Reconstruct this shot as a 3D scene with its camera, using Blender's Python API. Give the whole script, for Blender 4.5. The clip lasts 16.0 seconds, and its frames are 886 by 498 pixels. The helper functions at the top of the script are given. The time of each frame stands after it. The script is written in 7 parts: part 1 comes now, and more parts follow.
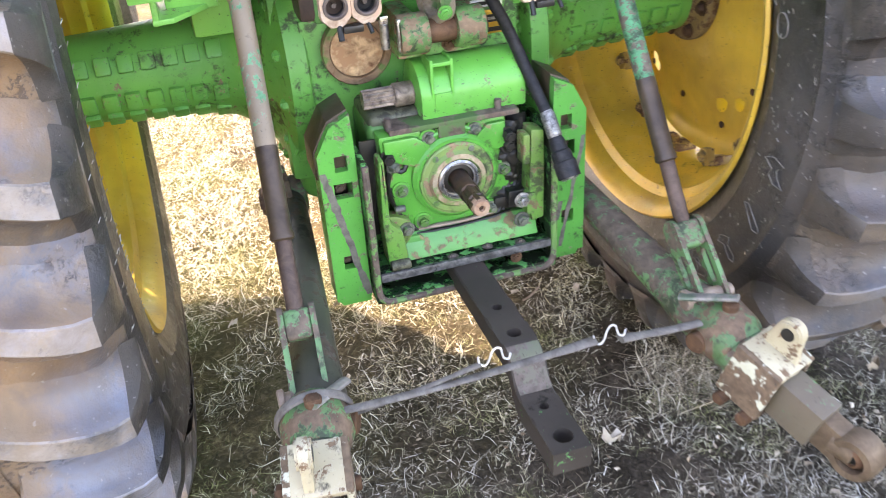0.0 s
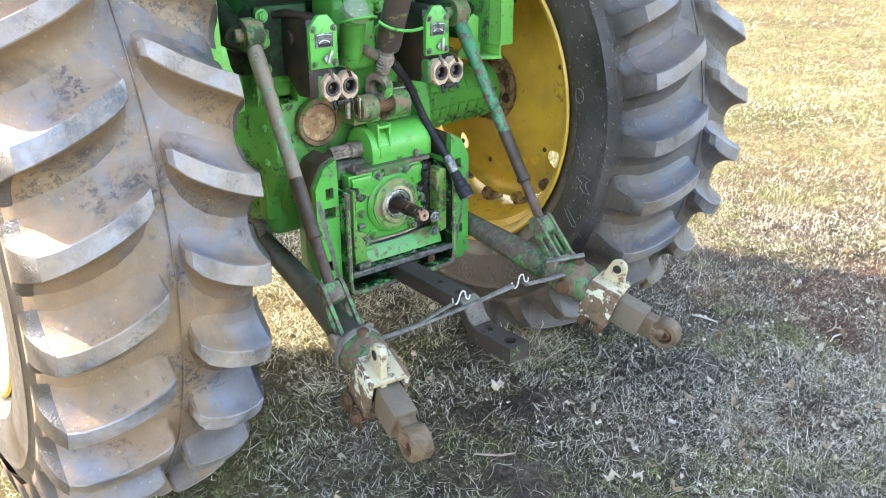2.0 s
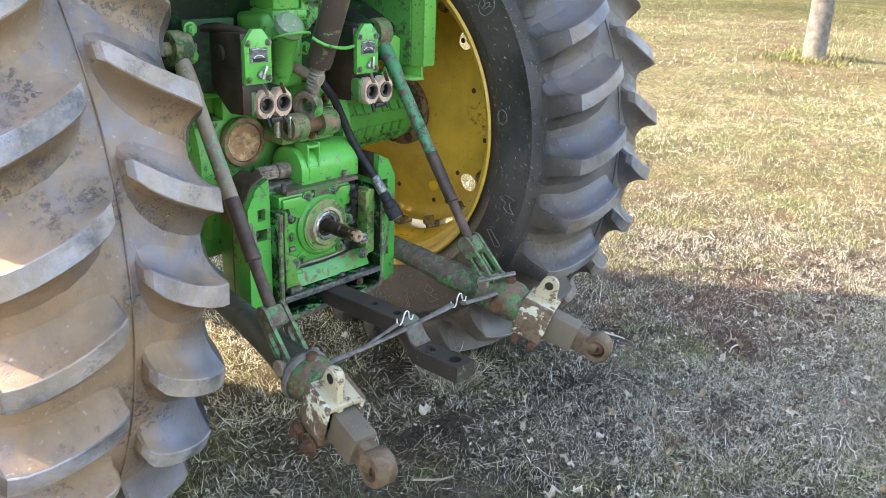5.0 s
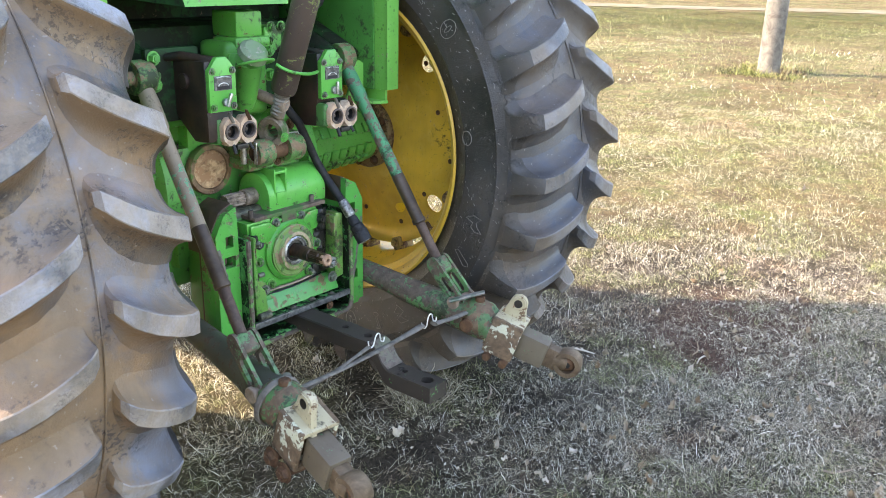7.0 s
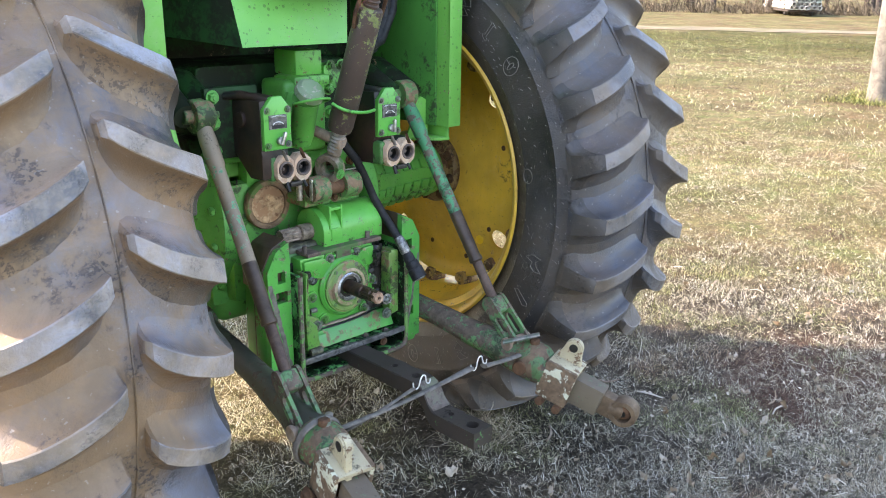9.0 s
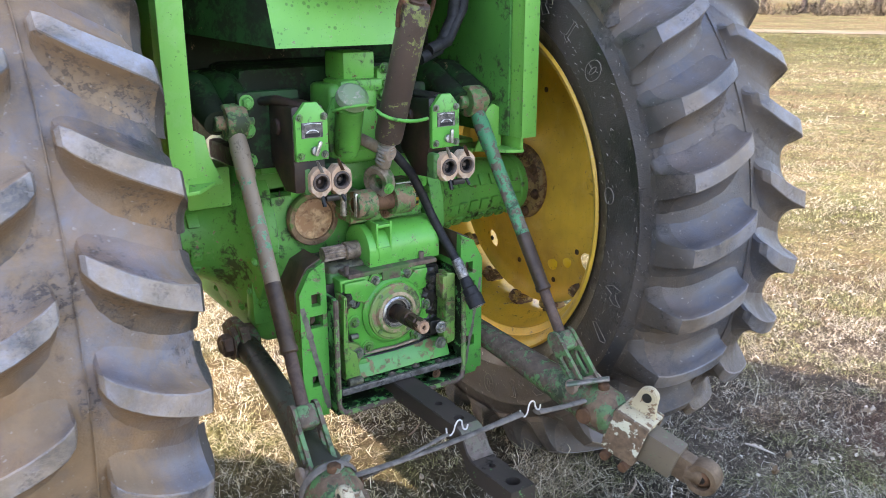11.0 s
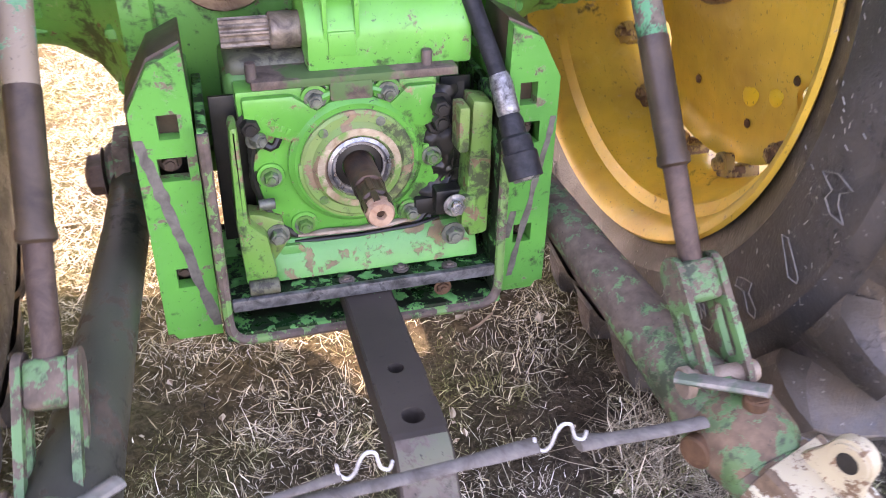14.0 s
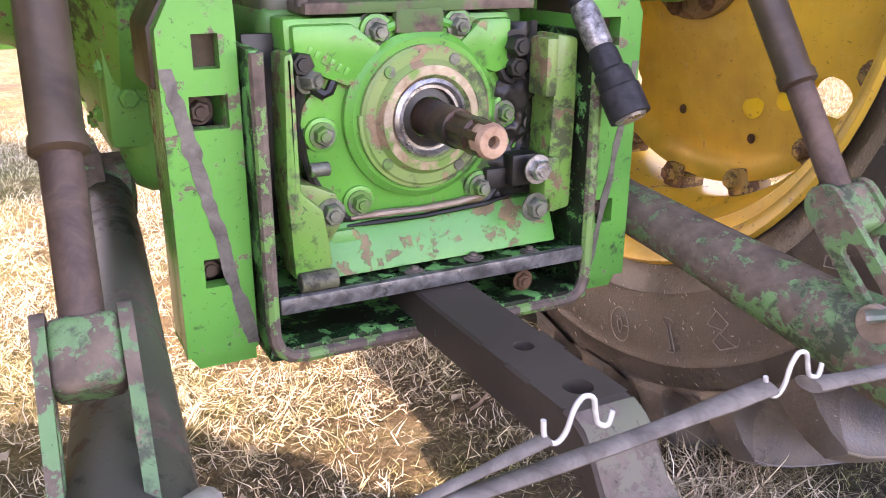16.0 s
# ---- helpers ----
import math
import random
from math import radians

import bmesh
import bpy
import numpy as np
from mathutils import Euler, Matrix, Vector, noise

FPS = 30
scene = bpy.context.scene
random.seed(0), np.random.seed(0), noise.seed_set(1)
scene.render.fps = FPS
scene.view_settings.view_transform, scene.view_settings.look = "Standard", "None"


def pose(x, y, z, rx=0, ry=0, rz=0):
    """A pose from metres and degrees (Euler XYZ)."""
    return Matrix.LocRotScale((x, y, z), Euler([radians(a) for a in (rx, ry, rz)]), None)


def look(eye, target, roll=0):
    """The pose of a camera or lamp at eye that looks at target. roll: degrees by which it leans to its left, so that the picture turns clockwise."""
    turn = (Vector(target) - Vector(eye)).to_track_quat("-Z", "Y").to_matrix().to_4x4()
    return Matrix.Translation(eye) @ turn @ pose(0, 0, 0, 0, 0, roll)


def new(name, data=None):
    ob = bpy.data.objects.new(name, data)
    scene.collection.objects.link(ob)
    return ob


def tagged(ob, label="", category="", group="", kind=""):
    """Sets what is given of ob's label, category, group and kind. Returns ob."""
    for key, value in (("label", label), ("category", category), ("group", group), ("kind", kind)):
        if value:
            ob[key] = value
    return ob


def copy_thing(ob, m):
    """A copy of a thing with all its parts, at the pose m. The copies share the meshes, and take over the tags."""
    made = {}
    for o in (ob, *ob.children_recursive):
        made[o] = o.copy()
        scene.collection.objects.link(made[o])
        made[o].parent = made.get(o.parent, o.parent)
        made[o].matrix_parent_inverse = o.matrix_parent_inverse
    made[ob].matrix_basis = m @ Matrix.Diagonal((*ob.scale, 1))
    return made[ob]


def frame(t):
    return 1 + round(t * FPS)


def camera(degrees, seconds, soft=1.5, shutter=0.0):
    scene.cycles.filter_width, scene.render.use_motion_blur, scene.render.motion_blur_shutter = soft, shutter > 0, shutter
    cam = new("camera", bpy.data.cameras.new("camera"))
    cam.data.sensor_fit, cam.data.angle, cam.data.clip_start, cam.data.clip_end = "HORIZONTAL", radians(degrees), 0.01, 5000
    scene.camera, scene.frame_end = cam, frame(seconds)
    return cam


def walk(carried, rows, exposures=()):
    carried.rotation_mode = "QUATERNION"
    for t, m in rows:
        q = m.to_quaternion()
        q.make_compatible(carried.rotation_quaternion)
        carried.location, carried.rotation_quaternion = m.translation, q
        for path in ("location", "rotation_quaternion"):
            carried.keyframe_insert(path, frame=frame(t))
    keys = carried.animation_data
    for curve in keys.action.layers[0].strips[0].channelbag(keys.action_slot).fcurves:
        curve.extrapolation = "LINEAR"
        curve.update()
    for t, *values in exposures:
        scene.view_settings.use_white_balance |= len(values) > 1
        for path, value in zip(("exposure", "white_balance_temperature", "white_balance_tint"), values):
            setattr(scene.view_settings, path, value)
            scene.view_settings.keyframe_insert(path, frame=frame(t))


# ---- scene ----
cam = camera(54.7, 16.0, soft=0.5, shutter=0.3)
PATH = [
    (0, (-0.429, -0.009, 1.376), (0.037, 1.638, 0.342), -4.0),
    (0.5, (-0.642, -0.168, 1.392), (0.065, 1.422, 0.404), -3.5),
    (1, (-0.929, -0.283, 1.376), (-0.059, 1.262, 0.45), -3.1),
    (1.5, (-1.133, -0.39, 1.406), (-0.109, 1.099, 0.549), -1.8),
    (2, (-1.308, -0.47, 1.461), (-0.154, 0.969, 0.689), -0.2),
    (2.5, (-1.375, -0.471, 1.479), (-0.138, 0.924, 0.755), 1.0),
    (3, (-1.411, -0.44, 1.485), (-0.116, 0.922, 0.802), 1.4),
    (3.5, (-1.422, -0.382, 1.47), (-0.088, 0.942, 0.787), 1.7),
    (4, (-1.438, -0.361, 1.442), (-0.062, 0.916, 0.751), 1.9),
    (4.2, (-1.443, -0.347, 1.421), (-0.056, 0.913, 0.722), 2.2),
    (6.3, (-1.477, -0.29, 1.401), (0.002, 0.882, 0.741), 1.7),
    (6.5, (-1.479, -0.291, 1.408), (0.007, 0.877, 0.754), 1.7),
    (7, (-1.471, -0.312, 1.414), (0.013, 0.865, 0.772), 1.3),
    (7.5, (-1.47, -0.319, 1.412), (-0.003, 0.883, 0.776), 1.0),
    (8, (-1.457, -0.341, 1.425), (-0.023, 0.905, 0.798), 0.5),
    (8.5, (-1.415, -0.358, 1.446), (-0.029, 0.946, 0.83), 0.5),
    (9, (-1.363, -0.367, 1.453), (-0.018, 0.987, 0.855), 0.8),
    (9.5, (-1.315, -0.398, 1.472), (-0.019, 1.012, 0.896), 0.9),
    (10, (-1.261, -0.425, 1.475), (-0.015, 1.035, 0.914), 1.2),
    (10.2, (-1.25, -0.428, 1.471), (-0.025, 1.053, 0.917), 1.2),
    (12.3, (-0.438, -0.135, 1.364), (0.245, 1.609, 0.663), 2.0),
    (12.4, (-0.409, -0.125, 1.361), (0.249, 1.616, 0.63), 2.8),
    (12.5, (-0.362, -0.083, 1.345), (0.262, 1.657, 0.581), 2.9),
    (13, (-0.176, 0.117, 1.246), (0.299, 1.836, 0.342), 5.0),
    (13.5, (-0.129, 0.256, 1.209), (0.293, 1.965, 0.261), 5.3),
    (14, (-0.171, 0.423, 1.134), (0.314, 2.048, 0.073), 1.2),
    (14.5, (-0.268, 0.627, 1.109), (0.367, 2.139, -0.036), -2.3),
    (15, (-0.346, 0.633, 0.954), (0.441, 2.244, 0.068), 0.3),
    (15.5, (-0.39, 0.647, 0.844), (0.479, 2.3, 0.128), 1.2),
    (16, (-0.378, 0.601, 0.822), (0.484, 2.275, 0.149), 0.3),
]
EXPOSURES = [(0.0, 3.58, 7800, 29), (1.0, 3.5, 8200, 27), (1.5, 3.48, 7500, 20), (2.5, 3.24, 7250, 15), (3.2, 3.13, 7300, 14), (4.0, 3.04, 7300, 16), (7.0, 2.98, 7300, 18), (10.0, 2.84, 7100, 22), (12.5, 3.24, 7700, 36), (13.2, 3.46, 7700, 43), (14.5, 3.63, 7800, 46), (16.0, 3.56, 8100, 47)]
walk(cam, [(t, look(eye, target, roll)) for t, eye, target, roll in PATH], EXPOSURES)

# ---- world, sun, exposure ----
SUN_TO = Vector((0.76, -1.035, -1.0)).normalized()
world = bpy.data.worlds.new("world")
scene.world = world
world.use_nodes = True
wn = world.node_tree
wn.nodes.clear()
sky = wn.nodes.new("ShaderNodeTexSky")
sky.sky_type = "NISHITA"
sky.sun_disc = False
sky.sun_elevation = math.asin(-SUN_TO.z)
sky.sun_rotation = math.atan2(-SUN_TO.x, -SUN_TO.y)
sky.air_density, sky.dust_density = 1.0, 1.2
bg = wn.nodes.new("ShaderNodeBackground")
bg.inputs["Strength"].default_value = 0.15
wo = wn.nodes.new("ShaderNodeOutputWorld")
wn.links.new(sky.outputs[0], bg.inputs[0])
wn.links.new(bg.outputs[0], wo.inputs[0])
sun = new("sun", bpy.data.lights.new("sun", "SUN"))
sun.data.energy, sun.data.angle, sun.data.color = 2.05, radians(0.6), (1.0, 0.93, 0.82)
sun.rotation_euler = SUN_TO.to_track_quat("-Z", "Y").to_euler()
sun.location = (-10, 12, 12)


# ---- materials ----
class Nodes:
    """A short way to write node materials."""

    def __init__(self, name):
        self.mat = bpy.data.materials.new(name)
        self.mat.use_nodes = True
        self.t = self.mat.node_tree
        self.bsdf = self.t.nodes["Principled BSDF"]
        self.geo = self.t.nodes.new("ShaderNodeNewGeometry")
        self.pos = self.geo.outputs["Position"]

    def node(self, kind, **inputs):
        n = self.t.nodes.new(kind)
        for k, v in inputs.items():
            self.link(v, n.inputs[k.replace("_", " ")])
        return n

    def link(self, v, socket):
        if isinstance(v, bpy.types.NodeSocket):
            self.t.links.new(v, socket)
        elif isinstance(v, tuple) and len(v) == 3 and socket.type == "RGBA":
            socket.default_value = (*v, 1)
        else:
            socket.default_value = v

    def noise(self, scale, detail=4.0, rough=0.55, vec=None, dist=0.0):
        return self.node("ShaderNodeTexNoise", Vector=vec or self.pos, Scale=scale, Detail=detail, Roughness=rough, Distortion=dist).outputs["Fac"]

    def ramp(self, fac, *stops):
        n = self.node("ShaderNodeValToRGB", Fac=fac)
        el = n.color_ramp.elements
        while len(el) < len(stops):
            el.new(0.5)
        for e, (p, c) in zip(el, stops):
            e.position = p
            e.color = (*c, 1) if isinstance(c, tuple) else (c, c, c, 1)
        return n.outputs["Color"]

    def mix(self, fac, a, b, blend="MIX"):
        n = self.t.nodes.new("ShaderNodeMix")
        n.data_type, n.blend_type = "RGBA", blend
        self.link(fac, n.inputs[0])
        self.link(a, n.inputs[6])
        self.link(b, n.inputs[7])
        return n.outputs[2]

    def math(self, op, a, b=0.5):
        n = self.t.nodes.new("ShaderNodeMath")
        n.operation = op
        self.link(a, n.inputs[0])
        self.link(b, n.inputs[1])
        return n.outputs[0]

    def stretch(self, sx, sy, sz):
        n = self.t.nodes.new("ShaderNodeVectorMath")
        n.operation = "MULTIPLY"
        self.link(self.pos, n.inputs[0])
        n.inputs[1].default_value = (sx, sy, sz)
        return n.outputs[0]

    def bump(self, height, strength=0.3, distance=0.002):
        b = self.node("ShaderNodeBump", Height=height, Strength=strength, Distance=distance)
        self.t.links.new(b.outputs[0], self.bsdf.inputs["Normal"])

    def done(self, color, rough=0.5, metal=0.0, spec=None):
        self.link(color, self.bsdf.inputs["Base Color"])
        self.link(rough, self.bsdf.inputs["Roughness"])
        self.link(metal, self.bsdf.inputs["Metallic"])
        if spec is not None:
            self.link(spec, self.bsdf.inputs["Specular IOR Level"])
        return self.mat


def paint(name, base, dark, chip=0.62, grime=0.5, under=(0.13, 0.085, 0.06), rough=0.33, streak=0.0, fine_scale=38.0, scuff=0.35, sheen=0.4, dotted=0.0):
    """Old enamel: two tones, pale scuffs, oily grime with its own shape, chips to rusty metal."""
    n = Nodes(name)
    col = n.mix(n.ramp(n.noise(5.0, 3), (0.35, 0.0), (0.65, 1.0)), base, dark)
    s = n.ramp(n.noise(14.0, 6, 0.7, dist=0.8), (0.54, 0.0), (0.70, 1.0))
    pale = tuple(min(0.8, c * 0.8 + 0.26 * max(base) ** 1.3) for c in base)
    col = n.mix(n.math("MULTIPLY", s, scuff), col, pale)
    g = n.ramp(n.math("ADD", n.math("MULTIPLY", n.noise(6.5, 5, 0.6, dist=0.4), 0.55), n.math("MULTIPLY", n.noise(48.0, 7, 0.7, dist=0.4), 0.45)), (grime + 0.030, 0.0), (grime + 0.085, 1.0))
    k = min(1.0, max(base) / 0.14)
    col = n.mix(n.math("MULTIPLY", g, 0.85), col, (0.030 * k, 0.027 * k, 0.019 * k))
    fine = n.noise(fine_scale, 8, 0.72, dist=0.2)
    bare = n.ramp(n.math("ADD", n.math("MULTIPLY", fine, 0.70), n.math("MULTIPLY", n.noise(7.5, 3), 0.30)), (chip, 0.0), (chip + 0.014, 1.0))
    halo = n.ramp(n.math("ADD", n.math("MULTIPLY", fine, 0.70), n.math("MULTIPLY", n.noise(7.5, 3), 0.30)), (chip - 0.02, 0.0), (chip, 1.0))
    col = n.mix(n.math("MULTIPLY", halo, 0.45), col, pale)
    metal_col = n.ramp(n.noise(60.0, 4), (0.3, under), (0.7, tuple(min(1.0, c * 2.1) for c in under)))
    col = n.mix(bare, col, metal_col)
    cell = n.node("ShaderNodeTexVoronoi", Vector=n.pos, Scale=62.0)
    gate = n.math("MULTIPLY", n.ramp(cell.outputs["Color"], (0.56, 0.0), (0.58, 1.0)), n.ramp(n.noise(6.0, 4, 0.6), (0.47, 0.0), (0.56, 1.0)))
    dots = n.math("MULTIPLY", n.ramp(cell.outputs["Distance"], (0.22, 1.0), (0.30, 0.0)), gate)
    col = n.mix(n.math("MULTIPLY", dots, dotted), col, (0.022, 0.020, 0.015))
    specks = n.ramp(n.noise(150.0, 3, 0.7, dist=0.6), (0.655, 0.0), (0.69, 1.0))
    col = n.mix(n.math("MULTIPLY", specks, 0.75), col, (0.028, 0.026, 0.02))
    if streak:
        st = n.ramp(n.noise(1.0, 5, 0.6, vec=n.stretch(70, 70, 6)), (0.52, 0.0), (0.68, 1.0))
        col = n.mix(n.math("MULTIPLY", st, streak), col, (0.10, 0.075, 0.04))
    r = n.ramp(n.math("MAXIMUM", n.math("MULTIPLY", g, 0.5), bare), (0.0, rough), (1.0, min(0.9, rough + 0.35)))
    n.bump(n.math("SUBTRACT", n.math("MULTIPLY", fine, 0.5), bare), 0.4, 0.0015)
    return n.done(col, r, 0.0, sheen)


def metal(name, a, b, rough=0.55, metallic=0.55, scale=30.0, bump=0.4, spot=None):
    n = Nodes(name)
    f = n.noise(scale, 6, 0.65, dist=0.5)
    col = n.ramp(f, (0.34, a), (0.66, b))
    if spot:
        col = n.mix(n.ramp(n.noise(scale * 0.45, 5, 0.6), (0.52, 0.0), (0.58, 1.0)), col, spot)
    n.bump(f, bump, 0.0015)
    return n.done(col, n.ramp(n.noise(scale * 0.6, 3), (0.3, rough - 0.12), (0.7, min(1.0, rough + 0.15))), metallic, 0.2 if rough > 0.45 else 0.4)


GREEN = paint("green_paint", (0.095, 0.42, 0.065), (0.058, 0.29, 0.046), chip=0.60, grime=0.545, under=(0.10, 0.075, 0.045), scuff=0.15, dotted=0.4)
GREEN_GREASE = paint("green_paint_black_grease", (0.070, 0.36, 0.048), (0.030, 0.185, 0.030), chip=0.592, grime=0.522, under=(0.12, 0.085, 0.04), rough=0.28, scuff=0.15)
GREEN_CAST = paint("green_cast_paint", (0.095, 0.36, 0.062), (0.060, 0.26, 0.048), chip=0.60, grime=0.515, rough=0.45)
GREEN_WORN = paint("green_worn_paint", (0.060, 0.31, 0.060), (0.040, 0.22, 0.045), chip=0.552, grime=0.53, under=(0.11, 0.078, 0.04))
GREEN_PANEL = paint("green_panel_paint", (0.145, 0.44, 0.078), (0.11, 0.365, 0.066), chip=0.615, grime=0.62, rough=0.4, dotted=0.45)
# inner fender green, darkened for the shade under the cab
GREEN_INNER = paint("shaded_inner_green", (0.055, 0.25, 0.045), (0.04, 0.18, 0.034), chip=0.64, grime=0.52, rough=0.5, scuff=0.1)
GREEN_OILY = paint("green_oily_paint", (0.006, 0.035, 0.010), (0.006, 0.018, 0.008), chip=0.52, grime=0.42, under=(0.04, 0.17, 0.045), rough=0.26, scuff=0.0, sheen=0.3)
GREEN_ARM = paint("green_arm_paint", (0.095, 0.23, 0.08), (0.065, 0.13, 0.055), chip=0.475, grime=0.48, under=(0.075, 0.055, 0.040), rough=0.5)
GREEN_ROD = paint("green_rod_paint", (0.05, 0.28, 0.12), (0.035, 0.19, 0.08), chip=0.525, grime=0.50, under=(0.085, 0.068, 0.05), rough=0.5)
YELLOWED = paint("yellowed_green_paint", (0.075, 0.26, 0.040), (0.16, 0.16, 0.058), chip=0.548, grime=0.495, under=(0.11, 0.07, 0.04))
RETAINER = paint("retainer_paint", (0.085, 0.28, 0.045), (0.20, 0.20, 0.09), chip=0.545, grime=0.50, under=(0.13, 0.085, 0.05), rough=0.4, fine_scale=30.0, scuff=0.2)
HUB = paint("rusty_yellow_hub", (0.32, 0.21, 0.07), (0.15, 0.09, 0.04), chip=0.50, grime=0.52, under=(0.085, 0.045, 0.022), rough=0.6)
YELLOWED_RUST = paint("rusty_green_edge", (0.10, 0.26, 0.06), (0.15, 0.17, 0.075), chip=0.475, grime=0.50, under=(0.075, 0.055, 0.042), rough=0.5)
CLAMP = paint("rusty_yellow_clamp", (0.40, 0.26, 0.07), (0.24, 0.14, 0.05), chip=0.50, grime=0.53, under=(0.09, 0.05, 0.025), rough=0.6)
YELLOW = paint("yellow_wheel_paint", (0.78, 0.48, 0.05), (0.50, 0.295, 0.04), chip=0.618, grime=0.575, under=(0.20, 0.12, 0.06), rough=0.42, streak=0.06, scuff=0.2, dotted=0.0)
CREAM = paint("cream_chipped_paint", (0.56, 0.58, 0.44), (0.42, 0.38, 0.24), chip=0.445, grime=0.56, under=(0.09, 0.06, 0.036), rough=0.6, fine_scale=26.0)
SLEEVE = paint("tan_sleeve_paint", (0.14, 0.115, 0.075), (0.10, 0.075, 0.05), chip=0.60, grime=0.54, under=(0.05, 0.13, 0.05), rough=0.6)
GREASY = paint("greasy_dull_green", (0.10, 0.105, 0.06), (0.075, 0.065, 0.045), chip=0.62, grime=0.44, rough=0.5)
DIRTY_CAST = paint("dirty_cast_green", (0.065, 0.21, 0.05), (0.04, 0.125, 0.034), chip=0.60, grime=0.47, rough=0.45)
# grimy green with the shade of the recesses put into its colour
SHADE_GREEN = paint("shaded_grimy_green", (0.016, 0.070, 0.018), (0.009, 0.032, 0.010), chip=0.62, grime=0.43, rough=0.6, scuff=0.1, sheen=0.2)
RUST = metal("rusty_steel", (0.05, 0.027, 0.016), (0.145, 0.078, 0.042), 0.75, 0.1)
BOLT = metal("greenish_bolt_steel", (0.06, 0.065, 0.05), (0.20, 0.21, 0.16), 0.45, 0.35, 60.0, 0.3, (0.08, 0.20, 0.05))
RUST_PALE = metal("orange_dusty_rust", (0.15, 0.07, 0.034), (0.62, 0.41, 0.235), 0.8, 0.0, 46.0, 0.8, (0.36, 0.20, 0.105))
TAN_STEEL = metal("tan_worn_steel", (0.20, 0.14, 0.10), (0.36, 0.28, 0.21), 0.6, 0.2, 24.0)
BROWN_STEEL = metal("brown_oily_steel", (0.038, 0.025, 0.016), (0.088, 0.060, 0.038), 0.42, 0.1, 18.0)
LINK_BROWN = paint("top_link_brown", (0.088, 0.062, 0.048), (0.055, 0.038, 0.030), chip=0.555, grime=0.58, under=(0.11, 0.13, 0.045), rough=0.45, scuff=0.1)
VALVE_BROWN = metal("baked_oil_brown", (0.012, 0.008, 0.006), (0.055, 0.030, 0.021), 0.45, 0.0, 11.0, 0.3, (0.012, 0.011, 0.009))
EDGE_STEEL = metal("oily_edge_steel", (0.035, 0.035, 0.034), (0.17, 0.168, 0.16), 0.36, 0.3, 60.0, 0.3)
RING_TAN = metal("tan_seal_ring", (0.24, 0.17, 0.10), (0.46, 0.38, 0.26), 0.5, 0.2, 50.0, 0.4, (0.12, 0.24, 0.06))
DRAWBAR_STEEL = paint("drawbar_steel", (0.064, 0.051, 0.040), (0.040, 0.033, 0.026), chip=0.60, grime=0.56, under=(0.05, 0.15, 0.05), rough=0.5, scuff=0.2, sheen=0.15)
BEND = paint("rubbed_bend", (0.125, 0.095, 0.075), (0.085, 0.13, 0.06), chip=0.47, grime=0.55, under=(0.07, 0.055, 0.045), rough=0.5)
ROD_TAN = paint("tan_rod_paint", (0.25, 0.195, 0.13), (0.18, 0.14, 0.095), chip=0.55, grime=0.56, under=(0.06, 0.17, 0.09), rough=0.55)
DARK_STEEL = metal("dark_drawbar_steel", (0.055, 0.044, 0.038), (0.16, 0.122, 0.10), 0.5, 0.05, 20.0, 0.3)
WORN_STEEL = metal("worn_grey_steel", (0.14, 0.125, 0.11), (0.32, 0.29, 0.25), 0.45, 0.25, 26.0, 0.3, (0.10, 0.13, 0.09))
BRIGHT = metal("bright_steel", (0.20, 0.195, 0.185), (0.52, 0.51, 0.49), 0.34, 0.8, 90.0, 0.3)
# black of greasy iron, also used for shade drawn into gaps
BLACK = metal("black_grease_and_shade", (0.006, 0.006, 0.005), (0.022, 0.020, 0.016), 0.42, 0.0, 30.0)
HOSE = metal("black_hose_rubber", (0.012, 0.012, 0.013), (0.03, 0.03, 0.03), 0.5, 0.0, 60.0, 0.2)
STRAP = metal("grey_strap_rubber", (0.085, 0.074, 0.062), (0.18, 0.16, 0.135), 0.85, 0.0, 40.0, 0.3)
ROD_STEEL = metal("brown_rod_steel", (0.05, 0.033, 0.025), (0.12, 0.08, 0.06), 0.55, 0.0, 30.0, 0.3)


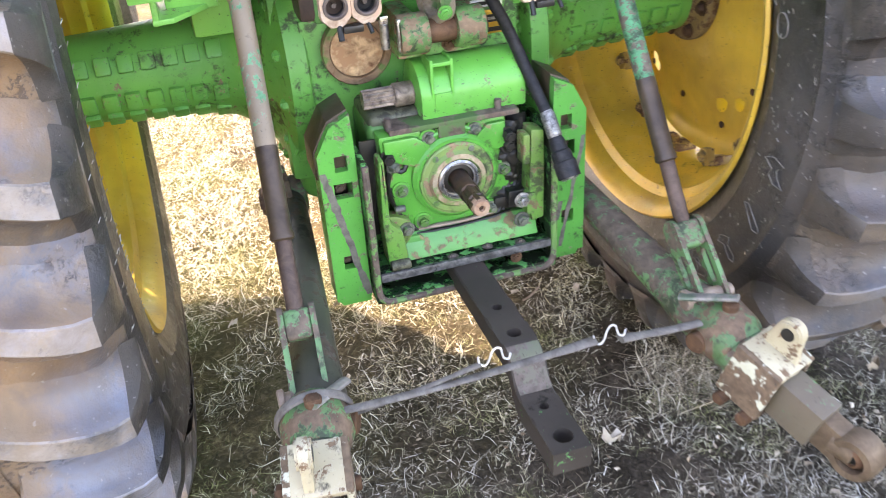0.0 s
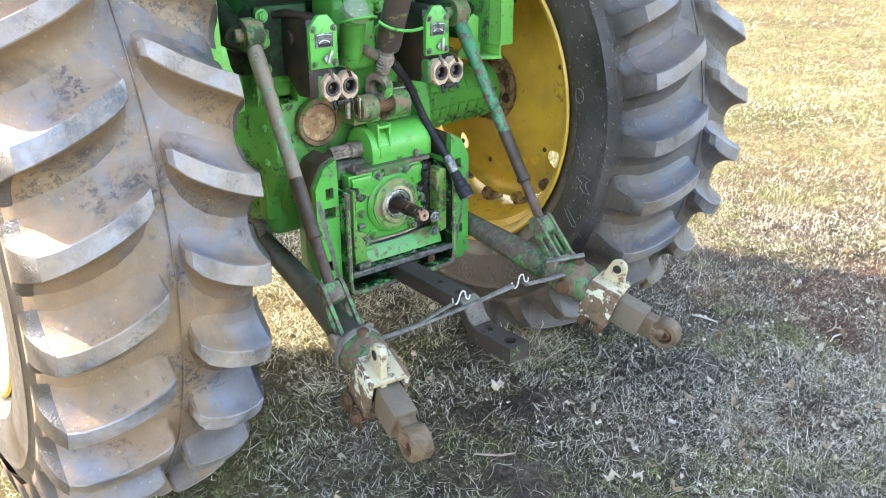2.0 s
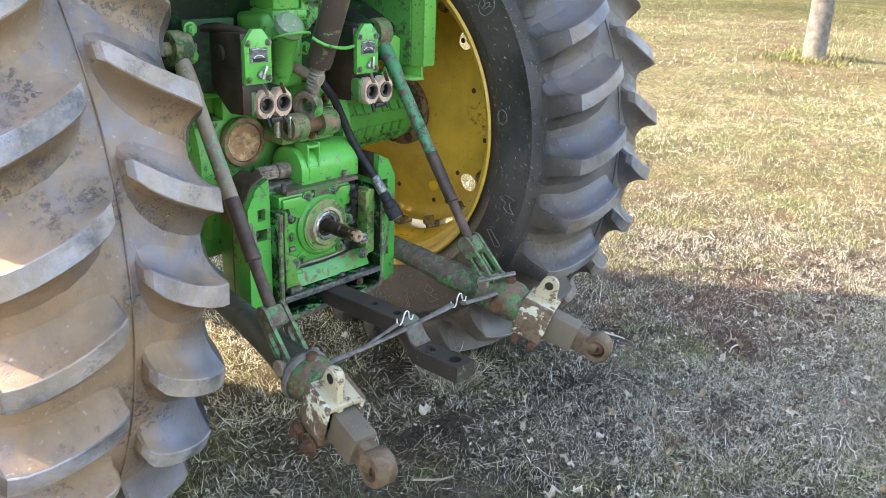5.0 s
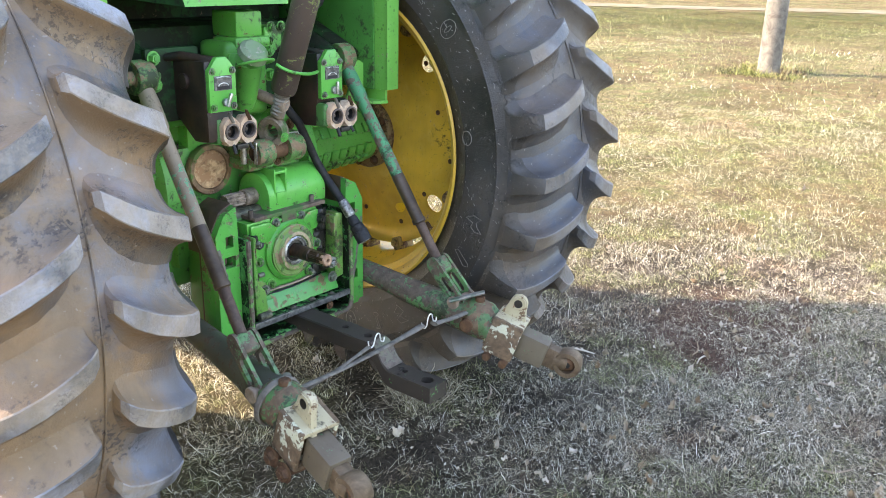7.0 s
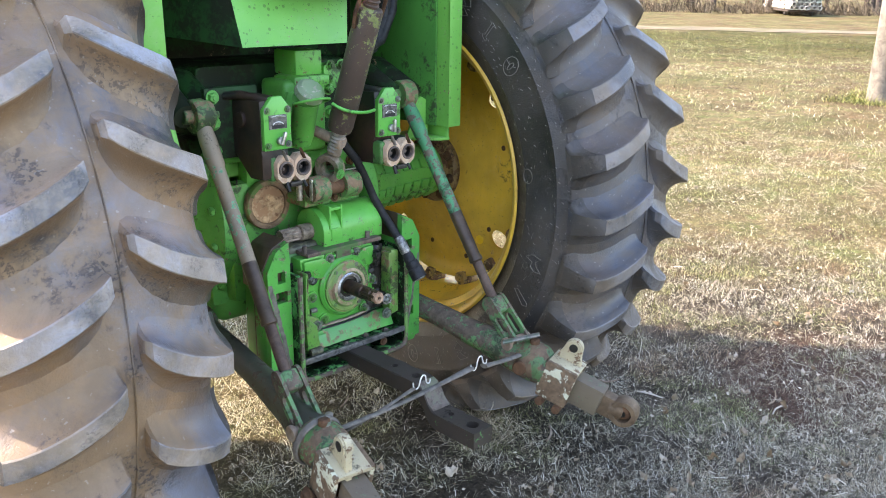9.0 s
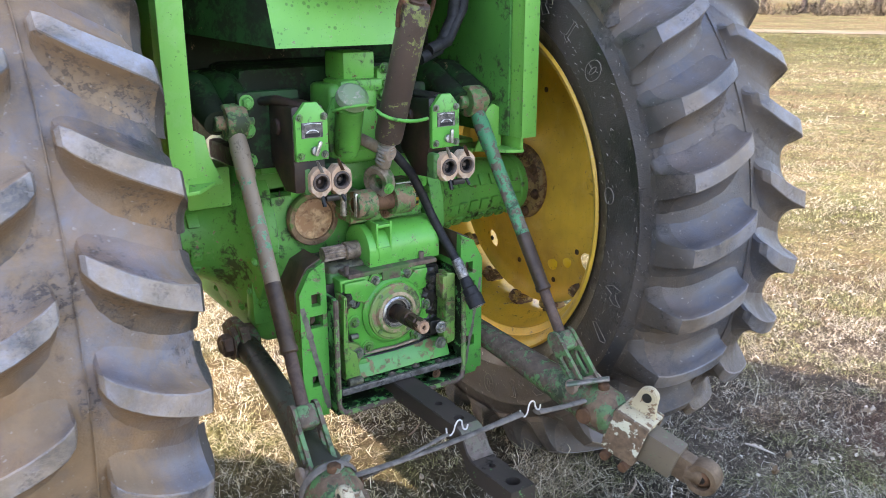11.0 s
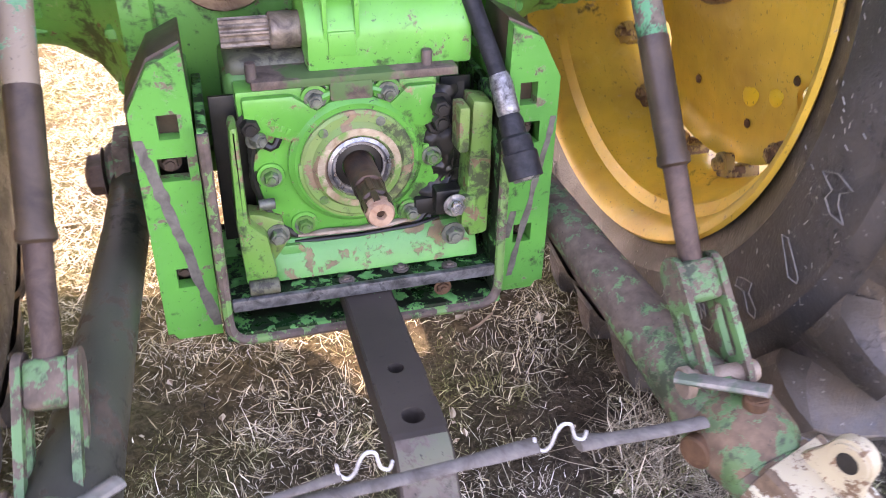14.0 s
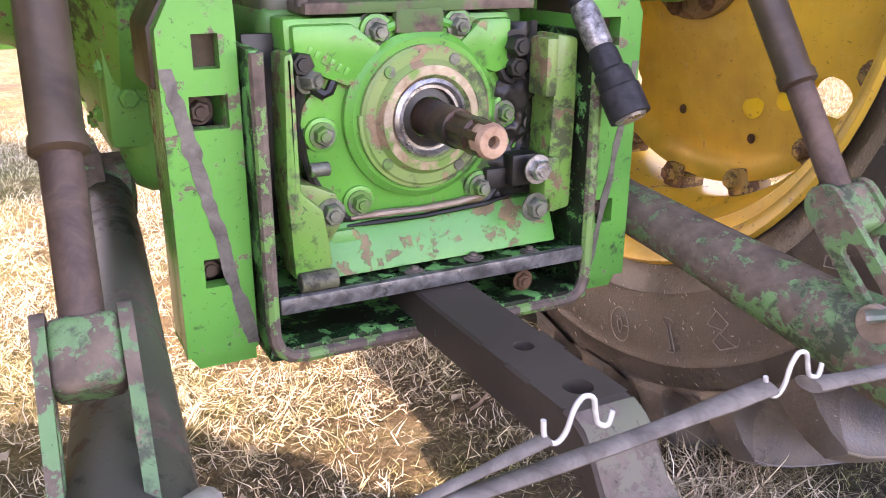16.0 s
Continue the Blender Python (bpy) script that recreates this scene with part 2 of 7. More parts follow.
def rubber(name, base, dust, amount, scale=6.0, abrade=0.6, mud=None):
    """Weathered tyre rubber: grey bloom, tan dirt in patches, scuffs and pale flecks."""
    n = Nodes(name)
    f = n.noise(scale, 7, 0.62, dist=0.6)
    s = n.noise(scale * 9, 6, 0.7, dist=0.4)
    bloom = n.mix(n.ramp(n.noise(scale * 0.7, 5, 0.6), (0.43, 0.0), (0.57, 1.0)), tuple(c * 0.55 for c in base), (base[0] * 2.1, base[1] * 2.15, base[2] * 2.25))
    d = n.ramp(n.math("ADD", n.math("MULTIPLY", f, 0.75), n.math("MULTIPLY", s, 0.25)), (0.45, 0.0), (0.57, 1.0))
    col = n.mix(n.math("MULTIPLY", d, amount), bloom, dust)
    col = n.mix(n.math("MULTIPLY", n.ramp(n.noise(3.1, 5, 0.6), (0.46, 0.0), (0.62, 1.0)), amount * 0.7), col, (dust[0] * 1.0, dust[1] * 0.80, dust[2] * 0.56))
    if mud:  # browner band on the upper part of the bars' flanks
        arm = n.t.nodes.new("ShaderNodeVectorMath")
        arm.operation = "MULTIPLY_ADD"
        n.link(n.pos, arm.inputs[0])
        arm.inputs[1].default_value, arm.inputs[2].default_value = (0, 1, 1), (0, -AXLE_Y, -AXLE_Z)
        reach = n.t.nodes.new("ShaderNodeVectorMath")
        reach.operation = "LENGTH"
        n.t.links.new(arm.outputs[0], reach.inputs[0])
        band = n.ramp(n.math("ADD", reach.outputs["Value"], n.math("MULTIPLY", n.noise(9.0, 5, 0.65), 0.06)), (0.862, 0.0), (0.892, 1.0))
        col = n.mix(n.math("MULTIPLY", band, 0.85), col, mud)
    mott = n.ramp(n.noise(scale * 3.0, 7, 0.72, dist=0.5), (0.38, 0.0), (0.62, 1.0))
    col = n.mix(n.math("MULTIPLY", mott, 0.5), col, tuple(c * 0.5 for c in dust))
    where = n.ramp(n.noise(scale * 1.6, 5, 0.65, dist=0.4), (0.53, 0.0), (0.61, 1.0))
    pits = n.ramp(n.noise(scale * 22, 5, 0.7, dist=0.3), (0.50, 0.0), (0.57, 1.0))
    scuff = n.math("MULTIPLY", where, pits)
    col = n.mix(n.math("MULTIPLY", scuff, abrade), col, tuple(c * 0.35 for c in base))
    wisp = n.ramp(n.noise(1.0, 6, 0.7, vec=n.stretch(scale * 1.2, scale * 7, scale * 5), dist=0.8), (0.58, 0.0), (0.72, 1.0))
    col = n.mix(n.math("MULTIPLY", wisp, 0.22), col, tuple(min(0.6, c * 1.35 + 0.03) for c in dust))
    fleck = n.ramp(n.noise(scale * 26, 3), (0.67, 0.0), (0.70, 1.0))
    col = n.mix(n.math("MULTIPLY", fleck, 0.3), col, (0.36, 0.34, 0.31))
    n.bump(n.math("ADD", n.math("MULTIPLY", s, 0.7), n.math("SUBTRACT", n.math("MULTIPLY", n.noise(240, 3), 0.5), n.math("MULTIPLY", scuff, 0.6))), 0.6, 0.0035)
    return n.done(col, n.ramp(d, (0.0, 0.38), (1.0, 0.72)), 0.0, 0.6)


AXLE_Y, AXLE_Z = 1.79, 0.82  # the rear axle
TREAD = rubber("dusty_valley_rubber", (0.062, 0.066, 0.078), (0.25, 0.168, 0.095), 0.8, 3.4, 0.7)
BROWN_FLANK = rubber("brown_flank_rubber", (0.060, 0.059, 0.062), (0.235, 0.16, 0.092), 0.9, 4.2, 0.6, (0.165, 0.098, 0.048))
LUG_TOP = rubber("worn_lug_rubber", (0.122, 0.126, 0.138), (0.32, 0.26, 0.19), 0.6, 9.0, 0.4)
# right tyre: darker pair for less dust and the dimmer light there
TREAD_DIM = rubber("blue_grey_valley_rubber", (0.026, 0.028, 0.033), (0.135, 0.108, 0.080), 0.6, 3.6, 0.4)
LUG_TOP_DIM = rubber("grey_lug_rubber", (0.072, 0.075, 0.083), (0.225, 0.188, 0.145), 0.6, 7.0, 0.6)
SIDEWALL = rubber("black_sidewall_rubber", (0.018, 0.0175, 0.017), (0.085, 0.070, 0.055), 0.5, 4.0)


# ---- mesh helpers ----
class Build:
    """Collects shapes as one mesh."""

    def __init__(self):
        self.v, self.f, self.m = [], [], []
        self.slot = 0

    def add(self, verts, faces):
        o = len(self.v)
        self.v += [tuple(p) for p in verts]
        self.f += [[i + o for i in f] for f in faces]
        self.m += [self.slot] * len(faces)
        return self

    def bm(self, bm, m=None):
        if m is not None:
            bm.transform(m)
        bm.verts.index_update()
        self.add([v.co[:] for v in bm.verts], [[v.index for v in f.verts] for f in bm.faces])
        bm.free()
        return self

    def box(self, c, s, bevel=0.004, rot=None, seg=2):
        bm = bmesh.new()
        bmesh.ops.create_cube(bm, size=1.0)
        bmesh.ops.scale(bm, vec=s, verts=bm.verts)
        if bevel:
            bmesh.ops.bevel(bm, geom=bm.edges[:], offset=min(bevel, min(s) * 0.45), segments=seg, affect="EDGES", profile=0.6)
        m = Matrix.Translation(c) @ (rot.to_4x4() if rot else Matrix())
        return self.bm(bm, m)

    def prism(self, pts, depth, m=None, bevel=0.003, hole=None):
        """A polygon in x, y pushed to depth along z."""
        bm = bmesh.new()
        vs = [bm.verts.new((x, y, 0)) for x, y in pts]
        f = bm.faces.new(vs)
        r = bmesh.ops.extrude_face_region(bm, geom=[f])
        bmesh.ops.translate(bm, vec=(0, 0, depth), verts=[g for g in r["geom"] if isinstance(g, bmesh.types.BMVert)])
        bmesh.ops.recalc_face_normals(bm, faces=bm.faces[:])
        if bevel:
            bmesh.ops.bevel(bm, geom=bm.edges[:], offset=bevel, segments=2, affect="EDGES", profile=0.6)
        return self.bm(bm, m)

    def cyl(self, a, b, r, r2=None, seg=20, cap=0.12):
        """A round bar from a to b with softened ends."""
        a, b = Vector(a), Vector(b)
        d = b - a
        r2 = r if r2 is None else r2
        c = min(cap * max(min(r, r2), 0.0005), d.length * 0.2)
        return self.lathe([(0, 0), (max(r - c, 0), 0), (r, c), (r2, d.length - c), (max(r2 - c, 0), d.length), (0, d.length)], a, d, seg)

    def lathe(self, prof, origin, axis, seg=32, closed=False, turn=0.0):
        """prof: (radius, height along the axis)."""
        q = Vector(axis).to_track_quat("Z", "Y").to_matrix()
        o = Vector(origin)
        vs, rings = [], []
        for r, h in prof:
            if r <= 1e-6:
                rings.append([len(vs)])
                vs.append(o + q @ Vector((0, 0, h)))
            else:
                rings.append(list(range(len(vs), len(vs) + seg)))
                vs += [o + q @ Vector((r * math.cos(turn + 2 * math.pi * i / seg), r * math.sin(turn + 2 * math.pi * i / seg), h)) for i in range(seg)]
        fs = []
        pairs = list(zip(rings, rings[1:])) + ([(rings[-1], rings[0])] if closed else [])
        for A, B in pairs:
            for i in range(seg):
                j = (i + 1) % seg
                if len(A) == 1 and len(B) == 1:
                    continue
                if len(A) == 1:
                    fs.append([A[0], B[j], B[i]])
                elif len(B) == 1:
                    fs.append([A[i], A[j], B[0]])
                else:
                    fs.append([A[i], A[j], B[j], B[i]])
        return self.add(vs, fs)

    def tube(self, pts, r, seg=12, flat=1.0):
        """A bar swept along points; r may be a list; flat squeezes it in z."""
        P = [Vector(p) for p in pts]
        vs, fs = [], []
        side = None
        for i, p in enumerate(P):
            d = (P[min(i + 1, len(P) - 1)] - P[max(i - 1, 0)]).normalized()
            if side is None:
                side = d.cross(Vector((0, 0, 1)) if abs(d.z) < 0.9 else Vector((1, 0, 0))).normalized()
            side = (side - d * side.dot(d)).normalized()
            up = side.cross(d)
            rr = r[i] if isinstance(r, (list, tuple)) else r
            vs += [p + side * (rr * math.cos(2 * math.pi * k / seg)) + up * (rr * flat * math.sin(2 * math.pi * k / seg)) for k in range(seg)]
        for i in range(len(P) - 1):
            for k in range(seg):
                a, b = i * seg + k, i * seg + (k + 1) % seg
                fs.append([a, b, b + seg, a + seg])
        n = (len(P) - 1) * seg
        fs += [list(range(seg))[::-1], list(range(n, n + seg))]
        return self.add(vs, fs)

    def hexbolt(self, c, axis, r=0.011, h=0.008, washer=1.35):
        """A bolt head on a washer, standing out along the axis."""
        c, a = Vector(c), Vector(axis).normalized()
        self.lathe([(0, 0), (r * washer, 0), (r * washer, 0.002), (0, 0.002)], c, a, 16)
        self.lathe([(0, 0.002), (r, 0.002), (r, h * 0.8), (r * 0.86, h), (0, h)], c, a, 6, turn=random.random())
        self.lathe([(0, h), (r * 0.55, h), (r * 0.5, h + 0.003), (0, h + 0.003)], c, a, 10)
        return self


def holed_plate(xs, zs, skip, y, depth, shape=None):
    """A plate of grid cells in x and z with some cells left open; one closed mesh. shape(x, z) may move the corners."""
    b = Build()
    nx, nz = len(xs), len(zs)
    vs = []
    for yy in (y, y + depth):
        for z in zs:
            for x in xs:
                p = shape(x, z) if shape else (x, z)
                vs.append((p[0], yy, p[1]))
    idx = lambda k, j, i: k * nx * nz + j * nx + i
    solid = lambda j, i: 0 <= j < nz - 1 and 0 <= i < nx - 1 and (j, i) not in skip
    fs = []
    for j in range(nz - 1):
        for i in range(nx - 1):
            if not solid(j, i):
                continue
            for k in (0, 1):
                fs.append([idx(k, j, i), idx(k, j, i + 1), idx(k, j + 1, i + 1), idx(k, j + 1, i)])
            for dj, di, a, c in ((-1, 0, (j, i), (j, i + 1)), (1, 0, (j + 1, i), (j + 1, i + 1)), (0, -1, (j, i), (j + 1, i)), (0, 1, (j, i + 1), (j + 1, i + 1))):
                if not solid(j + dj, i + di):
                    fs.append([idx(0, *a), idx(0, *c), idx(1, *c), idx(1, *a)])
    return b.add(vs, fs)


WORLD_OF = {}


def part(name, b, material, parent, label="", smooth=38, weld=0.0):
    """One mesh under a thing or a part, with its origin in its middle."""
    V = np.array(b.v)
    c = (V.min(0) + V.max(0)) / 2
    me = bpy.data.meshes.new(name)
    me.from_pydata([tuple(p) for p in V - c], [], b.f)
    for mt in material if isinstance(material, (list, tuple)) else [material]:
        me.materials.append(mt)
    me.polygons.foreach_set("material_index", b.m)
    bm = bmesh.new()
    bm.from_mesh(me)
    loose = [v for v in bm.verts if not v.link_faces]
    bmesh.ops.delete(bm, geom=loose, context="VERTS")
    if weld:
        bmesh.ops.remove_doubles(bm, verts=bm.verts[:], dist=weld)
    bmesh.ops.recalc_face_normals(bm, faces=bm.faces[:])
    bm.to_mesh(me)
    bm.free()
    me.polygons.foreach_set("use_smooth", [True] * len(me.polygons))
    me.set_sharp_from_angle(angle=radians(smooth))
    me.update()
    ob = new(name, me)
    W = Matrix.Translation(c)
    WORLD_OF[ob] = W
    ob.matrix_basis = W
    if parent is not None:
        ob.parent = parent
        ob.matrix_parent_inverse = WORLD_OF[parent].inverted()
    if label:
        ob["label"] = label
    return ob


def base(name, at, label, category, group=""):
    """The Empty at the foot of a thing."""
    ob = new(name)
    ob.empty_display_size = 0.1
    ob.matrix_basis = WORLD_OF[ob] = Matrix.Translation(at)
    return tagged(ob, label, category, group)


def bolts(points, axis, parent, material, r=0.011, h=0.008):
    for p in points:
        part("bolt", Build().hexbolt(p, axis, r, h), material, parent)


XZ = Matrix(((1, 0, 0, 0), (0, 0, 1, 0), (0, 1, 0, 0), (0, 0, 0, 1)))  # polygon x, y to world x, z; depth to +y
YZ = Matrix(((0, 0, 1, 0), (1, 0, 0, 0), (0, 1, 0, 0), (0, 0, 0, 1)))  # polygon x, y to world y, z; depth to +x


def xz(y, pts, depth, bevel=0.003):
    return dict(pts=pts, depth=depth, m=Matrix.Translation((0, y, 0)) @ XZ, bevel=bevel)


def yz(x, pts, depth, bevel=0.003):
    return dict(pts=pts, depth=depth, m=Matrix.Translation((x, 0, 0)) @ YZ, bevel=bevel)

# ---- ground ----
def rise(x, y):
    """Height of the field: level, with a low swell beyond the road."""
    return 0.25 * min(1.0, max(0.0, math.hypot(x, y) - 46.0) / 30.0)


def ground_sheet():
    steps = [0.0]
    w = 0.06
    while steps[-1] < 400:
        steps.append(steps[-1] + w)
        if steps[-1] > 3.5:
            w *= 1.16
    axis = [-s for s in steps[:0:-1]] + steps
    verts = []
    for b in axis:
        for a in axis:
            x, y = a + 0.8, b + 1.2
            k = max(0.0, 1 - math.hypot(a, b) / 8)
            z = rise(x, y) + 0.016 * k * noise.noise((x * 3.1, y * 3.1, 0)) + 0.010 * k * noise.noise((x * 11, y * 11, 4)) - 0.012
            verts.append((x, y, z))
    n = len(axis)
    faces = [(j * n + i, j * n + i + 1, (j + 1) * n + i + 1, (j + 1) * n + i) for j in range(n - 1) for i in range(n - 1)]
    me = bpy.data.meshes.new("ground")
    me.from_pydata(verts, [], faces)
    me.polygons.foreach_set("use_smooth", [True] * len(faces))
    return new("ground", me)


def olive_strip(n, col):
    """Multiplies in a darker olive tone over an uneven strip this side of the road."""
    along = n.t.nodes.new("ShaderNodeVectorMath")
    along.operation = "DOT_PRODUCT"
    n.link(n.pos, along.inputs[0])
    along.inputs[1].default_value = (0.829, 0.559, 0)
    v = n.math("ADD", n.math("MULTIPLY", along.outputs["Value"], 1 / 40), n.math("MULTIPLY", n.noise(0.30, 4, 0.6), 0.22))
    return n.mix(n.ramp(v, (0.50, 0.0), (0.64, 0.9), (0.80, 0.9), (0.86, 0.0)), col, (0.56, 0.62, 0.40), "MULTIPLY")


SOIL = (1.85, 0.74, 0.50, 0.36)  # middle and half axes of a bare strip


def ground_material():
    n = Nodes("dry_lawn_soil")
    big = n.noise(0.55, 5, 0.6)
    mid = n.noise(3.2, 5, 0.62)
    fine = n.noise(55.0, 5, 0.7, dist=1.0)
    straw = n.ramp(fine, (0.3, (0.06, 0.043, 0.024)), (0.5, (0.19, 0.145, 0.07)), (0.68, (0.44, 0.36, 0.18)))
    green = n.ramp(fine, (0.3, (0.04, 0.05, 0.018)), (0.65, (0.20, 0.22, 0.07)))
    soil = n.ramp(fine, (0.3, (0.028, 0.017, 0.011)), (0.7, (0.13, 0.075, 0.045)))
    col = n.mix(n.ramp(mid, (0.48, 0.0), (0.62, 1.0)), straw, green)
    col = n.mix(n.ramp(n.math("ADD", n.math("MULTIPLY", big, 0.6), n.math("MULTIPLY", n.noise(2.1, 4), 0.4)), (0.51, 0.0), (0.60, 0.9)), col, soil)
    wide = n.ramp(n.noise(0.8, 6, 0.7, dist=0.8), (0.42, 0.0), (0.60, 1.0))
    col = n.mix(n.math("MULTIPLY", wide, 0.7), col, n.mix(n.ramp(n.noise(0.35, 3), (0.45, 0.0), (0.55, 1.0)), (0.065, 0.075, 0.02), (0.13, 0.075, 0.035)))
    mott = n.ramp(n.noise(9.0, 6, 0.75, dist=0.6), (0.40, 0.0), (0.56, 1.0))
    col = n.mix(n.math("MULTIPLY", mott, 0.6), col, (0.07, 0.058, 0.028))
    # a strip of bare brown soil
    off = n.t.nodes.new("ShaderNodeVectorMath")
    off.operation = "MULTIPLY_ADD"
    n.link(n.pos, off.inputs[0])
    off.inputs[1].default_value, off.inputs[2].default_value = (1 / SOIL[2], 1 / SOIL[3], 0), (-SOIL[0] / SOIL[2], -SOIL[1] / SOIL[3], 0)
    away = n.node("ShaderNodeVectorMath", Vector=off.outputs[0])
    away.operation = "LENGTH"
    strip = n.ramp(n.math("ADD", n.math("MULTIPLY", away.outputs["Value"], 0.4), n.math("MULTIPLY", n.noise(5.0, 5, 0.65), 0.35)), (0.50, 1.0), (0.66, 0.0))
    # patch of darker bare soil behind the hitch, with a noisy edge
    sep = n.node("ShaderNodeVectorMath", Vector=n.pos)
    sep.operation = "DISTANCE"
    sep.inputs[1].default_value = (1.3, 0.0, 0.0)
    worn = n.ramp(n.math("ADD", n.math("MULTIPLY", sep.outputs["Value"], 0.25), n.math("MULTIPLY", n.noise(1.8, 5, 0.65), 0.5)), (0.66, 1.0), (0.96, 0.0))
    dark = n.ramp(n.math("ADD", n.math("MULTIPLY", fine, 0.5), n.math("MULTIPLY", mid, 0.5)), (0.36, (0.016, 0.013, 0.008)), (0.5, (0.058, 0.046, 0.032)), (0.68, (0.17, 0.135, 0.10)))
    col = n.mix(worn, col, dark)
    col = n.mix(strip, col, n.ramp(fine, (0.32, (0.030, 0.017, 0.011)), (0.55, (0.095, 0.055, 0.036)), (0.75, (0.19, 0.125, 0.085))))
    n.bump(fine, 0.9, 0.02)
    return n.done(olive_strip(n, col), 0.95, 0.0, 0.1)


ground = ground_sheet()
ground.data.materials.append(ground_material())
tagged(ground, "dry trampled lawn with straw, bare soil and green tufts", "ground", kind="structure")

# ---- tractor ----
tractor = base("tractor", (-0.02, 1.79, 0.0), "old green farm tractor with yellow wheels and a worn rear hitch", "tractor")


def carcass_profile():
    half = [(0.0, 0.838), (0.006, 0.838), (0.035, 0.8363), (0.075, 0.832), (0.115, 0.8245), (0.155, 0.8125), (0.188, 0.794), (0.212, 0.766), (0.226, 0.738), (0.2365, 0.702), (0.2395, 0.698), (0.2400, 0.692), (0.2385, 0.688), (0.2405, 0.67), (0.242, 0.63), (0.2345, 0.585), (0.2345, 0.577), (0.2300, 0.572), (0.214, 0.534), (0.208, 0.522), (0.201, 0.513)]
    return [(-d, r) for d, r in half[:0:-1]] + half


def tyre(xc, phase, parent, valley, crown, wide, lag):
    b = Build()
    seg = 174
    prof = [(d * (wide[0] if d < 0 else wide[1]), r) for d, r in carcass_profile()]
    b.lathe([(r, d) for d, r in prof], (xc, AXLE_Y, AXLE_Z), (1, 0, 0), seg)
    b.m = [0 if min(prof[k][1], prof[k + 1][1]) > 0.73 else 1 for k in range(len(prof) - 1) for _ in range(seg)]
    b.v = [(x, y, max(z, -0.012)) for x, y, z in b.v]
    t = part("tyre", b, [valley, SIDEWALL], parent, "large tractor tyre with deep chevron lugs, dusty grey tread", 30)
    for s in (-1, 1):
        me = lug_mesh(s, valley, crown, wide[0] if s < 0 else wide[1])
        N = 29
        for i in range(N):
            a = radians(phase) + 2 * math.pi * (i + (0.5 if s < 0 else lag)) / N + random.uniform(-0.004, 0.004)
            ob = new("lug", me)
            ob.matrix_basis = WORLD_OF[ob] = Matrix.Translation((xc, AXLE_Y, AXLE_Z)) @ Matrix.Rotation(-a, 4, "X")
            ob.parent = parent
            ob.matrix_parent_inverse = WORLD_OF[parent].inverted()
    ringp = [(xc + 0.004, AXLE_Y + 0.8405 * math.cos(a), AXLE_Z + 0.8405 * math.sin(a)) for a in np.linspace(0, 2 * math.pi, 121)]
    part("mould_seam", Build().tube(ringp, 0.0018, 5), valley, parent)
    return t


def lug_mesh(s, valley, crown, wide):
    """One tread bar, from a nose near the middle curving to the shoulder, with hollow flanks."""
    dx = [0.020, 0.026, 0.040, 0.062, 0.090, 0.120, 0.155, 0.188, 0.212, 0.226, 0.234, 0.2375]
    top = [0.862, 0.881, 0.888, 0.888, 0.885, 0.881, 0.874, 0.864, 0.851, 0.822, 0.788, 0.752]
    low = [0.8360, 0.8358, 0.8356, 0.8335, 0.8300, 0.8235, 0.8130, 0.7945, 0.7685, 0.757, 0.747, 0.738]
    arc = [-0.013, -0.018, -0.030, -0.043, -0.058, -0.071, -0.084, -0.094, -0.100, -0.103, -0.105, -0.106]
    wt = [0.024, 0.034, 0.040, 0.041, 0.041, 0.041, 0.042, 0.044, 0.047, 0.053, 0.063, 0.073]
    wb = [0.056, 0.092, 0.122, 0.142, 0.150, 0.152, 0.152, 0.150, 0.146, 0.142, 0.136, 0.130]
    side = [(-0.06, 1.14), (0.0, 0.98), (0.07, 0.70), (0.19, 0.46), (0.42, 0.22), (0.70, 0.06), (0.955, 0.0)]  # height share, share of the flare
    vs, fs = [], []
    for k in range(len(dx)):
        h, flare = top[k] - low[k], (wb[k] - wt[k]) / 2
        half = [(wt[k] / 2 + flare * f, low[k] + h * u) for u, f in side] + [(wt[k] / 2 - 0.0025, top[k])]
        ring = [(-w, r) for w, r in half] + [(w, r) for w, r in half[::-1]]
        for w, r in ring:
            th = (arc[k] + w) / 0.85
            vs.append((s * dx[k] * wide, -r * math.cos(th), r * math.sin(th)))
    n = 16
    for k in range(len(dx) - 1):
        for j in range(n - 1):
            p = k * n + j
            fs.append([p, p + 1, p + n + 1, p + n])
    fs.append(list(range(n)))
    fs.append([(len(dx) - 1) * n + j for j in range(n)][::-1])
    me = bpy.data.meshes.new("lug")
    me.from_pydata(vs, [], fs)
    bm = bmesh.new()
    bm.from_mesh(me)
    bmesh.ops.recalc_face_normals(bm, faces=bm.faces[:])
    bm.to_mesh(me)
    bm.free()
    me.materials.append(valley)
    me.materials.append(crown)
    me.materials.append(BROWN_FLANK if valley is TREAD else valley)  # one flank browner: mud, with warm bounce from below in its colour
    me.materials.append(SIDEWALL)  # the ends of the bars on the shoulder
    me.polygons.foreach_set("material_index", [0 if i >= 15 * 11 else 3 if i >= 15 * 8 else 1 if 6 <= i % 15 <= 8 else 2 if i % 15 < 6 else 0 for i in range(len(fs))])
    me.polygons.foreach_set("use_smooth", [True] * len(me.polygons))
    me.set_sharp_from_angle(angle=radians(34))
    return me


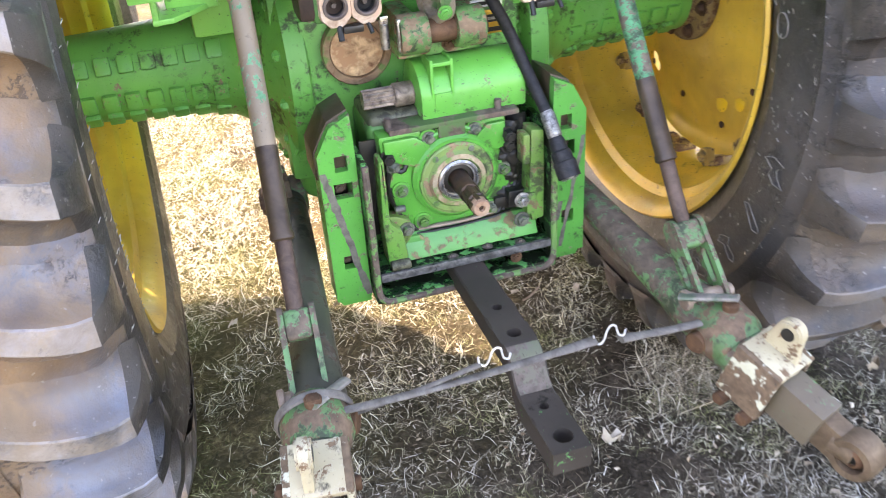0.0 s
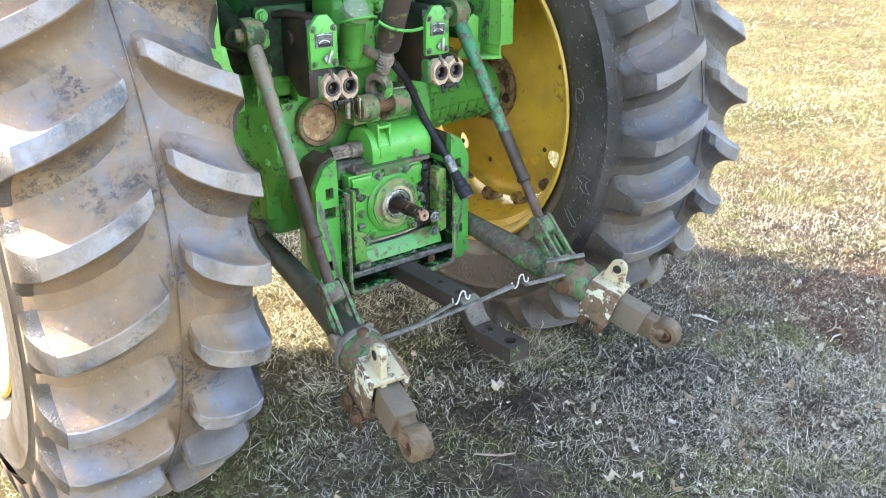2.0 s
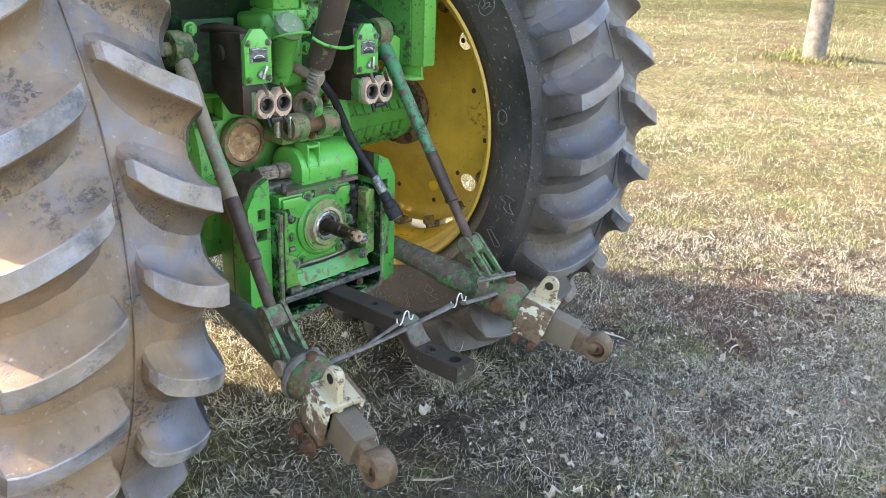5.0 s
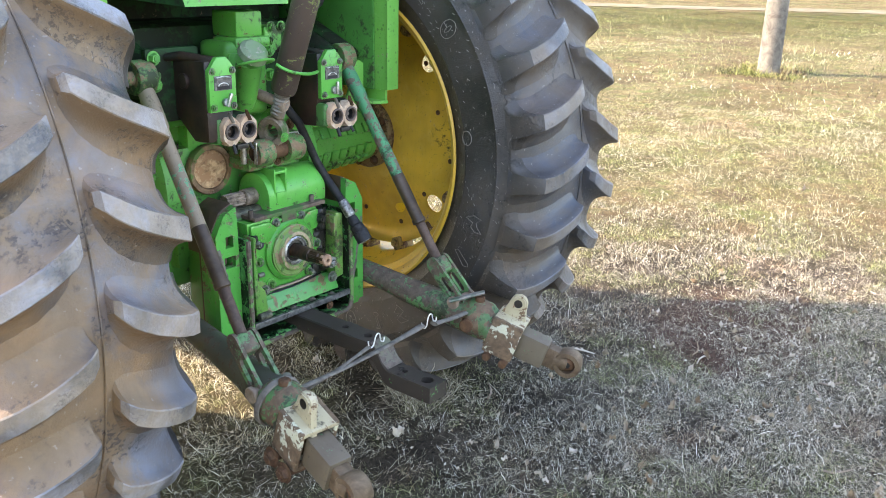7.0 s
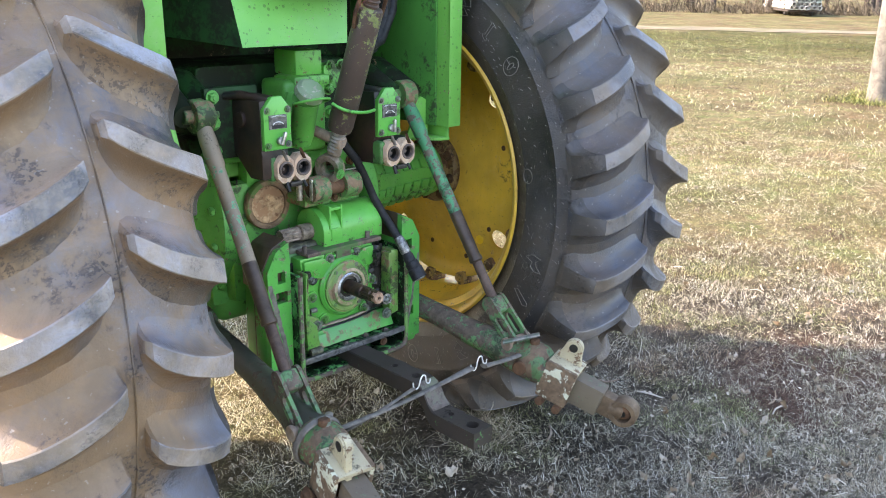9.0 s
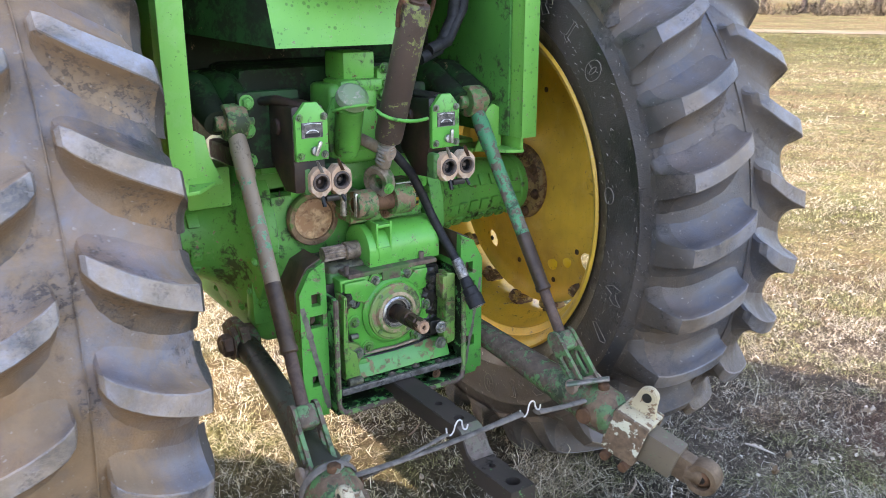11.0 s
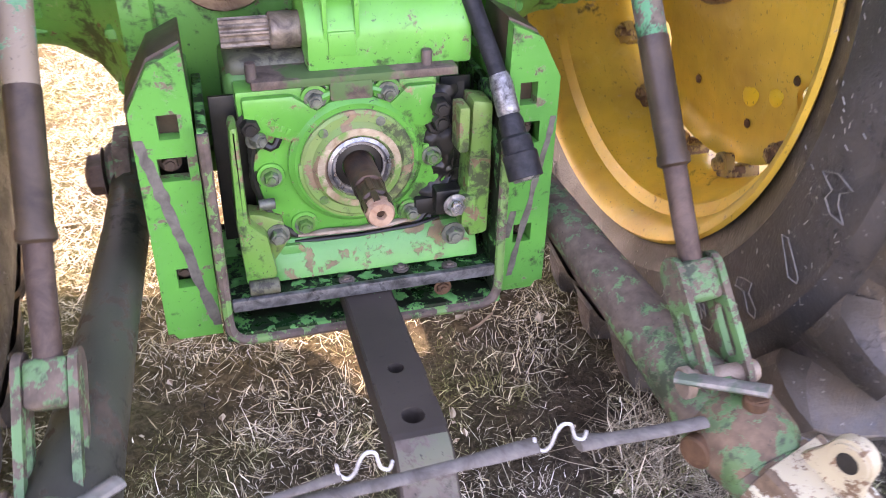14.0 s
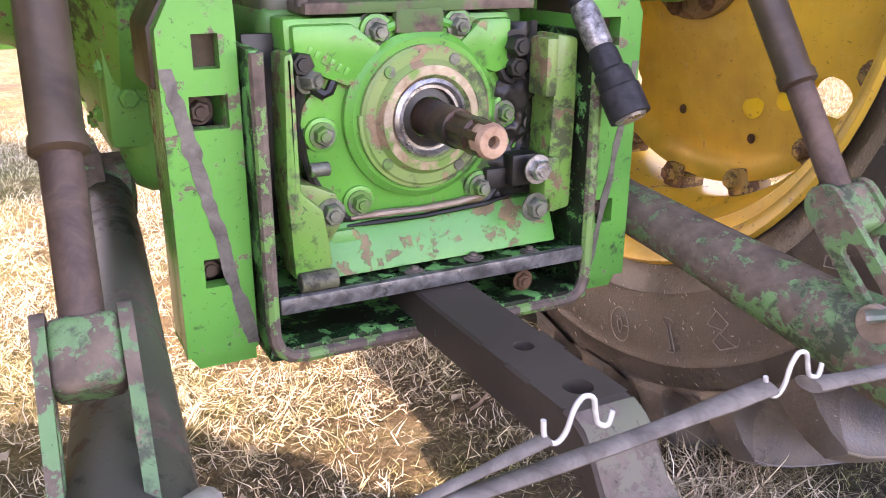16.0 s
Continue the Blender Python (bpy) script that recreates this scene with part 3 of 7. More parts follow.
def moulding_marks(xc, s, parent, wide=1.0):
    """Fine rubber hairs, radial cracks and plain outlined shapes on a sidewall."""
    b = Build()
    rng = random.Random(5)
    def on(r, a, lift=0.001):
        d = np.interp(r, [0.53, 0.575, 0.63, 0.68, 0.735], [0.214, 0.232, 0.242, 0.240, 0.228]) * wide + lift
        return (xc + s * d, AXLE_Y - r * math.cos(a), AXLE_Z + r * math.sin(a))
    for i in range(430):
        r, a = rng.uniform(0.555, 0.735), rng.uniform(-math.pi, math.pi)
        p, q = Vector(on(r, a)), Vector(on(r + rng.uniform(-0.006, 0.006), a + rng.uniform(0.006, 0.014), 0.004))
        b.tube([p, q], 0.0008, 4)
    tagged(part("rubber_hair", b, HAIR, parent, "pale rubber moulding hairs"), kind="stuff")


def outlines(xc, s, parent):
    rng = random.Random(11)
    def on(r, a, lift=0.0022):
        d = np.interp(r, [0.53, 0.575, 0.63, 0.68, 0.735], [0.214, 0.232, 0.242, 0.240, 0.228]) + lift
        return (xc + s * d, AXLE_Y - r * math.cos(a), AXLE_Z + r * math.sin(a))
    oval = [(math.cos(t), math.sin(t)) for t in np.linspace(0, 2 * math.pi, 19)]
    ring = [(0.95 * u, 1.05 * v) for u, v in oval] + [(0.22 * u, 0.5 * v) for u, v in oval]
    stem = [(0.3, 1.0), (0.45, 0.9), (0.4, -0.5), (0.8, -0.7), (0.5, -0.9), (-0.1, -1.0), (-0.2, -0.7), (0.1, -0.6), (0.1, 0.8), (-0.4, 0.9), (0.3, 1.0)]
    snake = [(0.9, 0.9), (-0.4, 0.9), (-0.8, 0.4), (0.2, -0.1), (-0.9, -0.5), (0.1, -1.1), (0.9, -0.3), (0.0, 0.1), (0.4, 0.5), (0.9, 0.9)]
    cup = [(-0.4, 0.8), (0.2, 1.1), (0.9, 0.7), (1.0, -0.2), (0.5, -0.9), (-0.4, -1.0), (-0.9, -0.4), (-0.4, -0.5), (0.2, 0.3), (0.3, -0.3), (-0.2, -0.5), (-0.3, 0.4), (-0.9, 0.5), (-0.4, 0.8)]
    arrow = [(0.0, 1.3), (-0.3, 0.9), (0.0, -0.1), (-0.6, -0.6), (-0.2, -0.9), (0.5, -0.6), (1.0, -0.2), (0.4, 0.1), (0.4, 1.0), (0.0, 1.3)]
    slab = [(-0.5, 1.2), (-0.8, 0.7), (0.2, -1.0), (0.6, -0.6), (-0.2, 1.1), (-0.5, 1.2)]
    flame = [(-0.7, 1.2), (-0.9, 0.4), (-0.5, -0.2), (0.1, -0.1), (0.3, -1.1), (1.0, -0.2), (0.9, 0.8), (0.3, 0.3), (-0.2, 0.5), (-0.7, 1.2)]
    for turn in (0.0, 2.094, -2.094):
        for i, shape in enumerate((ring, stem, snake, cup, arrow, slab, flame)):
            a0, r0 = turn - 1.425 + i * 0.193, 0.644
            part("raised_mark", Build().tube([on(r0 + 0.030 * v, a0 + 0.026 * u / r0) for u, v in shape], 0.0011, 5), MARK, parent)
        part("raised_mark", Build().tube([on(0.588 + 0.020 * v, turn + 0.15 + 0.022 * u / 0.6) for u, v in oval], 0.0012, 5), MARK, parent)


HAIR = metal("pale_rubber_hair", (0.17, 0.16, 0.145), (0.34, 0.325, 0.30), 0.8, 0.0)
MARK = metal("raised_rubber_mark", (0.13, 0.12, 0.108), (0.25, 0.235, 0.21), 0.8, 0.0)


HAND_HOLE = 41.0


def wheel(xc, s, phase, valley, crown, wide=(1.0, 1.0), lag=0.0):
    """s: the side of the wheel that looks at the tractor's middle (-1: towards -x)."""
    w = part("wheel", Build().lathe([(0.0, -0.03 * s), (0.075, -0.03 * s), (0.085, -0.015 * s), (0.085, 0.05 * s), (0, 0.05 * s)], (xc + s * 0.03, AXLE_Y, AXLE_Z), (1, 0, 0), 28), BLACK, tractor, "yellow steel rear wheel with a large lugged tyre")
    o = (xc, AXLE_Y, AXLE_Z)
    tyre(xc, phase, w, valley, crown, wide, lag)
    rim = Build()
    prof = [(0.526, 0.212), (0.530, 0.218), (0.524, 0.224), (0.512, 0.219), (0.498, 0.200), (0.490, 0.172), (0.468, 0.160), (0.462, 0.135), (0.448, 0.118), (0.446, 0.085), (0.436, 0.07), (0.436, -0.07), (0.446, -0.085), (0.462, -0.135), (0.49, -0.172), (0.512, -0.219), (0.524, -0.224), (0.530, -0.218)]
    prof = [(r, d * (wide[0] if d * s < 0 else wide[1])) for r, d in prof]
    back = [(r + 0.009, d) for r, d in prof[-4:3:-1]]
    rim.lathe([(r, d * s) for r, d in prof + back], o, (1, 0, 0), 96, closed=True)
    part("rim", rim, YELLOW, w, "yellow painted steel rim, dirty inside")
    disc = Build()
    dp = [(0.10, 0.045), (0.16, 0.045), (0.185, 0.030), (0.29, 0.005), (0.31, 0.001), (0.325, -0.003), (0.34, -0.006), (0.355, -0.009), (0.37, -0.012), (0.385, -0.010), (0.405, -0.005), (0.415, 0.004), (0.415, -0.008), (0.402, -0.018), (0.37, -0.024), (0.355, -0.021), (0.34, -0.018), (0.325, -0.015), (0.31, -0.011), (0.29, -0.007), (0.185, 0.016), (0.16, 0.03), (0.10, 0.03)]
    disc.lathe([(r, d * s) for r, d in dp], o, (1, 0, 0), 192, closed=True)
    # hand holes through the disc near its edge
    keep = []
    for f in disc.f:
        c = np.mean([disc.v[i] for i in f], axis=0)
        r, a = math.hypot(c[1] - AXLE_Y, c[2] - AXLE_Z), math.degrees(math.atan2(c[2] - AXLE_Z, c[1] - AXLE_Y)) % 90
        keep.append(not (((r - 0.345) / 0.034) ** 2 + ((a - HAND_HOLE) / 5.6) ** 2 < 1))
    gone = {i for f, k in zip(disc.f, keep) if not k for i in f}
    for i in gone & {i for f, k in zip(disc.f, keep) if k for i in f}:
        x, y, z = disc.v[i]
        r, a = math.hypot(y - AXLE_Y, z - AXLE_Z), math.degrees(math.atan2(z - AXLE_Z, y - AXLE_Y))
        da = (a % 90) - HAND_HOLE
        q = max(0.3, math.hypot((r - 0.345) / 0.034, da / 5.6))
        r, a = 0.345 + (r - 0.345) / q, radians(a - da + da / q)
        disc.v[i] = (x, AXLE_Y + r * math.cos(a), AXLE_Z + r * math.sin(a))
    disc.f, disc.m = [f for f, k in zip(disc.f, keep) if k], [m for m, k in zip(disc.m, keep) if k]
    part("wheel_disc", disc, YELLOW, w, "yellow wheel disc with dents and rust spots")
    # hub flange with bolts
    hub = Build().lathe([(0.055, 0.0), (0.118, 0.0), (0.123, 0.006), (0.123, 0.020), (0.115, 0.028), (0.090, 0.030), (0.084, 0.05), (0.055, 0.05)], (xc + s * 0.045, AXLE_Y, AXLE_Z), (s, 0, 0), 48, closed=True)
    h = part("hub_flange", hub, HUB, w, "rusty round hub flange with yellow paint remains")
    for i in range(8):
        a = 2 * math.pi * (i + 0.3) / 8
        part("bolt", Build().hexbolt((xc + s * 0.077, AXLE_Y + 0.103 * math.cos(a), AXLE_Z + 0.103 * math.sin(a)), (s, 0, 0), 0.013, 0.012), RUST, h)
    # clamps that hold the disc in the rim, with gaps of daylight between them
    for i in range(16):
        a = 2 * math.pi * (i + 0.13) / 16
        rot = Matrix.Rotation(a, 3, "X")
        c = Build()
        at = lambda d, r, t: Vector(o) + rot @ Vector((s * d, t, r))
        c.box(at(0.012, 0.428, 0), (0.055, 0.040, 0.028), 0.006, rot)
        c.box(at(0.045, 0.412, 0), (0.02, 0.036, 0.046), 0.006, rot)
        c.hexbolt(at(0.054, 0.408, 0), (s, 0, 0), 0.015, 0.014)
        part("rim_clamp", c, CLAMP, w, "rusty yellow rim clamp with a square nut")
    for i in range(12):
        a = 2 * math.pi * (i + 0.35) / 12
        for r in ((0.30,) if i % 2 else (0.34,)):
            d = np.interp(r, [0.29, 0.37], [0.008, -0.008])
            part("bolt_hole", Build().lathe([(0.0, 0.0008), (0.0055, 0.0008), (0.0075, 0.002), (0.0085, 0.0015), (0.009, 0)], (xc + s * (d + 0.001), AXLE_Y + r * math.cos(a), AXLE_Z + r * math.sin(a)), (s, 0, 0), 12), RUST, w, "small rusty hole")
    return w


RIGHT = wheel(0.785, -1, -0.9, TREAD_DIM, LUG_TOP_DIM)
LEFT = wheel(-0.800, 1, 5.2, TREAD, LUG_TOP, (1.05, 0.9), -0.17)
TOUCH_UP = paint("fresh_yellow_paint", (0.86, 0.56, 0.02), (0.80, 0.50, 0.02), chip=0.68, grime=0.62, rough=0.4)
for y, z, r in ((1.675, 0.560, 0.024), (1.610, 0.580, 0.020)):
    d = np.interp(math.hypot(y - AXLE_Y, z - AXLE_Z), [0.185, 0.29, 0.37], [0.030, 0.005, -0.012])
    part("touch_up", Build().lathe([(0.0, 0.0040), (r * 0.7, 0.0034), (r, 0.0)], (0.785 - d, y, z), (-1, 0, 0.09), 20), TOUCH_UP, RIGHT, "bright yellow touch-up blot")
moulding_marks(0.785, -1, RIGHT)
moulding_marks(-0.800, 1, LEFT, 0.9)
outlines(0.785, -1, RIGHT)


# ---- rear axle and transmission case ----
def axle(s):
    b = Build()
    o = (0, AXLE_Y, AXLE_Z)
    prof = [(0.0, 0.22), (0.235, 0.22), (0.245, 0.225), (0.245, 0.262), (0.232, 0.270), (0.19, 0.285), (0.145, 0.315), (0.118, 0.36), (0.104, 0.42), (0.096, 0.52), (0.090, 0.60), (0.088, 0.66), (0.092, 0.665), (0.092, 0.685), (0.085, 0.69), (0, 0.69)]
    b.lathe(prof, o, (s, 0, 0), 56)
    p = part("axle_housing", b, GREEN_CAST, tractor, "green cast axle housing with rows of raised pads")
    # cast pads in rows along the tube
    for row, a in enumerate((152, 196, 226)):
        for i in range(7):
            x = 0.385 + i * 0.042
            r = np.interp(x, [0.36, 0.42, 0.52, 0.66], [0.116, 0.104, 0.096, 0.092])
            rot = Matrix.Rotation(radians(a - 90), 3, "X")
            c = Vector(o) + rot @ Vector((0, 0, r)) + Vector((s * x, 0, 0))
            part("cast_pad", Build().box(c, (0.030, 0.036, 0.013), 0.005, rot), GREEN_CAST, p)
    bolts([(s * 0.270, AXLE_Y + 0.215 * math.cos(2 * math.pi * i / 14 + 0.2), AXLE_Z + 0.215 * math.sin(2 * math.pi * i / 14 + 0.2)) for i in range(14)], (s, 0, 0), p, GREEN_CAST, 0.012, 0.012)


axle(1)
axle(-1)

case = Build()
case.box((-0.015, 1.98, 0.77), (0.50, 0.76, 0.46), 0.05, seg=4)
case.box((-0.015, 1.625, 0.80), (0.53, 0.05, 0.40), 0.016)
case.box((-0.015, 1.605, 0.775), (0.44, 0.09, 0.33), 0.02)
case.box((-0.015, 2.6, 0.74), (0.40, 0.8, 0.42), 0.05, seg=3)
case_ob = part("transmission_case", case, GREEN_CAST, tractor, "green cast transmission case with bolted flange")
bolts([(x, 1.600, z) for x in (-0.255, 0.222) for z in (0.66, 0.75, 0.85, 0.95)], (0, -1, 0), case_ob, GREEN_CAST, 0.012, 0.01)
part("case_seam", Build().box((-0.205, 1.568, 0.80), (0.003, 0.004, 0.30), 0.001), BLACK, case_ob)

top_cover = Build().box((0.02, 1.585, 0.955), (0.40, 0.05, 0.095), 0.012).box((0.0, 1.62, 1.008), (0.52, 0.16, 0.016), 0.005)
tc = part("case_top_cover", top_cover, GREEN, tractor)
bolts([(-0.03, 1.558, 0.965), (0.085, 1.558, 0.965), (0.165, 1.558, 0.955)], (0, -1, 0), tc, RUST, 0.012, 0.01)

# rusty inspection cover
COVER_RING = metal("brown_cover_ring", (0.13, 0.075, 0.042), (0.30, 0.20, 0.12), 0.7, 0.0, 30.0, 0.4, (0.10, 0.17, 0.05))
CO = (-0.131, 1.556, 0.875)
cov = Build().lathe([(0, 0), (0.0655, 0), (0.067, 0.004), (0.067, 0.019), (0.065, 0.022), (0.0535, 0.022), (0.052, 0.019), (0.052, 0.012), (0, 0.012)], CO, (0, -1, 0), 56)
covp = part("inspection_cover", cov, COVER_RING, tractor, "round rusty inspection cover flaking to orange")
part("cover_centre", Build().lathe([(0, 0.012), (0.0510, 0.012), (0.0505, 0.0175), (0.047, 0.019), (0, 0.019)], CO, (0, -1, 0), 48), RUST_PALE, covp, "orange flaking centre plate")
bolts([(CO[0] + 0.059 * math.cos(a), 1.5345, CO[2] + 0.059 * math.sin(a)) for a in (2.6, 0.5, -1.6)], (0, -1, 0), covp, COVER_RING, 0.005, 0.003)
part("oil_stain", Build().prism(**xz(1.5655, [(-0.068 + 0.02 * math.cos(t) * (1 + 0.25 * math.sin(3 * t)), 0.850 + 0.045 * math.sin(t)) for t in np.linspace(0, 6.1, 22)], 0.003, 0)), BLACK, covp, "black oil stain beside the cover")

# ---- power take-off ----
pto_case = Build()
pto_case.box((0.0, 1.525, 0.648), (0.30, 0.19, 0.236), 0.02, seg=3)
pc = part("pto_case", pto_case, DIRTY_CAST, tractor, "green power take-off gear case, greasy on top")
part("case_top", Build().box((0.0, 1.53, 0.762), (0.29, 0.19, 0.036), 0.016, seg=3), GREASY, pc, "case top, dull with dust and grease")
LEDGE = metal("rusty_ledge_steel", (0.075, 0.055, 0.042), (0.20, 0.145, 0.11), 0.7, 0.05, 34.0, 0.5, (0.07, 0.13, 0.045))
ledge = part("case_ledge", Build().box((0.005, 1.412, 0.764), (0.250, 0.062, 0.011), 0.003).box((-0.003, 1.3855, 0.7505), (0.052, 0.012, 0.024), 0.003), LEDGE, pc, "rust-brown gasket ledge")
for x in (-0.118, 0.094):
    part("stud", Build().cyl((x, 1.398, 0.765), (x, 1.398, 0.788), 0.0065), DARK_STEEL, ledge, "dark upright stud")

cover = Build()
R = 0.129
arc_pts = [(R * math.cos(a), 0.655 + R * math.sin(a)) for a in np.linspace(radians(205), radians(335), 20)]
outline = arc_pts + [(0.128, 0.655), (0.126, 0.69), (0.104, 0.715), (0.106, 0.756), (-0.140, 0.756), (-0.138, 0.705), (-0.112, 0.688), (-0.124, 0.675), (-0.128, 0.655)]
cover.prism(**xz(1.390, outline, 0.045, 0.006))
cover.lathe([(0, 0), (0.085, 0), (0.085, 0.012), (0.078, 0.018), (0.0, 0.018)], (0, 1.394, 0.657), (0, -1, 0), 48)
# raised fan-shaped webs above
cover.prism(**xz(1.380, [(-0.134, 0.750), (-0.074, 0.750), (-0.036, 0.722), (-0.052, 0.704), (-0.080, 0.690), (-0.132, 0.712)], 0.016, 0.006))
cover.prism(**xz(1.380, [(0.102, 0.750), (0.102, 0.700), (0.085, 0.694), (0.052, 0.706), (0.036, 0.722), (0.066, 0.750)], 0.014, 0.005))
cv = part("pto_cover", cover, GREEN_GREASE, pc, "bright green bearing cover, chipped round its bolts")
# ring of the disc and the arch over the retainer
part("cover_ridge", Build().tube([(0.094 * math.cos(a), 1.3875, 0.657 + 0.094 * math.sin(a)) for a in np.linspace(radians(32), radians(148), 26)], 0.0055, 8), GREEN_GREASE, cv)
for x, z in ((-0.047, 0.741), (0.042, 0.743), (-0.107, 0.645), (-0.070, 0.572), (0.098, 0.651), (0.070, 0.572)):
    part("bolt_boss", Build().lathe([(0, 0), (0.0185, 0), (0.017, 0.007), (0.012, 0.008), (0, 0.008)], (x, 1.3935, z), (0, -1, 0), 20), GREEN_GREASE, cv)
bolts([(-0.047, 1.3855, 0.741), (0.042, 1.3855, 0.743), (-0.107, 1.3855, 0.645), (-0.070, 1.3855, 0.572), (0.098, 1.3855, 0.651), (0.070, 1.3855, 0.572)], (0, -1, 0), cv, BOLT, 0.0098, 0.010)
bolts([(-0.126, 1.388, 0.715), (0.108, 1.386, 0.700)], (0, -1, 0), cv, BLACK, 0.012, 0.014)
# black rings draw crevice shade round the bosses, along with grease
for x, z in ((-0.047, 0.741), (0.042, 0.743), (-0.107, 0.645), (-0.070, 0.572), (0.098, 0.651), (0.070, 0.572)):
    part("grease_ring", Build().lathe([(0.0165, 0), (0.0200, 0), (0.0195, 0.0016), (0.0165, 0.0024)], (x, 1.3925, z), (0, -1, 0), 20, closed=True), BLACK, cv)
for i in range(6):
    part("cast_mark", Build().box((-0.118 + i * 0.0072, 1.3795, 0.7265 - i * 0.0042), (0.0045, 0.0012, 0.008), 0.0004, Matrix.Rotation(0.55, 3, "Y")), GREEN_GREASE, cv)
# groove and rim lines: grease, with the crevice shade drawn in black
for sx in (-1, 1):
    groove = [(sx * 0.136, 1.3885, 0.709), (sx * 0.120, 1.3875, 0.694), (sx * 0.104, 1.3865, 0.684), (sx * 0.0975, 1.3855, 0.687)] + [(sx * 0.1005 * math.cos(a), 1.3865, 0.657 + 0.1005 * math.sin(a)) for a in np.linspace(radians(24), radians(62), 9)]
    part("grease_line", Build().tube(groove, [0.004, 0.005, 0.0055, 0.005] + [0.0048 - 0.0003 * k for k in range(9)], 7), BLACK, cv, "black line of grease and groove shade below the lobe")
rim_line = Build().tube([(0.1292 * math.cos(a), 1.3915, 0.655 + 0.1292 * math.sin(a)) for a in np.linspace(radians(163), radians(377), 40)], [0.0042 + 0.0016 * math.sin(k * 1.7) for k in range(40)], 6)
part("grease_line", rim_line, BLACK, cv, "black line of grease and shade round the cover")
ring = Build().lathe([(0.036, 0.0), (0.069, 0.0), (0.0715, 0.003), (0.0715, 0.009), (0.068, 0.012), (0.058, 0.012), (0.0565, 0.0145), (0.053, 0.019), (0.043, 0.020), (0.038, 0.014)], (0, 1.380, 0.657), (0, -1, 0), 56, closed=True)
ring.prism(**xz(1.370, [(-0.074, 0.664), (-0.052, 0.664)] + [(0.057 * math.cos(t), 0.657 + 0.057 * math.sin(t)) for t in np.linspace(math.pi, 1.62 * math.pi, 14)] + [(0.034, 0.594)] + [(0.074 * math.cos(t), 0.657 + 0.074 * math.sin(t)) for t in np.linspace(1.66 * math.pi, math.pi, 16)], 0.012, 0.002))
rt_ = part("bearing_retainer", ring, RETAINER, pc, "worn bearing retainer ring, paint gone to orange rust")
part("rust_band", Build().lathe([(0.044, 0.0195), (0.0525, 0.0188), (0.0525, 0.0205), (0.044, 0.0212)], (0, 1.380, 0.657), (0, -1, 0), 48, closed=True), RING_TAN, rt_, "tan rusty band")
for a in (1.1, 2.3, 3.9, 5.3):
    part("cap_screw", Build().cyl((0.063 * math.cos(a), 1.372, 0.657 + 0.063 * math.sin(a)), (0.063 * math.cos(a), 1.366, 0.657 + 0.063 * math.sin(a)), 0.006), BOLT, rt_)
part("seal_lip", Build().lathe([(0.021, 0), (0.032, 0), (0.032, 0.007), (0.021, 0.009)], (0, 1.376, 0.657), (0, -1, 0), 32, closed=True), BLACK, pc)
part("oil_seal", Build().lathe([(0.030, 0), (0.040, 0), (0.040, 0.014), (0.036, 0.017), (0.033, 0.012), (0.030, 0.012)], (0, 1.376, 0.657), (0, -1, 0), 40, closed=True), BRIGHT, pc, "bright steel seal ring")

shaft = Build()
shaft.cyl((0, 1.40, 0.657), (0, 1.30, 0.657), 0.0190)
prof = []
for i in range(48):
    a = 2 * math.pi * i / 48
    prof.append((0.0176 if (i // 4) % 2 else 0.0150, a))
vs = [(r * math.cos(a), y, 0.657 + r * math.sin(a)) for y in (1.302, 1.244) for r, a in prof]
fs = [[i, (i + 1) % 48, 48 + (i + 1) % 48, 48 + i] for i in range(48)] + [list(range(48, 96))]
shaft.add(vs, fs)
shaft.lathe([(0.0180, 0), (0.0180, 0.006), (0.0148, 0.009), (0.0148, 0)], (0, 1.272, 0.657), (0, -1, 0), 24, closed=True)
part("pto_shaft", shaft, metal("oily_rusty_shaft", (0.014, 0.010, 0.008), (0.10, 0.052, 0.028), 0.38, 0.2, 26.0, 0.3, (0.012, 0.010, 0.009)), pc, "black splined output shaft with rusty tip")
part("shaft_tip", Build().lathe([(0.005, 0.001), (0.006, 0.006), (0.0142, 0.006), (0.0165, 0.002), (0.0168, -0.010), (0.005, -0.010)], (0, 1.244, 0.657), (0, -1, 0), 24, closed=True), metal("rusty_shaft_end", (0.24, 0.13, 0.08), (0.42, 0.28, 0.19), 0.5, 0.2, 60.0), pc, "bare rusty shaft end with a centre hole")

# guard brackets beside the shaft
prof_r = [(0.141, 0.735), (0.168, 0.730), (0.169, 0.640), (0.168, 0.545), (0.141, 0.540), (0.136, 0.60), (0.139, 0.66)]
brp = part("guard_bracket", Build().prism(**xz(1.352, prof_r, 0.045, 0.006)), YELLOWED, pc, "cast bracket, yellowed paint and black grease")
part("stop_bar", Build().box((0.127, 1.356, 0.702), (0.014, 0.035, 0.060), 0.004), YELLOWED, brp)
part("bracket_lug", Build().box((0.139, 1.362, 0.582), (0.020, 0.030, 0.048), 0.006), YELLOWED, brp)
part("stop_bolt", Build().hexbolt((0.106, 1.382, 0.722), (0, -1, 0), 0.012, 0.018), BLACK, brp)
grease = Build()
gx, gz = np.linspace(0.074, 0.142, 30), np.linspace(0.556, 0.745, 70)
hump = lambda x, z: 0.5 + 1.5 * noise.noise((x * 38, z * 38, 2)) + 0.5 * noise.noise((x * 130, z * 130, 5)) - 1.6 * max(0, abs(x - 0.112) / 0.03 - 0.45) - 0.6 * max(0, abs(z - 0.65) / 0.09 - 0.75)
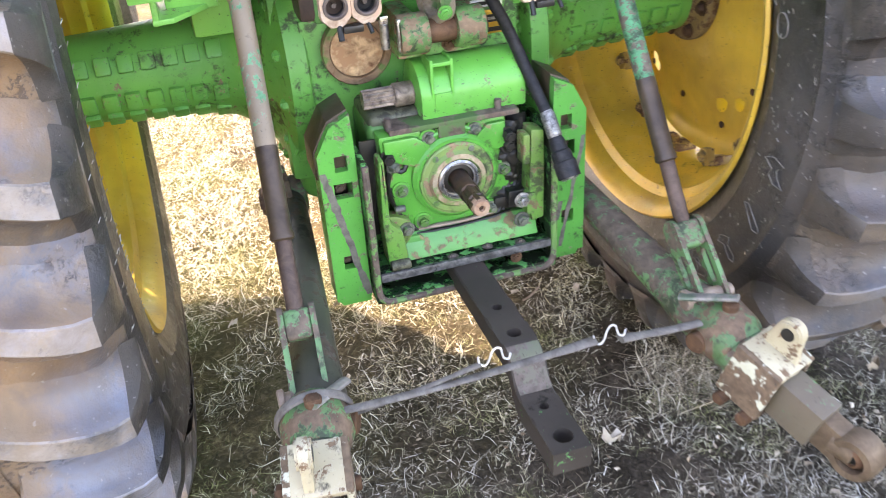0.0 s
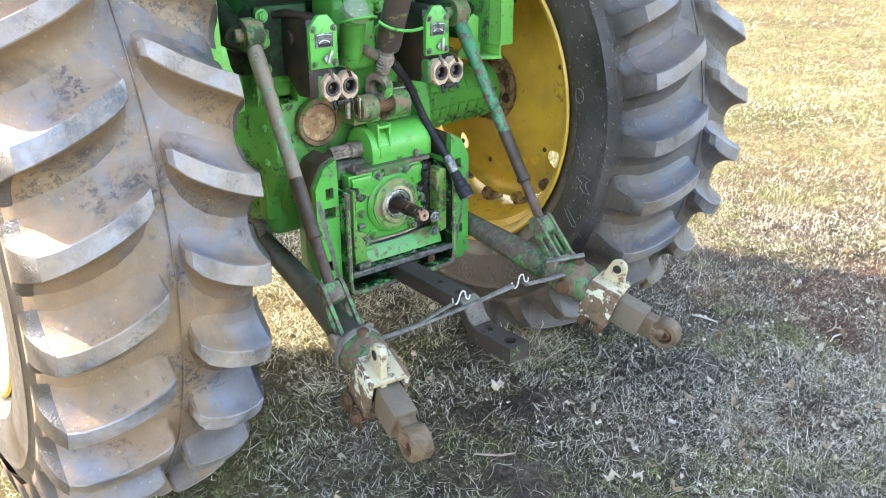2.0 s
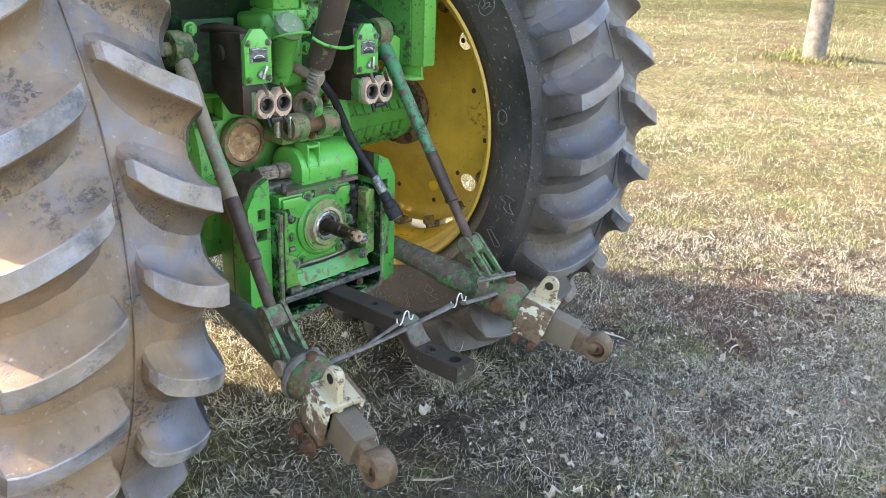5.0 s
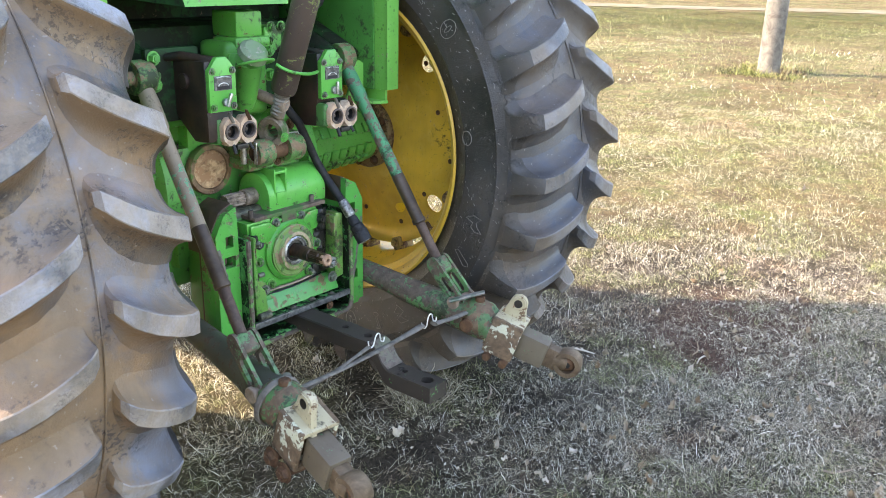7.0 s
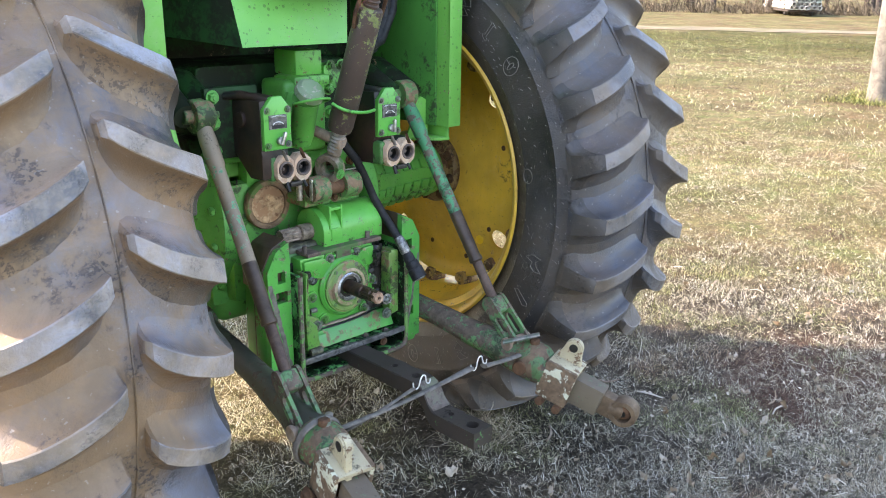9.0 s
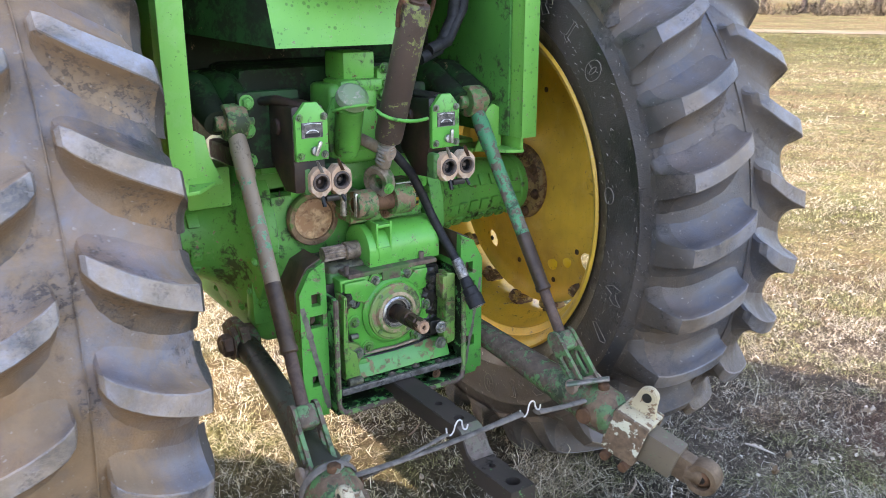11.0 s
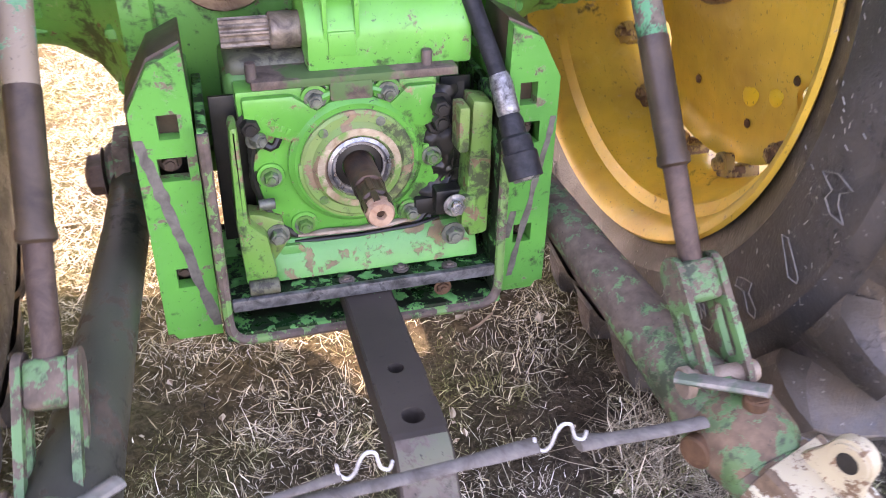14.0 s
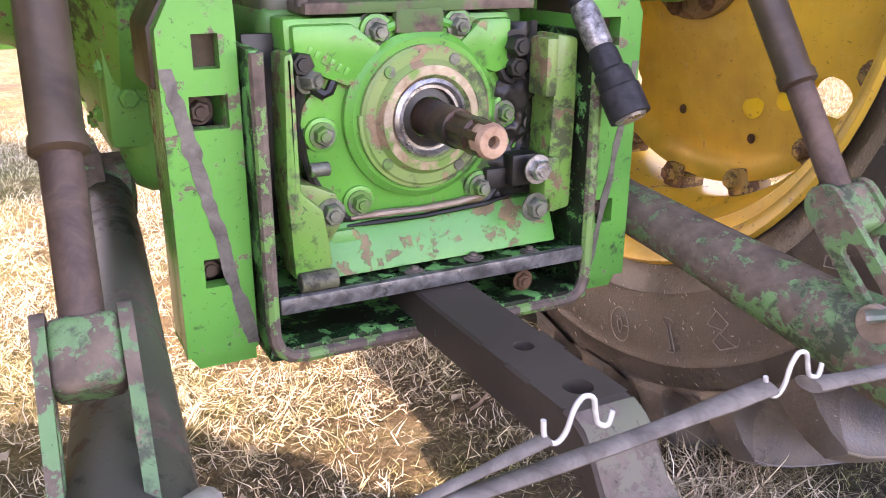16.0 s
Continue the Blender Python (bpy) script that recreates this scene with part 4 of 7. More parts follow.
grease.add([(x, 1.3935 - 0.011 * min(1, max(0.0, hump(x, z))) ** 0.6, z) for z in gz for x in gx], [[j * 30 + i, j * 30 + i + 1, (j + 1) * 30 + i + 1, (j + 1) * 30 + i] for j in range(69) for i in range(29)])
part("grease_block", Build().box((0.117, 1.378, 0.590), (0.036, 0.026, 0.036), 0.006).box((0.100, 1.386, 0.580), (0.05, 0.014, 0.024), 0.005), BLACK, pc, "knuckle black with grease")
# black sheets stand in for the dark recess behind each bracket
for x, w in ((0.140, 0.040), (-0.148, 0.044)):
    part("grease_film", Build().box((x, 1.4275, 0.64), (w, 0.006, 0.20), 0.002), BLACK, pc, "black sheet for the shade behind the bracket")
part("grease_lump", grease, BLACK, brp, "black wet grease")
bolts([(0.121, 1.350, 0.594)], (0, -1, 0), brp, BRIGHT, 0.012, 0.012)
bolts([(0.119, 1.35, 0.552)], (0, -1, 0), brp, BOLT, 0.012, 0.012)
prof_l = [(-0.152, 0.728), (-0.142, 0.730), (-0.141, 0.600), (-0.120, 0.580), (-0.112, 0.525), (-0.120, 0.512), (-0.152, 0.512), (-0.156, 0.60)]
brlp = part("guard_bracket", Build().prism(**xz(1.350, prof_l, 0.045, 0.006)), YELLOWED, pc, "cast bracket with yellowed worn paint")
bolts([(-0.106, 1.372, 0.570)], (0, -1, 0), brlp, BOLT, 0.011, 0.012)
part("bracket_step", Build().prism(**xz(1.372, [(-0.140, 0.604), (-0.124, 0.600), (-0.098, 0.588), (-0.095, 0.556), (-0.112, 0.532), (-0.132, 0.53)], 0.03, 0.004)), YELLOWED, brlp)
part("bolt_stub", Build().hexbolt((-0.122, 1.384, 0.700), (0.5, -1, 0), 0.010, 0.016), BOLT, brlp)
part("corner_web", Build().prism(**xz(1.378, [(-0.113, 0.508), (-0.080, 0.508), (-0.064, 0.530), (-0.078, 0.548), (-0.104, 0.548)], 0.03, 0.005)), GREEN_WORN, brlp)
part("stud", Build().cyl((-0.126, 1.372, 0.615), (-0.106, 1.372, 0.615), 0.007), BOLT, brlp)
part("stud", Build().cyl((-0.150, 1.345, 0.512), (-0.112, 1.345, 0.512), 0.010), GREASY, brlp)
part("dried_grease", Build().tube([(-0.080, 1.386, 0.5565), (-0.045, 1.383, 0.5585), (0.0, 1.382, 0.5575), (0.04, 1.383, 0.559), (0.078, 1.386, 0.5625)], [0.003, 0.0062, 0.0052, 0.0062, 0.004], 8, 0.6), TAN_STEEL, pc, "dried grease and dirt under the cover")
# black line drawn for the dark gap under the dried grease
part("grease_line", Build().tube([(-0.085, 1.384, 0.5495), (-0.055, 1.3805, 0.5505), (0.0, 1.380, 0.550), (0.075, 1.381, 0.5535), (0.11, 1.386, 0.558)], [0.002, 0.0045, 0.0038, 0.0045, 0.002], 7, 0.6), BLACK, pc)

# upper half-round housing with the second shaft
up = Build()
half = [(1.404, 0.765), (1.404, 0.80)] + [(1.468 - 0.064 * math.cos(a), 0.800 + 0.064 * math.sin(a)) for a in np.linspace(0.2, math.pi - 0.2, 14)] + [(1.532, 0.80), (1.532, 0.765)]
up.prism(**yz(-0.050, half, 0.204, 0.006))
uh = part("shaft_housing", up, GREEN, tractor, "green half-round shaft housing")
st = Build()
for s in (-1, 1):
    st.box((-0.008 + s * 0.019, 1.432, 0.835), (0.006, 0.055, 0.085), 0.002)
st.box((-0.008, 1.412, 0.800), (0.034, 0.02, 0.03), 0.003).box((-0.008, 1.43, 0.868), (0.034, 0.05, 0.008), 0.003)
part("strap_bracket", st, GREEN, uh, "folded green strap bracket")
sp = Build().cyl((-0.048, 1.468, 0.802), (-0.088, 1.468, 0.802), 0.0225)
teeth = [(0.0185 if (i // 2) % 2 else 0.0150, 2 * math.pi * i / 48) for i in range(48)]
sp.add([(x, 1.468 + r * math.cos(t), 0.802 + r * math.sin(t)) for x in (-0.086, -0.146) for r, t in teeth], [[i, (i + 1) % 48, 48 + (i + 1) % 48, 48 + i] for i in range(48)] + [list(range(48, 96))])
part("splined_stub", sp, metal("oily_spline_steel", (0.085, 0.064, 0.048), (0.32, 0.25, 0.19), 0.45, 0.2, 50.0, 0.4), uh, "bare splined shaft stub, brown with oil")

# ---- hitch plates and drawbar frame ----
GREEN_SCRAPED = paint("scraped_green_paint", (0.064, 0.34, 0.054), (0.042, 0.235, 0.042), chip=0.576, grime=0.525, under=(0.10, 0.078, 0.05), scuff=0.15)


SCRAPE = metal("scraped_metal", (0.09, 0.082, 0.068), (0.19, 0.175, 0.145), 0.55, 0.15, 45.0, 0.3)


def hitch_plate(s):
    xi, xo = 0.190, 0.258
    holes = [(0.217, 0.733, 0.023, 0.030), (0.218, 0.680, 0.034, 0.030), (0.222, 0.530, 0.026, 0.028)]
    xs = sorted({xi, xo, *(x + d * w / 2 for x, _, w, _ in holes for d in (-1, 1))})
    zs = sorted({0.447, 0.752, 0.80, *(z + d * h / 2 for _, z, _, h in holes for d in (-1, 1))})
    skip = {(j, i) for j in range(len(zs) - 1) for i in range(len(xs) - 1) for x, z, w, h in holes
            if abs((xs[i] + xs[i + 1]) / 2 - x) < w / 2 and abs((zs[j] + zs[j + 1]) / 2 - z) < h / 2}
    def shape(x, z):
        f = (x - xi) / (xo - xi)
        if z > 0.79:
            return s * (xi + 0.002 + f * (xo - 0.030 - xi)), 0.822 - f * 0.018
        return s * x, z
    b = holed_plate(xs, zs, skip, 1.362, 0.020, shape)
    b.box((s * (xo - 0.006), 1.405, 0.60), (0.012, 0.048, 0.30), 0.003)
    b.box((s * (xi + 0.006), 1.47, 0.60), (0.012, 0.19, 0.30), 0.003)
    b.prism(**xz(1.372, [(s * x, z) for x, z in ((xi, 0.43), (xo - 0.012, 0.43), (xo, 0.449), (xi, 0.449))], 0.06, 0.0))
    p = part("hitch_plate", b, GREEN_SCRAPED, tractor, "heavy green hitch plate with square holes, paint scraped to metal")
    for z0, z1, x0, x1, thick in (((0.72, 0.452, -0.252, -0.194, 0.0065),) if s < 0 else ((0.700, 0.462, 0.254, 0.206, 0.0042), (0.566, 0.525, 0.206, 0.200, 0.004))):
        zz = np.linspace(z0, z1, 40)
        mid = [x0 + (x1 - x0) * (z0 - z) / (z0 - z1) + 0.004 * noise.noise((z * 22, s, 0)) for z in zz]
        wid = [thick * (1 + 0.5 * noise.noise((z * 30, s, 5)) + 0.45 * noise.noise((z * 95, s, 9))) for z in zz]
        band = [(m - w, z) for m, w, z in zip(mid, wid, zz)] + [(m + w, z) for m, w, z in zip(mid[::-1], wid[::-1], zz[::-1])]
        part("scraped_band", Build().prism(**xz(1.3613, band, 0.0012, 0)), SCRAPE, p, "long grey scrape in the paint")
    cap = Build().prism(**xz(1.3825, [(s * x, z) for x, z in ((xi, 0.70), (xo + 0.004, 0.70), (xo + 0.004, 0.753), (xo - 0.028, 0.808), (xi + 0.002, 0.826))], 0.09, 0.003))
    part("dirty_gusset", cap, BROWN_STEEL, p, "grimy brown slanting gusset")
    part("cheek", Build().box((s * (xo - 0.016), 1.440, 0.60), (0.010, 0.022, 0.30), 0.003), BROWN_STEEL, p, "rust-brown edge behind the plate")
    # black sheet added so the holes look deep and dark
    part("backing", Build().box((s * 0.222, 1.4285, 0.60), (0.060, 0.006, 0.29), 0.001), BLACK, p, "black sheet that darkens the holes from behind")
    for x, z, w, h in holes[1:]:
        part("bolt", Build().hexbolt((s * (x + 0.004), 1.392, z - 0.002), (0, -1, 0), 0.010, 0.012), ROD_STEEL, p)
    return p


hitch_plate(1)
hitch_plate(-1)

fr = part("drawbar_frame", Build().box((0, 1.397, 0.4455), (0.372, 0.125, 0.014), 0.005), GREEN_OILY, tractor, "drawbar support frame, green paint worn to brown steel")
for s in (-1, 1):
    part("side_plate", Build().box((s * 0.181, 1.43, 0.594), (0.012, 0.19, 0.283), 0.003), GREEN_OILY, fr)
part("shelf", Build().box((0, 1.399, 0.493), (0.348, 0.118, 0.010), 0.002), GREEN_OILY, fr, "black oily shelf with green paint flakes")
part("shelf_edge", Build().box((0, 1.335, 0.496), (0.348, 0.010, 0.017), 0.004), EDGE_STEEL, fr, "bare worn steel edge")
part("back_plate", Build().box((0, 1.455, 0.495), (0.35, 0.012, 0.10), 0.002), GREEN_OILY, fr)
edge = [(-0.181, 0.733), (-0.181, 0.60), (-0.181, 0.475), (-0.180, 0.462), (-0.175, 0.4495), (-0.165, 0.4425), (-0.152, 0.4405), (0.152, 0.4405), (0.165, 0.4425), (0.175, 0.4495), (0.180, 0.462), (0.181, 0.475), (0.181, 0.60), (0.181, 0.733)]
part("frame_edge", Build().tube([(x, 1.3345, z) for x, z in edge], 0.0068, 8), YELLOWED_RUST, fr, "rounded edge of the frame, green worn to rust")
lip = Build().prism(**yz(-0.125, [(1.364, 0.503), (1.386, 0.553), (1.42, 0.553), (1.42, 0.503)], 0.285, 0.004))
part("front_lip", lip, GREEN_WORN, fr, "bright green sloping lip, chipped brown")
bolts([(-0.025, 1.35, 0.5), (0.05, 1.36, 0.5), (0.115, 1.35, 0.5)], (0, 0, 1), fr, DARK_STEEL, 0.008, 0.004)
bolts([(-0.02, 1.347, 0.47), (0.105, 1.347, 0.47)], (0, -1, 0), fr, RUST, 0.009, 0.006)

# drawbar with a step down near its end; the holes are real
def bar_span(b, pts, holes, hw=0.032, t=0.042):
    """pts: (y, top z) along the bar."""
    for (y0, z0), (y1, z1) in zip(pts, pts[1:]):
        hole = next((h for h in holes if y1 - 1e-6 <= h[0] - h[1] and h[0] + h[1] <= y0 + 1e-6 and abs(y0 - y1) < 5 * h[1]), None)
        n = 12 if hole else 0
        if not hole:
            vs = [(x, y, z) for y, zt in ((y0, z0), (y1, z1)) for x, z in ((-hw, zt - 0.003), (-hw + 0.003, zt), (hw - 0.003, zt), (hw, zt - 0.003), (hw, zt - t), (-hw, zt - t))]
            b.add(vs, [[i, (i + 1) % 6, 6 + (i + 1) % 6, 6 + i] for i in range(6)])
        else:
            yc, r = hole
            K = 24
            L = (y0 - y1) / 2
            ym, zt = (y0 + y1) / 2, z0
            vs, fs = [], []
            for z in (zt, zt - t):
                corner = math.atan2(L, hw)
                angles = sorted([2 * math.pi * i / (K - 4) for i in range(K - 4)] + [corner, math.pi - corner, math.pi + corner, 2 * math.pi - corner])
                for a in angles:
                    c, s = math.cos(a), math.sin(a)
                    k = min(hw / max(abs(c), 1e-6), L / max(abs(s), 1e-6))
                    vs.append((r * c, yc + r * s, z))
                    vs.append((k * c, ym + k * s, z))
            for i in range(K):
                j = (i + 1) % K
                fs.append([2 * i, 2 * j, 2 * j + 1, 2 * i + 1])
                fs.append([2 * K + 2 * i, 2 * K + 2 * i + 1, 2 * K + 2 * j + 1, 2 * K + 2 * j])
                fs.append([2 * i, 2 * K + 2 * i, 2 * K + 2 * j, 2 * j])
                if abs(vs[2 * i + 1][0]) > hw - 1e-5 and abs(vs[2 * j + 1][0]) > hw - 1e-5 and vs[2 * i + 1][0] * vs[2 * j + 1][0] > 0:
                    fs.append([2 * i + 1, 2 * j + 1, 2 * K + 2 * j + 1, 2 * K + 2 * i + 1])
            b.add(vs, fs)


HOLES = [(1.178, 0.0095), (1.096, 0.013), (0.968, 0.0085), (0.895, 0.0165)]
db = Build()
bar_span(db, [(1.80, 0.486), (1.198, 0.486), (1.158, 0.486), (1.120, 0.486), (1.072, 0.486), (1.058, 0.484), (1.046, 0.478), (1.036, 0.468), (1.018, 0.440), (1.008, 0.431), (0.994, 0.427), (0.986, 0.426), (0.950, 0.426), (0.930, 0.426), (0.860, 0.426)], HOLES)
for y, z in ((1.80, 0.486), (0.860, 0.426)):
    db.add([(-0.032, y, z), (0.032, y, z), (0.032, y, z - 0.042), (-0.032, y, z - 0.042)], [[0, 1, 2, 3]])
part("drawbar", db, [DRAWBAR_STEEL], tractor, "dark steel drawbar with bolt holes and a stepped end", 25, 0.0005)
part("worn_bend", Build().tube([(0, 1.062, 0.4862), (0, 1.046, 0.480), (0, 1.034, 0.466), (0, 1.018, 0.442), (0, 1.0, 0.4312)], 0.029, 8, 0.03), BEND, tractor, "rubbed bright bend of the drawbar with green flecks")


# ---- three-point hitch ----
ROCKER = paint("dirty_rocker_green", (0.10, 0.26, 0.06), (0.07, 0.14, 0.045), chip=0.51, grime=0.48, under=(0.13, 0.085, 0.05), rough=0.5)
ARM_DARK = paint("dark_arm_paint", (0.062, 0.066, 0.042), (0.040, 0.036, 0.027), chip=0.545, grime=0.52, under=(0.05, 0.036, 0.024), rough=0.5, scuff=0.3)
TIP = paint("tip_block_paint", (0.075, 0.24, 0.06), (0.06, 0.10, 0.045), chip=0.48, grime=0.47, under=(0.085, 0.055, 0.034), rough=0.5)
EAR_CREAM = paint("cream_ear_paint", (0.47, 0.42, 0.28), (0.34, 0.28, 0.17), chip=0.52, grime=0.515, under=(0.11, 0.07, 0.04), rough=0.6, fine_scale=40.0)
LINK_END = metal("brown_link_steel", (0.075, 0.05, 0.030), (0.17, 0.12, 0.075), 0.6, 0.2, 24.0)


def lower_link(s, dz, reach):
    """dz lifts the tip; reach is how far the ball stands from the middle."""
    P = lambda x, y, z: Vector((s * x, y, z + dz * max(0.0, min(1.0, (1.66 - y) / 0.7))))
    arm = Build()
    line = [P(0.288, 1.66, 0.545), P(0.300, 1.50, 0.520), P(0.318, 1.32, 0.492), P(0.338, 1.15, 0.462), P(0.352, 1.06, 0.446), P(0.362, 1.00, 0.434), P(0.372, 0.955, 0.424)]
    arm.tube(line, [0.030, 0.031, 0.034, 0.041, 0.050, 0.052, 0.046], 14, 1.0)
    link = part("lower_link", arm, GREEN_ARM if s > 0 else ARM_DARK, tractor, "heavy lower hitch arm, green paint worn to dark iron" if s > 0 else "heavy lower hitch arm, olive-brown with oil and dust")
    boss = P(0.362, 1.01, 0.446)
    part("tip_block", Build().tube([P(0.360, 1.05, 0.440), P(0.362, 1.03, 0.446), P(0.364, 0.985, 0.440), P(0.368, 0.965, 0.432)], [0.046, 0.057, 0.056, 0.046], 16, 0.95), TIP, link, "green swivel block at the arm's tip")
    part("side_boss", Build().cyl(boss + Vector((-s * 0.05, 0, -0.01)), boss + Vector((-s * 0.064, -0.006, -0.01)), 0.020), RUST, link)
    piv = Build().cyl(P(0.255, 1.66, 0.545), P(0.325, 1.66, 0.545), 0.042).cyl(P(0.325, 1.66, 0.545), P(0.352, 1.66, 0.545), 0.024)
    pv = part("pivot", piv, GREEN_ARM, link)
    lug = Build().prism(**yz(s * 0.300 - 0.012, [(1.60, 0.500), (1.72, 0.490), (1.76, 0.56), (1.70, 0.60), (1.62, 0.598), (1.596, 0.56)], 0.024, 0.005))
    part("pivot_lug", lug, GREEN_ARM, pv, "cast pivot lug, green over rust")
    part("pivot_nut", Build().hexbolt((s * 0.328, 1.645, 0.548), (s, 0, 0), 0.030, 0.024), ROD_STEEL, pv)
    pin = Build().cyl(P(0.362, 1.005, 0.462), P(0.362, 1.003, 0.492), 0.021).cyl(P(0.362, 1.003, 0.492), P(0.362, 1.003, 0.506), 0.014).box(P(0.362, 1.003, 0.500), (0.02, 0.02, 0.016), 0.003)
    part("swivel_pin", pin, RUST, link, "rusty swivel pin")
    d = (P(reach, 0.755, 0.350) - P(0.374, 0.955, 0.420)).normalized()
    rot = d.to_track_quat("Y", "Z").to_matrix()
    A = lambda t, up=0.0, side=0.0: P(0.374, 0.955, 0.420) + rot @ Vector((side * s, t, up))
    col = Build()
    col.slot = 1
    col.box(A(0.035, 0.048), (0.092, 0.088, 0.012), 0.004, rot)
    col.slot = 0
    col.box(A(0.035, -0.052), (0.092, 0.088, 0.012), 0.004, rot)
    for k in (-1, 1):
        col.box(A(0.035, 0.0, k * 0.044), (0.012, 0.088, 0.11), 0.004, rot)
    col.box(A(-0.005, 0, 0), (0.075, 0.02, 0.09), 0.004, rot)
    c = part("collar", col, [CREAM, EAR_CREAM], link, "cream collar, paint flaked to brown rust")
    ear = Build()
    K = 20
    pts = [(-0.045, -0.035), (0.045, -0.035), (0.028, 0.012)] + [(0.025 * math.cos(a), 0.030 + 0.025 * math.sin(a)) for a in np.linspace(0, math.pi, 10)] + [(-0.028, 0.012)]
    m = Matrix.Translation(A(0.034, 0.068, -0.012)) @ rot.to_4x4() @ Matrix.Rotation(radians(90), 4, "Z") @ Matrix.Rotation(radians(90), 4, "X")
    ear.prism([(x, y) for x, y in pts], 0.016, m @ Matrix.Translation((0, 0, -0.008)), 0.003)
    ax = (m.to_3x3() @ Vector((0, 0, 1))).normalized()
    hc = m @ Vector((0, 0.030, 0))
    ear.lathe([(0.012, -0.012), (0.021, -0.012), (0.021, 0.012), (0.012, 0.012)], hc, ax, 24, closed=True)
    e = part("ear", ear, EAR_CREAM, c, "upright ear with a pin hole")
    part("ear_bush", Build().lathe([(0.0, -0.0125), (0.012, -0.0125), (0.012, 0.0125), (0, 0.0125)], hc, ax, 20), BLACK, c)
    for t in (0.012, 0.062):
        part("bolt", Build().cyl(A(t, -0.066, -0.058), A(t, -0.066, 0.06), 0.012).hexbolt(A(t, -0.066, -0.058), rot @ Vector((-s, 0, 0)), 0.018, 0.014), RUST, c)
    ext = Build()
    ext.box(A(0.115, -0.004), (0.058, 0.09, 0.078), 0.006, rot)
    part("sleeve", ext, SLEEVE, link, "worn green telescoping sleeve")
    end = Build()
    end.box(A(0.165, -0.004), (0.040, 0.07, 0.060), 0.006, rot)
    sx = rot @ Vector((1, 0, 0))
    bc = P(reach, 0.755, 0.350)
    end.tube([A(0.185, -0.004), bc], [0.028, 0.024], 12)
    end.lathe([(0.024, -0.024), (0.036, -0.024), (0.040, -0.018), (0.040, 0.018), (0.036, 0.024), (0.024, 0.024)], bc, sx, 36, closed=True)
    ep = part("link_end", end, LINK_END, link, "brown rusty link end with a ball eye")
    ball = [(0.024 * math.cos(a), 0.024 * math.sin(a)) for a in np.linspace(-1.1, 1.1, 11)]
    part("ball", Build().lathe([(0.010, ball[0][1])] + ball + [(0.010, ball[-1][1])], bc, sx, 28, closed=True), RUST, ep, "rusty ball with a hole")
    part("ball_core", Build().cyl(bc - sx * 0.017, bc + sx * 0.017, 0.0105), BLACK, ep)
    return link


lower_link(1, 0.004, 0.446)
lower_link(-1, 0.028, 0.402)


def slotted_plate(length, half, y0, y1, gap, thick, m):
    """A flat bar with round ends along y and one long slot from y0 to y1."""
    b, K = Build(), 9
    def stadium(a, c, w):
        up = [(w * math.cos(t), c + w * math.sin(t)) for t in np.linspace(0, math.pi, K)]
        return up + [(w * math.cos(t), a + w * math.sin(t)) for t in np.linspace(math.pi, 2 * math.pi, K)]
    outer, inner = stadium(0.0, length, half), stadium(y0, y1, gap)
    n = 2 * K
    vs = [m @ Vector((x, p[1], p[0])) for x in (-thick / 2, thick / 2) for ring in (outer, inner) for p in ring]
    fs = []
    for i in range(n):
        j = (i + 1) % n
        fs += [[i, j, n + j, n + i], [2 * n + i, 3 * n + i, 3 * n + j, 2 * n + j], [i, 2 * n + i, 2 * n + j, j], [n + i, n + j, 3 * n + j, 3 * n + i]]
    return b.add(vs, fs)


